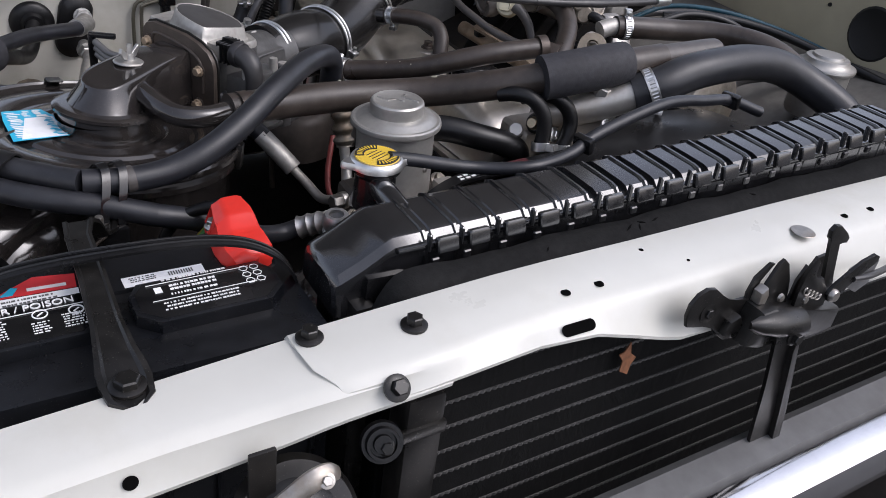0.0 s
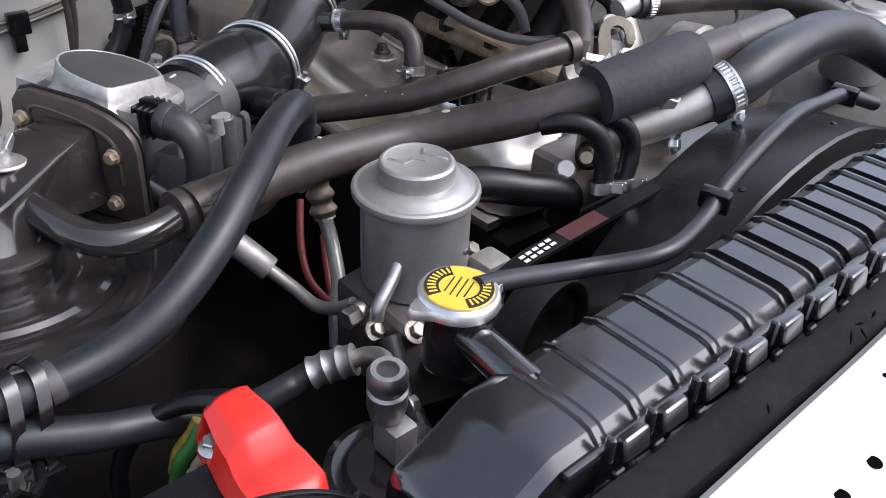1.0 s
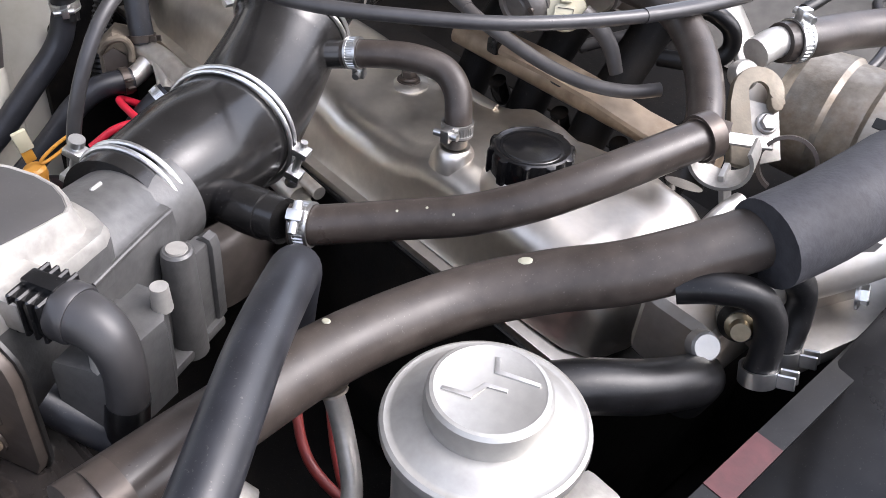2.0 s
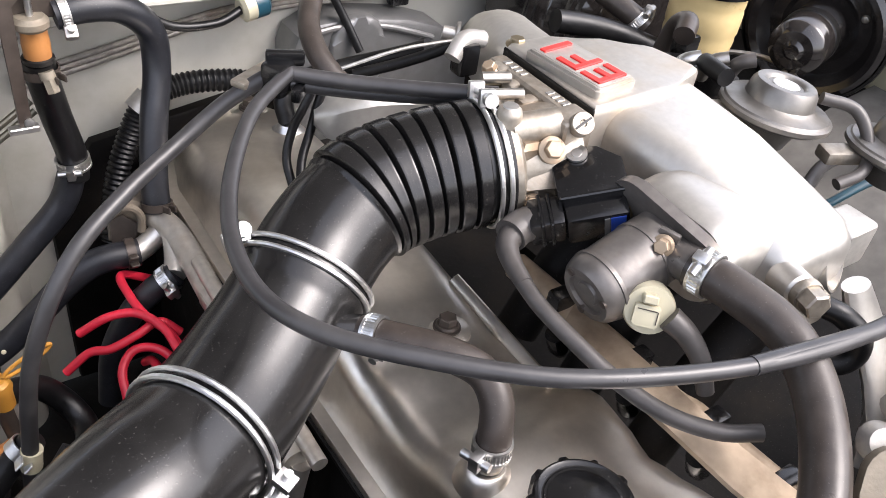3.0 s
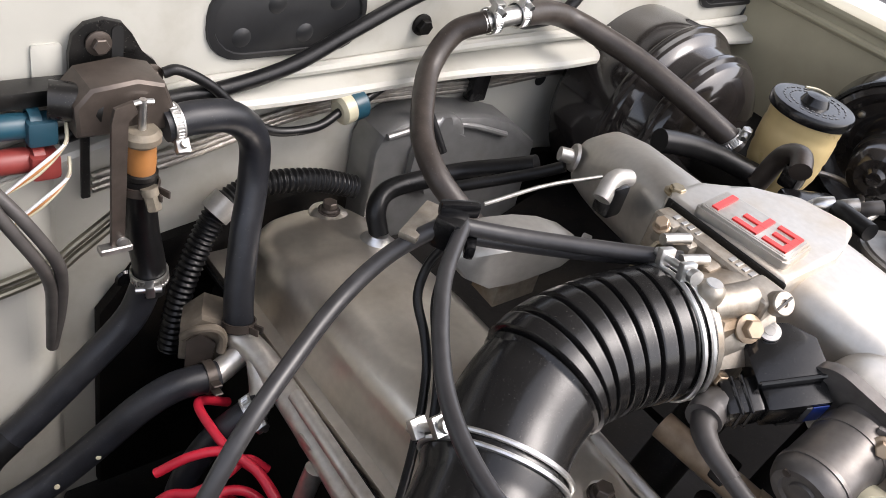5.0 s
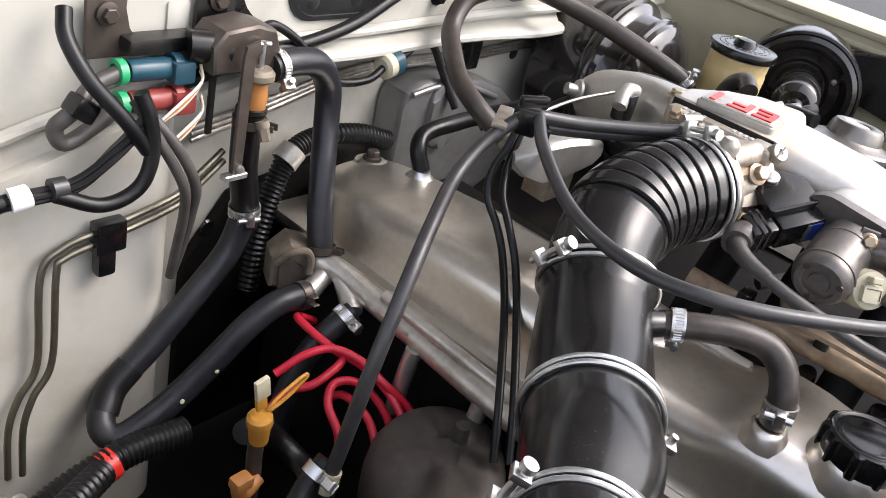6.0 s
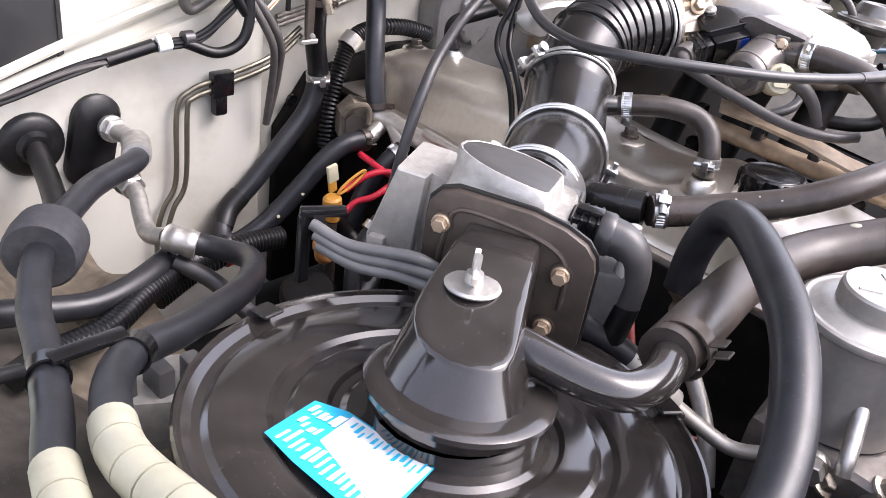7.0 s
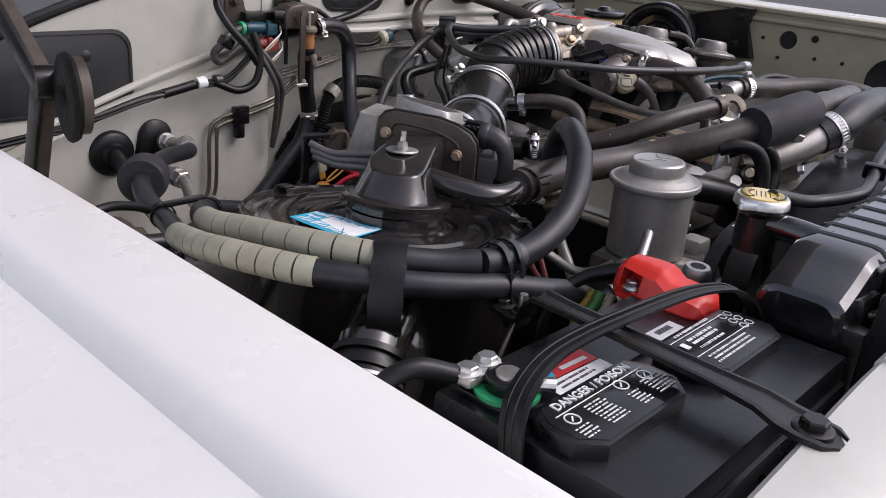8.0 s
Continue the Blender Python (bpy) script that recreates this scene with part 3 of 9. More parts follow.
part("rubber_mount", lathe([(0, .006), (.007, .006), (.0075, .003), (.0100, .003), (.0105, .006), (.0125, .006), (.0135, .002), (.0160, .002), (.0165, -.004), (0, -.004)], 32), RUBBER, rail, "ringed rubber mount", aim((.093, -.136, .846), (-.25, -.85, .45)))
bolt(rail, (.0945, -.1405, .8445), (-.25, -.85, .45), .0048, .006, BRACKET, flange=1.4)

# condenser behind the grille
cond = thing("condenser", (.56, -.09, .45), "black air-conditioning condenser with dusty flat tubes", "condenser")
part("core", box(.80, .022, .42, .002, 1, None, (.56, -.088, .66)), FIN, cond)
edge = [(.40 - .0032 * k, -.0112 + .0016 * (k % 2)) for k in range(251)]
shared = None
for k in range(13):
    z = .853 - .0288 * k
    if shared is None:
        shared = part("tube", prism([(-.40, .012), (.40, .012)] + edge, -.0014, .0014, 0), TUBEMAT, cond, "", Matrix.Translation((.56, -.090, z)))
    else:
        o = new("tube", shared.data)
        o.matrix_basis = Matrix.Translation((.56, -.090, z))
        o.parent = cond
        o.matrix_parent_inverse = BASE[cond.name].inverted()
# dry leaf caught on the condenser
bm = bmesh.new()
pts = [(-.008, -.012), (.002, -.018), (.006, -.008), (.012, -.002), (.005, .004), (.004, .016), (-.003, .008), (-.010, .006), (-.005, -.002)]
prism(pts, 0, .0012, 0, bm)
lf = part("dry_leaf", bm, LEAFMAT, None, "", aim((.372, -.107, .815), (0, -1, .2)))
tagged(lf, "curled dry brown leaf caught on the condenser", "leaf")

# grille bar and chrome
bumper = thing("grille_bar", (.75, -.22, .68), "chrome grille moulding with a black rubber top", "grille bar")
prof = [(-.165, .700), (-.168, .716), (-.178, .722), (-.205, .716), (-.210, .706), (-.21, .690), (-.17, .688)]
part("pad", loft([[(x, y, z) for y, z in prof] for x in (.1, .5, .9, 1.35)]), GREYPANEL, bumper, "dull black top strip")
prof = [(-.206, .700), (-.213, .712), (-.232, .712), (-.246, .704), (-.252, .688), (-.250, .66), (-.21, .65)]
part("chrome_strip", loft([[(x, y, z) for y, z in prof] for x in (.1, .5, .9, 1.35)]), CHROME, bumper, "polished chrome strip")

# hood latch on the rail
latch = thing("hood_latch", (.46, -.15, .87), "black steel hood latch with hook, release lever and cable", "hood latch")
FRONT = Matrix(((1, 0, 0, 0), (0, 0, -1, 0), (0, 1, 0, 0), (0, 0, 0, 1)))


def upright(outline, y0, y1, bevel=.001, lean=0.):
    """A plate cut in the x-z plane, reaching from y0 back to y1 and tipped by lean degrees about its foot."""
    foot = min(b for a, b in outline)
    turn = Matrix.Translation((0, y0, foot)) @ Matrix.Rotation(radians(lean), 4, 'X') @ Matrix.Translation((0, -y0, -foot))
    bm = prism(outline, -y1, -y0, bevel)
    bmesh.ops.transform(bm, matrix=turn @ FRONT, verts=bm.verts)
    return bm


part("mounting_plate", upright([(.378, .884), (.374, .896), (.375, .908), (.382, .917), (.392, .9205), (.403, .918), (.414, .909), (.424, .901), (.436, .897), (.452, .896), (.452, .850), (.436, .853), (.424, .862), (.414, .874), (.400, .880), (.388, .881)], -.156, -.152, .0012), BRACKET, latch)
part("plate_step", upright([(.424, .866), (.440, .858), (.452, .866), (.440, .884), (.428, .880)], -.164, -.155, .0025), BRACKET, latch)
bolt(latch, (.4000, -.156, .894), (0, -1, .1), .0046, .004, BRACKET, flange=2.1, label="black flanged bolt")
part("body", upright([(.440, .858), (.450, .894), (.470, .892), (.500, .884), (.540, .874), (.575, .866), (.574, .842), (.545, .838), (.505, .846), (.462, .850)], -.178, -.152, .005), BRACKET, latch)
part("bulge", loft([[(x, -.176 - d * math.sin(a), z - h * math.cos(a)) for a in (radians(18 * k) for k in range(11))] for x, z, h, d in ((.436, .884, .004, .003), (.446, .882, .009, .010), (.466, .879, .013, .016), (.490, .874, .016, .018), (.508, .868, .017, .016), (.518, .864, .010, .006))]), BRACKET, latch, "smooth pressed bulge worn to bright metal")
part("cheek", upright([(.466, .880), (.460, .898), (.466, .912), (.478, .929), (.484, .932), (.491, .926), (.499, .906), (.503, .876)], -.164, -.1605, .001, -6), BRACKET, latch)
part("cheek", upright([(.450, .886), (.449, .902), (.455, .917), (.472, .928), (.478, .926), (.462, .912), (.460, .890)], -.1565, -.1535, .001, -4), BRACKET, latch)
part("pawl", upright([(.455, .894), (.455, .906), (.462, .911), (.466, .902), (.465, .892)], -.166, -.156, .002), STEEL, latch, "worn bare-steel pawl")
part("cheek", upright([(.505, .872), (.499, .900), (.497, .925), (.502, .941), (.510, .934), (.512, .918), (.518, .912), (.530, .910), (.548, .890), (.556, .868)], -.170, -.1665, .001, 5), BRACKET, latch)
part("cheek", upright([(.510, .872), (.512, .902), (.520, .918), (.528, .906), (.540, .884), (.545, .868)], -.160, -.157, .001), BRACKET, latch)
part("guide", upright([(.540, .878), (.541, .906), (.548, .915), (.560, .916), (.570, .906), (.586, .886), (.588, .872)], -.1515, -.1485, .001), BRACKET, latch)
part("hook", upright([(.560, .866), (.548, .868), (.544, .900), (.530, .946), (.5255, .950), (.5240, .958), (.529, .9625), (.537, .961), (.551, .951), (.5575, .944), (.556, .939), (.549, .9405), (.5425, .942), (.556, .904), (.566, .884)], -.1670, -.1625, .0014), BRACKET, latch)
part("lever", upright([(.545, .888), (.551, .896), (.566, .905), (.585, .916), (.603, .920), (.611, .916), (.611, .909), (.596, .905), (.580, .895), (.566, .880), (.552, .878)], -.1750, -.1715, .001), BRACKET, latch)
part("pivot", lathe([(0, .005), (.005, .005), (.0065, .003), (.0068, 0)], 18), STEEL, latch, "worn pivot rivet", aim((.553, -.175, .886), (0, -1, .1)))
for x, z in ((.486, .894), (.516, .888)):
    part("rivet", lathe([(0, .003), (.0036, .0024), (.0045, 0)], 14), STEEL, latch, "", aim((x, -.171 if x > .5 else -.165, z), (0, -1, .1)))
part("spring", tube([(.505 + .0034 * math.cos(k * 1.1) + .0012 * k, -.174, .902 + .0034 * math.sin(k * 1.1) - .0006 * k) for k in range(26)], .0009, 2, 6), STEEL, latch)
part("release_cable", tube([(.580, -.174, .897), (.605, -.175, .895), (.64, -.168, .888), (.70, -.155, .876), (.78, -.148, .86)], .0035, 5, 10), CABLE, latch)
part("cable_clip", upright([(.575, .888), (.582, .904), (.612, .914), (.624, .906), (.622, .880), (.604, .872)], -.1700, -.1660, .0015), GREYPANEL, latch, "grey steel cable clip")
stay = thing("latch_stay", (.505, -.185, .60), "black folded steel stay below the hood latch", "stay")
part("strap", upright([(.474, .862), (.470, .872), (.484, .876), (.500, .872), (.508, .862), (.520, .80), (.546, .700), (.560, .60), (.522, .60), (.505, .700), (.488, .80)], -.184, -.180, .001), BRACKET, stay)
part("folded_edge", upright([(.498, .858), (.505, .850), (.532, .760), (.560, .640), (.562, .60), (.556, .60), (.522, .756), (.500, .842)], -.190, -.1835, .001), BRACKET, stay)
bolt(stay, (.487, -.190, .866), (0, -1, .1), .0056, .008, BRACKET, flange=1.5)
# horn and small parts behind the grille
horn = thing("horn", (.0, -.14, .74), "black disc horn below the rail", "horn")
part("disc", lathe([(0, .012), (.02, .012), (.03, .006), (.042, .008), (.048, 0), (.044, -.012), (.02, -.02), (0, -.02)], 36), BRACKET, horn, "", aim((.020, -.150, .812), (0, -.65, .76)))
part("bracket", box(.02, .004, .07, .0015, 2, None, (.0, -.135, .84)), BRACKET, horn)
wash = thing("headlamp_bracket", (.03, -.16, .74), "dull silver bent bracket with a bolt below the rail", "bracket")
part("body", tube([(-.015, -.160, .838), (.010, -.161, .852), (.026, -.162, .862), (.038, -.161, .863), (.046, -.158, .857)], lambda t: .005 + .003 * math.sin(math.pi * t), 5, 12, True, .5), STEEL, wash)
bolt(wash, (.034, -.166, .862), (-.1, -.7, .7), .0038, .004, STEEL)

# ---- radiator ----
rad = thing("radiator", (.53, .02, .45), "black radiator with ribbed plastic top tank", "radiator")
X0, X1 = .196, .905
tank = [(-.022, .880), (-.022, .930), (-.0205, .938), (-.014, .9440), (-.007, .9455), (.020, .9452), (.040, .9445), (.049, .940), (.0535, .930), (.056, .880)]


def tank_section(x, shrink=0., drop=0.):
    return [(x, y + (shrink if y < .02 else -shrink), z - (drop if z > .9 else 0)) for y, z in tank]


LEAN = Matrix(((1, 0, 0, 0), (-.062, 1, 0, .0205), (.084, 0, 1, -.0225), (0, 0, 0, 1)))


secs = [tank_section(.150, .006, .031), tank_section(.1525, .002, .0275), tank_section(.156, 0, .0250), tank_section(.176, 0, .0160), tank_section(.192, 0, .0070), tank_section(.1965, 0, .0042), tank_section(.199, 0, .0030), tank_section(.206, 0, 0)]
RIBX = [.2345] + [.2655 + .0363 * k for k in range(18)]
for x in RIBX:
    secs += [tank_section(x - .0022), tank_section(x - .0014, -.0010, -.0022), tank_section(x + .0010, -.0010, -.0022), tank_section(x + .0019, 0, 0),
             tank_section(x + .0026, .0006, .0012 if x < .40 else .0060), tank_section(x + (.0060 if x < .40 else .0120), .0006, .0012 if x < .40 else .0060), tank_section(x + (.0075 if x < .40 else .0128), 0, 0)]
secs += [tank_section(.902), tank_section(.905, .003, .006)]
part("top_tank", loft(secs), TOPTANK, rad, "", LEAN, 24)
rib = None
for k, x in enumerate(RIBX):
    if rib is None:
        rib = part("rib", box(.0036, .006, .018, .0012, 1, None, (0, -.0205, .931)), TOPTANK, rad, "", LEAN @ Matrix.Translation((x, 0, 0)))
        lug = part("lug", box(.0215, .0075, .0150, .0030, 3, None, (0, -.0225, .927), Matrix.Rotation(radians(-14), 4, 'X')), TOPTANK, rad, "", LEAN @ Matrix.Translation((x + .0165, 0, 0)))
        clip = part("crimp_tab", box(.0085, .004, .008, .0012, 1, None, (0, -.0255, .914)), TANK, rad, "", LEAN @ Matrix.Translation((x + .004, 0, 0)))
    else:
        for src, dx in ((rib, 0), (lug, .0165), (clip, .004)):
            o = new(src.name.split(".")[0], src.data)
            o.matrix_basis = LEAN @ Matrix.Translation((x + dx, 0, 0))
            o.parent = rad
            o.matrix_parent_inverse = BASE[rad.name].inverted()
part("front_band", box(.70, .007, .007, .003, 2, None, (.556, -.0225, .935)), TOPTANK, rad, "", LEAN)
part("end_block", prism([(.139, -.012), (.176, -.014), (.184, .05), (.158, .060), (.141, .04)], .82, .902, .006), TANK, rad)
part("nub", lathe([(0, .012), (.005, .011), (.0055, 0)], 14), TANK, rad, "", Matrix.Translation((.171, .020, .913)))
part("side_tab", box(.03, .02, .05, .003, 2, None, (.135, .02, .85)), TANK, rad)
part("core", box(.74, .05, .45, .002, 1, None, (.54, .018, .66)), FIN, rad)
part("lower_flange", box(.76, .074, .012, .003, 2, None, (.535, .018, .882)), TANK, rad)
part("frame", box(.02, .08, .46, .004, 2, None, (.135, .018, .65)), BRACKET, rad)
# filler neck
part("neck_pipe", tube([(.2105, .114, .920), (.2065, .096, .921), (.2035, .075, .922), (.2010, .046, .921)], .0125, 5, 20), TOPTANK, rad)
part("neck", lathe([(.021, -.04), (.020, -.005), (.024, 0), (.024, .010), (.018, .012), (.018, -.04)], 28), TANK, rad, "", Matrix.Translation((.210, .116, .932)))
CM = Matrix.Translation((.2105, .117, .941))
outline = []
for k in range(72):
    th = 2 * math.pi * k / 72
    e = max(0, math.cos(2 * (th + radians(8)))) ** 9
    outline.append((math.cos(th), math.sin(th), .0260 + .0100 * e))
cap = part("filler_cap", loft([[(c * (r * f + d), s * (r * f + d), z) for c, s, r in outline] for f, d, z in ((.95, 0, -.0055), (1, 0, -.005), (1, 0, -.001), (.96, 0, .0015), (.0, .0255, .0018), (0, .0245, .0035), (0, .0235, .0042), (0, .010, .0042))]), ZINC, rad, "pressed steel radiator cap", CM)
part("sticker", lathe([(0, .0008), (.0215, .0008), (.0218, 0)], 36), YELLOW, cap, "round yellow warning sticker", Matrix.Translation((.2105, .117, .9453)))
for ang in (205, 25):
    m = Matrix.Translation((.2105, .117, .9462)) @ Matrix.Rotation(radians(ang), 4, 'Z')
    arc = [radians(90 + a) for a in range(-52, 53, 8)]
    part("warning_patch", prism([(.0212 * math.cos(a), .0212 * math.sin(a)) for a in arc] + [(.0125 * math.cos(a), .0125 * math.sin(a)) for a in arc[::-1]], 0, .0004, 0), INKSHADE, cap, "black printed arc", m)
    for k in range(9):
        a = radians(90 + (k - 4) * 11)
        part("text_bar", box(.0014, .0052, .0004, 0, 1, None, (.0168 * math.cos(a), .0168 * math.sin(a), .0006), Matrix.Rotation(a - math.pi / 2, 4, 'Z')), YELLOW, cap, "", m)
for k in range(4):
    part("text_bar", box(.021 - abs(k - 1.5) * .003, .0008, .0004, 0, 1, None, (0, (k - 1.5) * .0042, 0)), INKSHADE, cap, "", Matrix.Translation((.2105, .117, .9463)) @ Matrix.Rotation(radians(25), 4, 'Z'))
# foam strip between radiator and rail
FOAM_LEAN = Matrix(((1, 0, 0, 0), (-.030, 1, 0, .0100), (.050, 0, 1, -.0125), (0, 0, 0, 1)))
foam = thing("foam_seal", (.54, -.04, .86), "black foam strip between radiator and rail", "seal")
part("strip", loft([[(x, y, z + .0016 * math.sin(40 * x) + .001 * math.sin(97 * x) - (.065 * max(0, 1 - (x - .150) / .040) ** 2 if z > .85 else 0)) for y, z in ((-.062, .84), (-.0585, .900), (-.053, .909), (-.040, .9155), (-.028, .917), (-.020, .84))] for x in [.150, .153, .157, .162, .168, .175, .183, .192] + [.20 + .02 * k for k in range(38)]]), FOAM, foam, "", FOAM_LEAN)
for x, y, turn, w in ((.395, -.0470, .5, .012), (.412, -.0440, -.4, .009), (.405, -.0500, 1.1, .008), (.428, -.0450, .2, .010), (.300, -.0480, .7, .007), (.560, -.0460, -.5, .008)):
    part("torn_nick", prism([(-w / 2, 0), (0, -.0010), (w / 2, .0004), (.1 * w, .0012)], .0, .0006, 0), HOLE, foam, "", FOAM_LEAN @ Matrix.Translation((x, y, .9142)) @ Matrix.Rotation(radians(24), 4, 'X') @ Matrix.Rotation(turn, 4, 'Z'))
# fan shroud
sh = thing("fan_shroud", (.56, .1, .5), "black plastic fan shroud behind the radiator", "fan shroud")
N = 48
cx, cz, R = .700, .578, .322


def sq(a, sx, sz):
    c, s = math.cos(a), math.sin(a)
    k = 1 / max(abs(c) / sx, abs(s) / sz)
    return c * k, s * k


rings = []
for y, f, r in ((.058, 0, 0), (.080, .55, R * .93), (.100, 1, R * .955), (.104, 1, R * 1.022), (.107, 1, R * 1.030), (.112, 1, R * 1.026), (.150, 1, R * 1.012), (.203, 1, R), (.206, 1, R * .995), (.206, 1, R * .985), (.15, 1, R * .985)):
    ring = []
    for k in range(N):
        a = 2 * math.pi * k / N
        qx, qz = sq(a, .36, .29)
        px, pz = R * math.cos(a), R * math.sin(a)
        rr = r / R if r else 1
        ring.append((cx + (qx * (1 - f) + px * f * rr), y, cz + (qz * (1 - f) + pz * f * rr)))
    rings.append(ring)
part("shroud", loft(rings, True, False), SHROUD, sh)
for a in (1.45, 1.95, 2.3):
    q = Vector((cx + R * 1.018 * math.cos(a), .128, cz + R * 1.018 * math.sin(a)))
    part("stud", lathe([(0, .0025), (.003, .002), (.004, 0)], 14), BRACKET, sh, "small black push-in stud", aim(q, (math.cos(a), -.1, math.sin(a))))
# cooling fan
fan = thing("cooling_fan", (cx, .17, cz), "black cooling fan at rest inside its shroud", "fan")
part("hub", lathe([(0, -.03), (.07, -.03), (.075, -.02), (.075, .03), (.06, .04), (0, .04)], 28), DARKMETAL, fan, "", aim((cx, .17, cz), (0, 1, 0)))
for k in range(7):
    a = 2 * math.pi * k / 7
    secs = []
    for r in (.06, .12, .2, .28):
        wdt, tw = .045 + .12 * r, .55 - r
        c = Vector((0, 0, 0))
        secs.append([(s * wdt * math.cos(tw), r, s * wdt * math.sin(tw) + d) for s, d in ((-.5, 0), (0, .008), (.5, 0), (.5, .003), (0, .011), (-.5, .003))])
    part("blade", loft(secs), TANK, fan, "", aim((cx, .17, cz), (0, 1, 0)) @ Matrix.Rotation(a, 4, 'Z'))


# ---- battery ----
bat = thing("battery", (-.043, .07, .66), "black car battery with two labelled vent covers", "battery")
BX0, BX1, BY0, BY1, BZ = -.192, .106, -.018, .158, .866
part("case", prism([(BX0, BY0), (BX1, BY0), (BX1, BY1), (BX0, BY1)], .655, BZ, .005), BATTERY, bat)
part("rim", prism([(BX0 - .004, BY0 - .004), (BX1 + .004, BY0 - .004), (BX1 + .004, BY1 + .004), (BX0 - .004, BY1 + .004)], .828, .842, .003), BATTERY, bat)
for k in range(7):
    part("side_rib", box(.004, .008, .15, .0015, 1, None, (BX0 + .03 + .042 * k, BY0 - .003, .745)), BATTERY, bat)
part("deck", prism([(BX0 + .01, .0895), (BX1 - .008, .0895), (BX1 - .008, BY1 - .004), (BX0 + .01, BY1 - .004)], BZ, .870, .002), BATTERY, bat)


def vent_cover(x0, x1, y0, y1):
    c = .016
    poly = [(x0 + c, y0), (x1 - c, y0), (x1, y0 + c), (x1, y1 - c), (x1 - c * .6, y1), (x0 + c * .6, y1), (x0, y1 - c), (x0, y0 + c)]
    cov = part("vent_cover", prism(poly, BZ - .001, .878, .003), BATTERY, bat)
    part("recess", prism([((x - (x0 + x1) / 2) * .92 + (x0 + x1) / 2, (y - (y0 + y1) / 2) * .88 + (y0 + y1) / 2) for x, y in poly], .878, .8786, .0003), TANK, cov)
    return cov


cov_a = vent_cover(-.186, -.058, .032, .088)
cov_b = vent_cover(-.038, .086, .024, .083)


def bars(parent, x0, x1, y, n, h=.0022, gap=.0042, z=.8792, mat=None, seed=1):
    rnd = random.Random(seed)
    for k in range(n):
        xa = x0 + rnd.uniform(0, .05) * (x1 - x0)
        while xa < x1 - .004:
            w = rnd.uniform(.0008, .0034)
            w = min(w, x1 - xa)
            part("text_bar", box(w, h, .0004, 0, 1, None, (xa + w / 2, y - gap * k, z)), mat or WHITEINK, parent)
            xa += w + rnd.choice((.0006, .0006, .0016))


part("warning", text_mesh("DANGER / POISON", .0105), WHITEINK, cov_a, "white printed warning", Matrix.Translation((-.1215, .0785, .8790)))
part("rule", box(.104, .0008, .0004, 0, 1, None, (-.1215, .0712, .8792)), WHITEINK, cov_a)
bars(cov_a, -.150, -.126, .0665, 8, .0011, .0032, seed=2)
bars(cov_a, -.176, -.158, .0545, 4, .0011, .0032, seed=12)
bars(cov_a, -.112, -.096, .0560, 5, .0011, .0032, seed=13)
bars(cov_a, -.090, -.064, .0600, 6, .0011, .0032, seed=3)
for k in range(3):
    x = (-.166, -.104, -.078)[k]
    ring = [Vector((x + .0055 * math.cos(a), .0635 + .003 * (k % 2), .8792)) + Vector((0, .0055 * math.sin(a), 0)) for a in (2 * math.pi * j / 16 for j in range(17))]
    part("hazard_sign", sweep(bmesh.new(), ring, .0006, 6, False), WHITEINK, cov_a)
    part("hazard_sign", box(.006, .0012, .0004, 0, 1, None, (x, .0635 + .003 * (k % 2), .8792), Matrix.Rotation(.7, 4, 'Z')), WHITEINK, cov_a)
for y in (.0745, .0510):
    part("rule", box(.088, .0007, .0004, 0, 1, None, (.022, y, .8792)), WHITEINK, cov_b)
bars(cov_b, -.010, .048, .0785, 1, .0022, .003, seed=5)
bars(cov_b, -.006, .040, .0690, 2, .0026, .0050, seed=6)
bars(cov_b, -.006, .036, .0570, 1, .0022, .0046, seed=7)
bars(cov_b, -.016, .050, .0460, 3, .0017, .0044, seed=9)
part("hazard_sign", box(.006, .008, .0004, .0, 1, None, (-.014, .0655, .8792)), WHITEINK, cov_b)
for k in range(6):
    x, y = .061 + .0095 * (k % 2), .072 - .0095 * (k // 2)
    ring = [Vector((x + .0038 * math.cos(a), y + .0038 * math.sin(a), .8792)) for a in (2 * math.pi * j / 6 for j in range(7))]
    part("hazard_sign", sweep(bmesh.new(), ring, .00045, 6, False), WHITEINK, cov_b)
# stickers: red and white maker's label, white bar-code label
part("red_label", prism([(-.137, .110), (-.070, .107), (-.068, .127), (-.100, .133)], .8702, .8707, 0), REDLAB, bat, "red maker's sticker")
part("brand_shape", prism([(-.128, .1115), (-.118, .111), (-.113, .120), (-.118, .122)], .8708, .8712, 0), BLUELAB, bat)
part("brand_shape", box(.030, .004, .0005, 0, 1, None, (-.092, .114, .8712), Matrix.Rotation(-.06, 4, 'Z')), WHITEINK, bat)
part("white_label", prism([(-.136, .0925), (-.070, .0905), (-.069, .1055), (-.134, .1085)], .8702, .8706, 0), WHITELAB, bat, "white rating sticker")
bars(bat, -.128, -.085, .103, 2, .002, .005, .8709, GREYPANEL, 8)
part("white_label", prism([(-.035, .1055), (-.035, .0905), (.034, .0905), (.034, .1045)], .8702, .8706, 0), WHITELAB, bat, "white bar-code sticker")
for k in range(10):
    part("text_bar", box(.0010, .0055, .0004, 0, 1, None, (.004 + .0022 * k, .0985, .8709)), GREYPANEL, bat)
bars(bat, -.030, -.004, .1020, 3, .0010, .0028, .8709, GREYPANEL, 9)
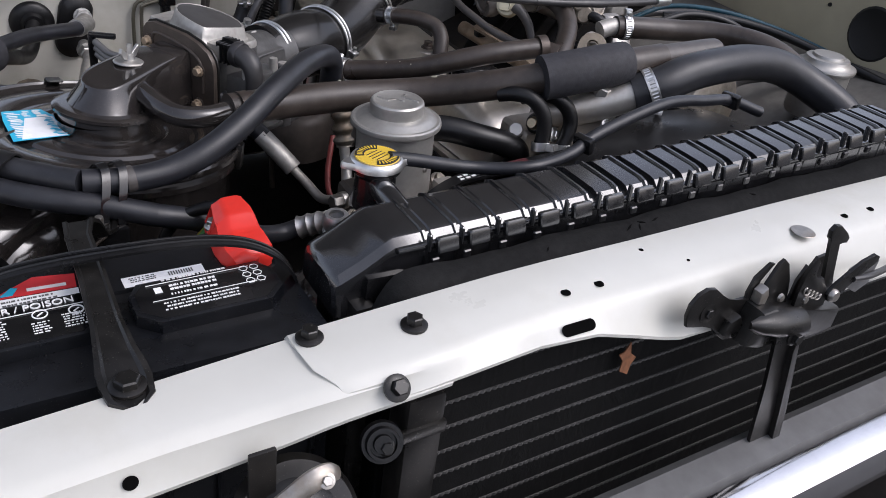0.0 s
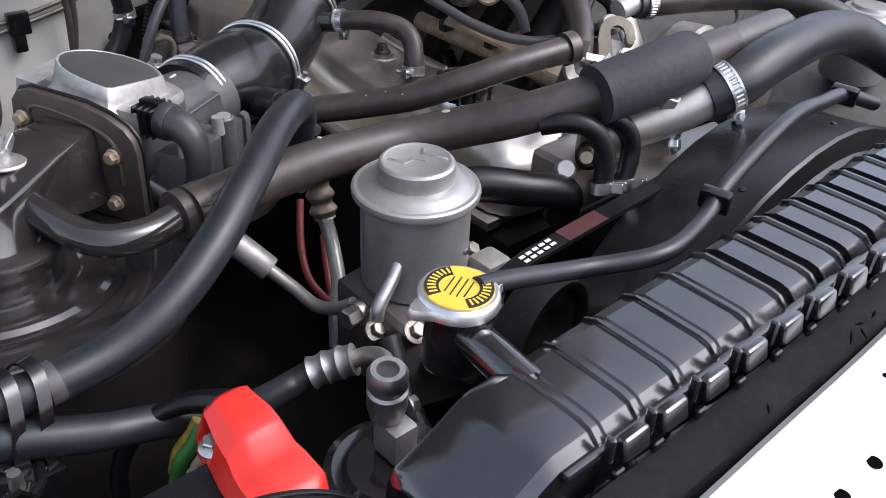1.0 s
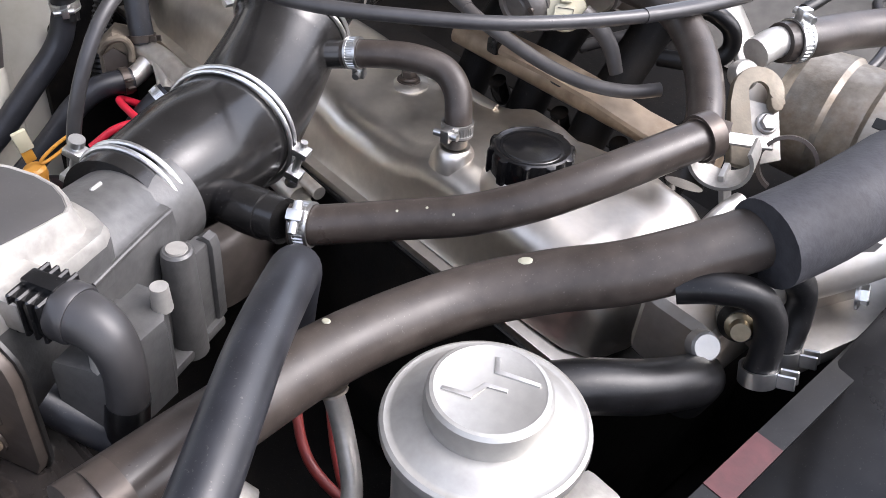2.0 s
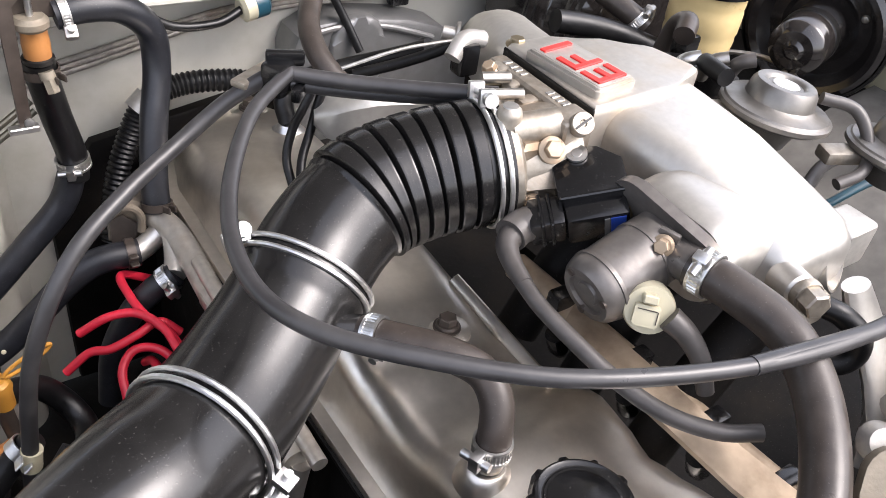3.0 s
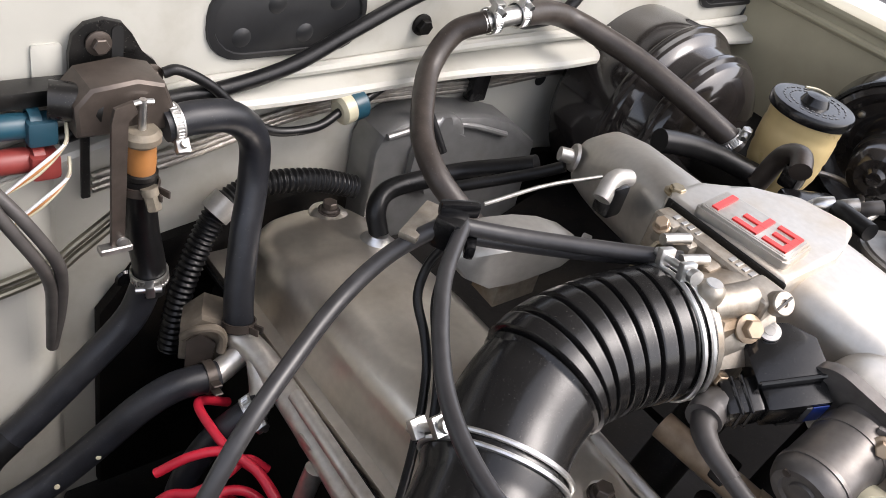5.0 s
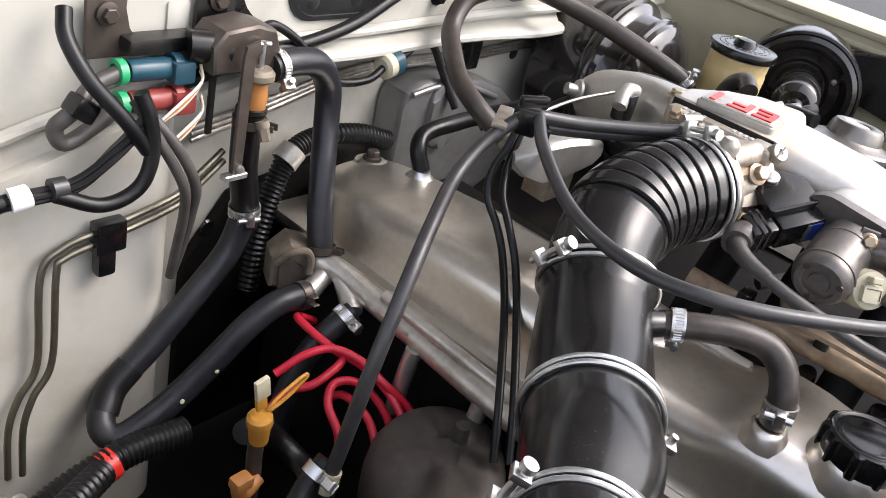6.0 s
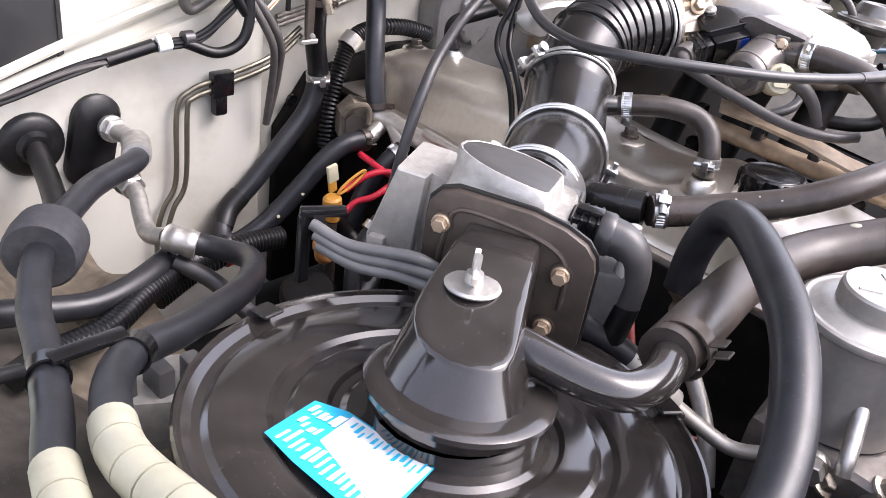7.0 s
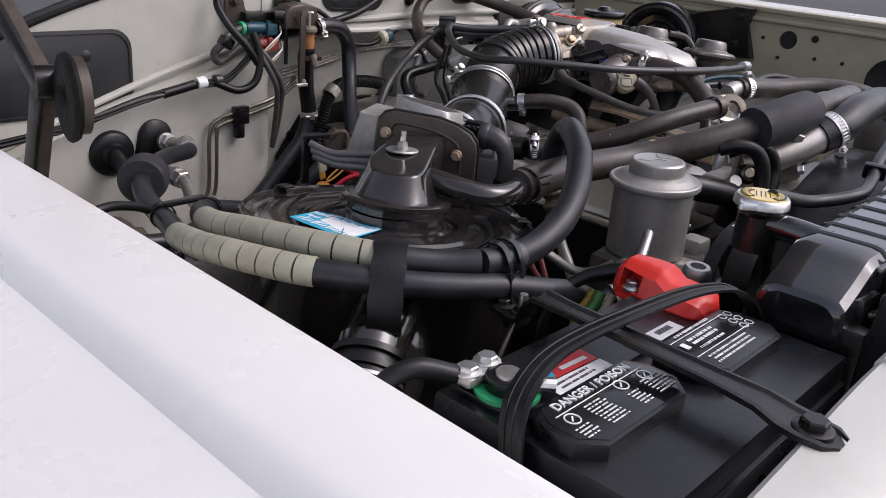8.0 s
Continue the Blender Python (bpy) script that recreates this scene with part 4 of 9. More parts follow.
# negative terminal with lead clamp and green felt washer
NT = (-.160, .121, .870)
part("felt_washer", lathe([(.010, 0), (.0235, 0), (.0235, .003), (.010, .003), (.010, 0)], 32), GREEN, bat, "green felt washer", Matrix.Translation(NT))
part("post", lathe([(0, .0155), (.0088, .0155), (.0095, .0145), (.0105, .0), (0, 0)], 28), STEEL, bat, "", Matrix.Translation(NT))
neg = part("terminal_clamp", lathe([(.0105, .003), (.0158, .003), (.0165, .0045), (.0165, .0115), (.0155, .0130), (.0105, .0130), (.0105, .003)], 32), TANK, bat, "black lead clamp", Matrix.Translation(NT))
part("lug", box(.040, .020, .007, .003, 2, None, (-.168, .143, .8785), Matrix.Rotation(.05, 4, 'Z')), DULLZINC, neg)
bolt(neg, (-.178, .143, .8815), (0, 0, 1), .0074, .006, ZINC, flange=1.35)
bolt(neg, (-.156, .144, .8815), (0, 0, 1), .0074, .006, ZINC, flange=1.35)
part("bolt", tube([(-.150, .106, .879), (-.140, .096, .879)], .0052, 2, 10), ZINC, neg)
# positive terminal under its red cover
def red_cover():
    """A stepped moulded hood with an open notch in its front wall."""
    secs = []
    for y, f0, f1, b, zt, inner in ((.1815, .072, .080, .086, .882, 0), (.1785, .064, .074, .093, .8895, 0), (.1725, .059, .072, .096, .8945, 0), (.1705, .059, .071, .095, .8955, 0), (.1700, .059, .071, .095, .8955, 1),
                                    (.1485, .054, .067, .096, .8970, 1), (.1480, .054, .067, .096, .8970, 0), (.137, .052, .066, .095, .8970, 0), (.1335, .051, .065, .095, .8955, 0), (.124, .050, .063, .096, .8885, 0),
                                    (.115, .049, .062, .097, .8878, 0), (.098, .050, .063, .097, .8865, 0), (.091, .054, .066, .094, .8840, 0), (.0865, .061, .070, .088, .878, 0), (.0855, .066, .072, .084, .874, 0)):
        zn = min(.8885, zt - .005)
        xn = f0 + (f1 - f0) * max(0, min(1, (zn - .872) / max(.004, zt - .872))) ** 2
        d = .020 * inner
        secs.append([(f0 + .001, y, .8635), (f0, y, min(.8715, zn - .003)), (f0 + d, y, min(.8715, zn - .003)), (xn + d, y, zn), (xn, y, zn), (f1 - .001, y, zt - .0035), (f1 + .003, y, zt - .0006), (f1 + .007, y, zt), (b - .006, y, zt), (b - .001, y, zt - .002), (b + .001, y, zt - .006), (b + .003, y, .8635)])
    c = part("terminal_cover", loft(secs), REDPL, bat, "red plastic positive terminal cover", None, 36)
    part("skirt", prism([(.052, .0865), (.096, .0865), (.1005, .093), (.1005, .178), (.068, .180), (.0575, .170), (.048, .112), (.047, .094)], .8625, .8655, .001), REDPL, c)
    return c


cov_r = red_cover()
bolt(cov_r, (.0635, .1585, .8722), (-.1, 0, 1), .0062, .0085, ZINC, flange=1.45, label="bright nut inside the notch")
part("post", lathe([(0, .010), (.0095, .010), (.0105, 0), (0, 0)], 20), STEEL, bat, "", Matrix.Translation((.074, .128, .871)))
# hold-down bar
bar = thing("battery_hold_down", (-.07, .06, .88), "black steel battery hold-down bar bolted to the rail", "hold-down bar")
secs = []
for y, z, w, x in ((.246, .850, .010, -.021), (.236, .851, .016, -.024), (.212, .853, .017, -.031), (.198, .858, .016, -.040), (.186, .880, .015, -.048), (.176, .889, .013, -.053), (.15, .8905, .011, -.058), (.09, .8905, .011, -.060), (.02, .8905, .012, -.064), (-.015, .890, .015, -.066), (-.032, .886, .018, -.066), (-.045, .8845, .0185, -.066), (-.062, .8835, .016, -.066), (-.070, .883, .008, -.066)):
    secs.append([(x + w * a, y, z + b) for a, b in ((-1, 0), (-1, .004), (-.75, .0045), (-.6, .0025), (.6, .0025), (.75, .0045), (1, .004), (1, 0), (0, -.0005))])
part("bar", loft(secs), BRACKET, bar)
bolt(bar, (-.066, -.050, .8865), (0, 0, 1), .0095, .009, BRACKET, flange=1.4, label="black hex bolt")
bolt(bar, (-.028, .231, .8545), (0, 0, 1), .0072, .007, BRACKET, flange=1.6)
part("stud", lathe([(0, .022), (.0036, .022), (.0042, .019), (.0042, 0), (0, 0)], 12), STEEL, bar, "", Matrix.Translation((-.030, .2085, .852)))
bolt(bar, (-.030, .2085, .8565), (0, 0, 1), .007, .006, BRACKET, flange=1.4)
# rubber strap over the battery
strap = thing("battery_strap", (-.1, .1, .86), "black ribbed rubber strap arched over the battery", "strap")
path = spline([(-.204, .070, .78), (-.203, .080, .845), (-.190, .092, .878), (-.160, .104, .888), (-.125, .110, .893), (-.088, .106, .899), (-.047, .098, .904), (0, .090, .907), (.035, .083, .907), (.066, .074, .903), (.090, .066, .890), (.104, .060, .868), (.113, .056, .83), (.115, .054, .79)], 5)
secs = []
for i, p in enumerate(path):
    t = (path[min(i + 1, len(path) - 1)] - path[max(i - 1, 0)]).normalized()
    side = Vector((.15, 1, 0))
    side = (side - t * side.dot(t)).normalized()
    up = t.cross(side)
    hw = .0104 - .0025 * min(1, i / len(path) * 1.5)
    secs.append([p + side * hw * a + up * b for a, b in ((-1, -.0012), (-1, .0012), (-.62, .0018), (-.55, .0008), (-.12, .0008), (-.06, .0018), (.06, .0018), (.12, .0008), (.55, .0008), (.62, .0018), (1, .0012), (1, -.0012))])
part("band", loft(secs), RUBBER, strap)
for q in (path[0], path[-1]):
    part("hook", box(.010, .024, .010, .002, 2, None, q), BRACKET, strap, "black steel hook")
for a in (-.59, 0, .59):
    part("ridge", sweep(bmesh.new(), [Vector(x[0]).lerp(Vector(x[-2]), (a + 1) / 2) + (Vector(x[6]) - Vector(x[-1])) * 0 + Vector((0, 0, .0012)) for x in secs[3:-4]], .0008, 6), RUBBER, strap)
# battery leads
lead = hose("battery_lead", [(-.184, .148, .8795), (-.212, .162, .888), (-.236, .17, .875), (-.242, .16, .84), (-.235, .15, .78), (-.22, .15, .70)], .0072, RUBBER, "thick black negative battery lead", "cable", "battery leads")
hose("battery_lead", [(.090, .174, .874), (.084, .190, .872), (.068, .212, .862), (.046, .224, .846), (.030, .228, .815), (.026, .226, .76)], lambda t: .0105 - .0045 * min(1, t * 2.2), RUBBER, "thick black positive battery lead", "cable", "battery leads")
for c, mat, top, r in (("yellow", LINKYELLOW, (.070, .206, .840), .0038), ("green", LINKGREEN, (.066, .194, .843), .0050), ("tan", LINKTAN, (.072, .185, .842), .0042)):
    x, y, z = top
    ln = hose("fusible_link", [(x + .006, y - .001, z + .010), (x, y, z), (x - .008, y + .003, z - .012), (x - .012, y + .005, z - .030)], r, mat, f"short dirty {c} fusible link below the battery lead", "wire", "fusible links")
    for k in range(3):
        part("crimped_strand", tube([(x - .010 + .003 * k, y + .004, z - .024), (x - .014 + .003 * k, y + .004 + .002 * k, z - .042), (x - .012, y + .008, z - .062)], .0016, 3, 6), LINKTAN, ln)
tagged(part("battery_tray", box(.33, .21, .012, .003, 2, None, (-.043, .07, .648)), BRACKET), "black steel tray under the battery", "battery tray")

# ---- air cleaner ----
LC, LN = Vector((.022, .428, .866)), Vector((.11, .05, 1)).normalized()
LM = aim(LC, LN, (0, 1, 0))


def on_lid(x, y, h=0.):
    return Vector((x, y, LC.z - (LN.x * (x - LC.x) + LN.y * (y - LC.y)) / LN.z + h))


ac = thing("air_cleaner", (.022, .428, .68), "round gloss-black steel air cleaner with a domed inlet cover", "air cleaner")
part("body", lathe([(0, -.20), (.10, -.20), (.140, -.18), (.146, -.16), (.147, -.02), (.150, -.014), (.150, -.012), (0, -.012)], 56), GLOSS, ac, "", LM)
part("lid", lathe([(.150, -.012), (.1555, -.011), (.1580, -.008), (.1580, -.002), (.1565, .0005), (.1545, .0005), (.1525, -.002), (.147, -.005), (.142, -.006), (.138, -.0035), (.128, -.002), (.112, -.0025), (.106, -.004), (.102, -.0065), (.095, -.0065),
                   (.091, -.0035), (.083, -.0025), (.072, -.0025), (.069, -.005), (.064, -.005), (.060, -.003), (0, -.003)], 72), GLOSS, ac, "", LM, 14)
part("bottom_rim", lathe([(.147, -.026), (.1535, -.025), (.1535, -.019), (.148, -.018)], 56), GLOSS, ac, "", LM)
for a in (235, 330, 100):
    r = radians(a)
    part("clip", box(.007, .018, .03, .002, 2, None, (.157, 0, -.012)), BRACKET, ac, "dull steel lid clip", LM @ Matrix.Rotation(r, 4, 'Z'))
    part("clip", box(.016, .018, .003, .001, 1, None, (.150, 0, .0035)), BRACKET, ac, "", LM @ Matrix.Rotation(r, 4, 'Z'))
lc = part("lid_clip", loft([[(x + a, y + a * .9, z + b) for a, b in ((-.007, 0), (-.007, .0022), (.007, .0022), (.007, 0))] for x, y, z in ((-.080, .388, .884), (-.092, .377, .8865), (-.0985, .370, .884), (-.1005, .368, .868), (-.101, .367, .845))]), PLATEMETAL, ac, "dull steel spring clip")
# intake snorkel with its rubber duct
sn = part("snorkel", tube([(-.040, .352, .824), (-.075, .328, .820), (-.103, .308, .815), (-.130, .289, .806)], lambda t: .040 - .011 * t ** .7, 6, 32), GLOSS, ac, "gloss-black intake snorkel")
part("rib", tube([(-.124, .2935, .8185), (-.133, .2870, .812)], .0310, 2, 32), GLOSS, sn)
dc = thing("intake_duct", (-.17, .25, .72), "black rubber intake duct below the air cleaner", "duct")
part("sleeve", tube([(-.128, .290, .816), (-.148, .275, .800), (-.170, .260, .778), (-.188, .248, .745), (-.195, .242, .69)], .0302, 6, 32), RUBBER, dc)
for f in (.0, .010):
    part("wire_clamp", lathe([(.0312, -.0015), (.0335, -.0015), (.0335, .0015), (.0312, .0015), (.0312, -.0015)], 40), DULLZINC, dc, "thin bright wire clamp", aim((-.150 - f, .2735 - f * .7, .7985 - f * .9), (-.65, -.48, -.60)))
for f in (.0, .014, .024):
    part("ridge", lathe([(.031, -.004), (.034, -.003), (.034, .003), (.031, .004), (.031, -.004)], 36), RUBBER, dc, "", aim((-.134 - f * .65, .2855 - f * .48, .8115 - f * .6), (-.66, -.48, -.55)))
hose("thin_stay", [(-.010, .225, .850), (-.040, .212, .838), (-.062, .205, .815), (-.078, .195, .780), (-.084, .190, .755)], .0022, PLATEMETAL, "thin bent steel stay below the hoses", "rod")
# domed inlet cover
DV, SV = Vector((.898, .440, 0)), Vector((.440, -.898, 0))


def ds(d, s, z, o=(.124, .486)):
    return Vector((o[0] + DV.x * d + SV.x * s, o[1] + DV.y * d + SV.y * s, z))


fl = on_lid(.026, .426, .007)
part("dome_flange", lathe([(.0528, -.016), (.0522, -.010), (.0522, 0), (.053, .010), (.0555, .0115), (.058, .013), (.058, .0165), (.0545, .0185), (.050, .0185), (0, .0185)], 48), GLOSS, ac, "", aim(fl, LN, (0, 1, 0)))
TOP = [(.027, -.020), (.029, -.040), (.032, -.060), (.035, -.082), (.0375, -.102), (.0385, -.115), (.0365, -.125), (.030, -.1325), (.018, -.1365), (.006, -.1355), (-.006, -.131), (-.016, -.123), (-.024, -.111), (-.0285, -.098), (-.0300, -.080), (-.0298, -.060), (-.0290, -.040), (-.0285, -.020), (-.010, -.016), (.010, -.016)]


def dome_z(d):
    return .9305 + .10 * (d + .02)


secs = []
for f, drop, inset in ((0, .046, 0), (.10, .0385, 0), (.30, .031, 0), (.62, .019, 0), (.88, .0085, 0), (.985, .0032, 0), (1, .0012, .0008), (1, .0002, .0026), (1, 0, .008)):
    ring = []
    for s0, d0 in TOP:
        ax, ay = s0 - .008, d0 + .092
        n = math.hypot(ax, ay)
        bs, bd = .0095 + .0505 * ax / n, -.119 + .0505 * ay / n
        k = 1 - inset / n
        ts, td = .008 + ax * k, -.092 + ay * k
        s1, d1 = bs + (ts - bs) * f, bd + (td - bd) * f
        ring.append(ds(d1, s1, max(.882, dome_z(d0) - drop)))
    secs.append(ring)
part("inlet_dome", loft(secs), GLOSS, ac, "", None, 40)
secs = []
for d, w0, w1, z0 in ((-.085, -.0285, .0335, .884), (-.05, -.0297, .0300, .878), (-.02, -.0288, .0268, .868), (.0, -.0290, .0260, .866)):
    z1 = dome_z(d) - .0004
    secs.append([ds(d, s, z) for s, z in ((w0 - .002, z0), (w0, z1 - .007), (w0 + .0025, z1 - .0015), (w0 + .007, z1), (w1 - .007, z1), (w1 - .0025, z1 - .0015), (w1, z1 - .007), (w1 + .002, z0))])
part("inlet_neck", loft(secs), GLOSS, ac)
wn_m = aim((.0635, .4590, .9255), (.06, .03, 1), (0, 1, 0))
part("washer", lathe([(0, 0), (.0178, 0), (.0182, .0012), (.0165, .0026), (.010, .0034), (0, .0036)], 32), DULLZINC, ac, "dull steel washer", wn_m)
nut = part("wing_nut", lathe([(0, .003), (.006, .003), (.0055, .010), (0, .011)], 16), DULLZINC, ac, "dull steel wing nut", wn_m)
for s in (-1, 1):
    part("wing", prism([(.003 * s, .003), (.011 * s, .006), (.017 * s, .014), (.015 * s, .019), (.008 * s, .014), (.003 * s, .011)], -.0018, .0018, .0008), DULLZINC, nut, "", wn_m @ Matrix.Rotation(radians(40), 4, 'Z') @ Matrix.Rotation(radians(90), 4, 'X'))
part("stud", lathe([(0, .022), (.0028, .022), (.003, .020), (.003, 0)], 10), DULLZINC, ac, "", wn_m)
# blue and white sticker on the lid
A, B, C, D = (Vector(p) for p in ((-.080, .472), (-.077, .382), (-.019, .398), (-.028, .483)))


def lid_patch(poly, h, mat, label=""):
    bm = bmesh.new()
    top = [bm.verts.new(on_lid(p.x, p.y, h)) for p in poly]
    low = [bm.verts.new(on_lid(p.x, p.y, h - .0004)) for p in poly]
    n = len(poly)
    bm.faces.new(top)
    for i in range(n):
        bm.faces.new((low[i], low[(i + 1) % n], top[(i + 1) % n], top[i]))
    return part("sticker", bm, mat, ac, label)


def lerp2(u, v):
    return (A * (1 - u) + B * u) * (1 - v) + (D * (1 - u) + C * u) * v


lid_patch([lerp2(u, v) for u, v in ((0, .05), (.3, 0), (1, 0), (1, 1), (.25, 1), (0, .85))], -.0008, BLUELAB, "blue service sticker")
lid_patch([lerp2(u, v) for u, v in ((.30, .42), (.97, .16), (.99, .97), (.30, .97))], -.0004, WHITELAB, "white printed area")
rnd = random.Random(4)
for row, (v0, hh, n, u0, du) in enumerate(((.07, .26, 15, .08, .058), (.62, .22, 6, .04, .045), (.40, .15, 4, .06, .055))):
    for k in range(n):
        u = u0 + du * k + .010 * rnd.random()
        w, h = .018 + .018 * rnd.random(), hh * (.6 + .5 * rnd.random())
        v = v0 + .05 * rnd.random()
        lid_patch([lerp2(u, v), lerp2(u + w, v + .02), lerp2(u + w + .008, v + h), lerp2(u + .008, v + h - .02)], .0001 * (1 + row % 2), WHITELAB)
for k in range(13):
    u, v = .36 + .048 * k, .80 - .03 * (k % 3)
    w, h = .014 + .016 * rnd.random(), .10 + .12 * rnd.random()
    lid_patch([lerp2(u, v), lerp2(u + w, v + .02), lerp2(u + w, v + h), lerp2(u + .006, v + h)], .0004, BLUELAB)
# tube from the dome to the long pipe
part("outlet_tube", tube([(.060, .440, .907), (.069, .405, .904), (.080, .373, .900), (.096, .356, .897), (.122, .352, .896), (.150, .360, .896)], .0125, 6, 18), GLOSS, ac)
# lower inlet snout
part("snout", tube([(-.05, .36, .80), (-.09, .315, .79), (-.125, .29, .765), (-.15, .27, .72)], lambda t: .045 - .004 * t, 5, 24), GLOSS, ac)
fh = thing("fresh_air_hose", (-.17, .3, .6), "black ribbed fresh-air hose below the air cleaner", "hose")
part("tube", sweep(bmesh.new(), spline([(-.14, .278, .735), (-.165, .30, .75), (-.20, .35, .76), (-.24, .40, .74)], 24), lambda t: .044 + .0022 * math.sin(t * 2 * math.pi * 14), 24), TANK, fh)

# ---- air-flow meter ----
afm = thing("airflow_meter", ds(.05, 0, .84), "grey cast-aluminium air-flow meter with plastic cover", "airflow meter")
plate = [(-.058, -.046), (.060, -.046), (.064, -.036), (.064, .022), (.0615, .032), (.054, .041), (.038, .0485), (.015, .0535), (-.038, .0555), (-.050, .0515), (-.057, .043), (-.058, .030)]
pm = Matrix.Translation(ds(.004, 0, .896)) @ Matrix((SV, Vector((0, 0, 1)), -DV)).transposed().to_4x4()
part("mounting_plate", prism(plate, -.003, .003, .0012), PLATEMETAL, afm, "stained steel mounting plate", pm)
part("gasket", prism([(a * 1.03, b * 1.03 + .0008) for a, b in plate], -.0052, -.003, .0006), BRACKET, afm, "", pm)
part("embossed_rim", sweep(bmesh.new(), [Vector(p) for p in spline([(-.046, -.010, .003), (-.042, .026, .003), (-.034, .0425, .003), (.0, .0415, .003), (.026, .036, .003), (.041, .027, .003), (.046, .012, .003), (.046, -.012, .003)], 6)], .0022, 8), PLATEMETAL, afm, "", pm)
for s, z in ((-.046, .926), (.042, .912), (.038, .868), (-.046, .870)):
    part("washer", lathe([(0, .0016), (.0082, .0016), (.0084, 0)], 24), PLATEMETAL, afm, "", aim(ds(.0008, s, z), -DV))
    bolt(afm, ds(-.0006, s, z), -DV, .0054, .0075, TANMETAL, flange=1.25)
LID = [(-.059, .066), (-.059, .080), (-.0545, .094), (-.045, .105), (-.033, .112), (-.018, .1155), (-.004, .1145), (.007, .1095), (.0155, .1030), (.0182, .0980), (.0190, .080), (.0192, .060), (.0193, .0350), (.0165, .0308), (.006, .0288), (-.008, .0290), (-.022, .0308), (-.036, .0365), (-.047, .0450), (-.055, .0550)]
RIM = [(-.0625, .062), (-.0625, .080), (-.0590, .098), (-.049, .110), (-.035, .118), (-.018, .1215), (.000, .1205), (.015, .1185), (.0285, .1130), (.0325, .105), (.0330, .080), (.0330, .055), (.0325, .0180), (.0280, .0100), (.016, .0095), (.000, .0095), (-.016, .0095), (-.036, .0100), (-.052, .0140), (-.0605, .035)]
FM = Matrix.Translation((.124, .486, 0)) @ Matrix((SV, DV, Vector((0, 0, 1)))).transposed().to_4x4()


def lid_ring(f, z, inset=0.):
    out = []
    for (a, b), (c, d) in zip(RIM, LID):
        k = 1 - inset / .045
        c, d = -.018 + (c + .018) * k, .070 + (d - .070) * k
        p, q = a + (c - a) * f, b + (d - b) * f
        out.append((p, q, z - f * (.005 + .20 * (q - .06) + .16 * (p + .02))))
    return out


part("body", loft([lid_ring(0, .848), lid_ring(0, .914), lid_ring(.04, .918)]), AFMDARK, afm, "", FM, 40)
part("upper_body", loft([lid_ring(.02, .916), lid_ring(.04, .922), lid_ring(.14, .9275), lid_ring(.45, .9320), lid_ring(.72, .9375), lid_ring(.88, .9460), lid_ring(1, .9568), lid_ring(1, .9580, .001), lid_ring(1, .9580, .0024), lid_ring(1, .9572, .0030), lid_ring(1, .9572, .02)]), AFM, afm, "bare grey cast housing below the lid", FM, 40)
part("cover", loft([lid_ring(1, .9566, .0032), lid_ring(1, .9577, .0034), lid_ring(1, .9580, .0042), lid_ring(1, .9581, .02)]), LIDGREY, afm, "smooth dark-grey lid", FM)
XM = Matrix.Translation((.124, .486, 0)) @ Matrix((SV, Vector((0, 0, 1)), -DV)).transposed().to_4x4()
part("side_box", prism([(-.099, .934), (-.0745, .9325), (-.0800, .856), (-.1185, .856), (-.1185, .872)], -.105, -.047, .0035, None, 3), AFM, afm, "", XM)
part("side_step", prism([(-.077, .9325), (-.056, .9300), (-.060, .852), (-.081, .854)], -.105, -.057, .003), AFM, afm, "", XM)
part("step_lip", box(.0030, .050, .068, .001, 1, None, (-.0795, .078, .893), Matrix.Rotation(radians(-4), 4, 'Y')), AFM, afm, "", FM)
part("foot", box(.014, .010, .016, .003, 2, None, (-.108, .046, .866)), AFM, afm, "", FM)
def neck(d, r, half, base):
    """Section of the outlet casting: a round crown, a sharp edge along one shoulder and a straight side."""
    out = [(-.009 + r * math.cos(a), d, .876 + r * math.sin(a)) for a in (radians(180 - 14 * k) for k in range(11))]
    return out + [(half - .004, d, .9005), (half, d, .8995), (half + .003, d, .880), (half + .005, d, base), (-.050, d, base)]


part("outlet_casting", loft([neck(.092, .0425, .031, .80), neck(.130, .0415, .0305, .80), neck(.160, .0395, .0295, .80), neck(.1665, .0385, .0285, .80)]), AFMDARK, afm, "", FM, 30)
part("outlet", lathe([(.034, .150), (.0385, .150), (.0385, .198), (.034, .198)], 40), AFMDARK, afm, "", FM @ aim((-.009, 0, .876), (0, 1, 0)))
flange = [(-.064, .806), (.050, .806), (.0535, .812), (.0535, .874), (.0515, .880), (.0460, .8815), (.0410, .877), (.030, .866), (-.048, .866), (-.058, .874), (-.064, .868)]
part("outlet_flange", prism(flange, -.1780, -.1700, .0016), AFMDARK, afm, "", XM)
part("bolt_boss", lathe([(0, .888), (.0085, .888), (.0100, .8865), (.0106, .882), (.0122, .80), (0, .80)], 24), AFMDARK, afm, "", FM @ Matrix.Translation((.0450, .1460, 0)))
part("boss_disc", lathe([(0, .0012), (.0066, .0012), (.0070, 0)], 22), AFM, afm, "", FM @ Matrix.Translation((.0450, .1460, .8880)))
part("ridge", tube([FM @ Vector(q) for q in ((.0335, .088, .9000), (.0315, .120, .9005), (.0300, .150, .9005), (.0290, .164, .8995))], .0016, 5, 10), AFMDARK, afm)
part("web", box(.012, .030, .070, .0025, 2, None, (.0435, .1600, .842)), AFMDARK, afm, "", FM)
part("web", box(.006, .046, .052, .002, 2, None, (.0395, .1180, .838), Matrix.Rotation(radians(-24), 4, 'X')), AFMDARK, afm, "", FM)
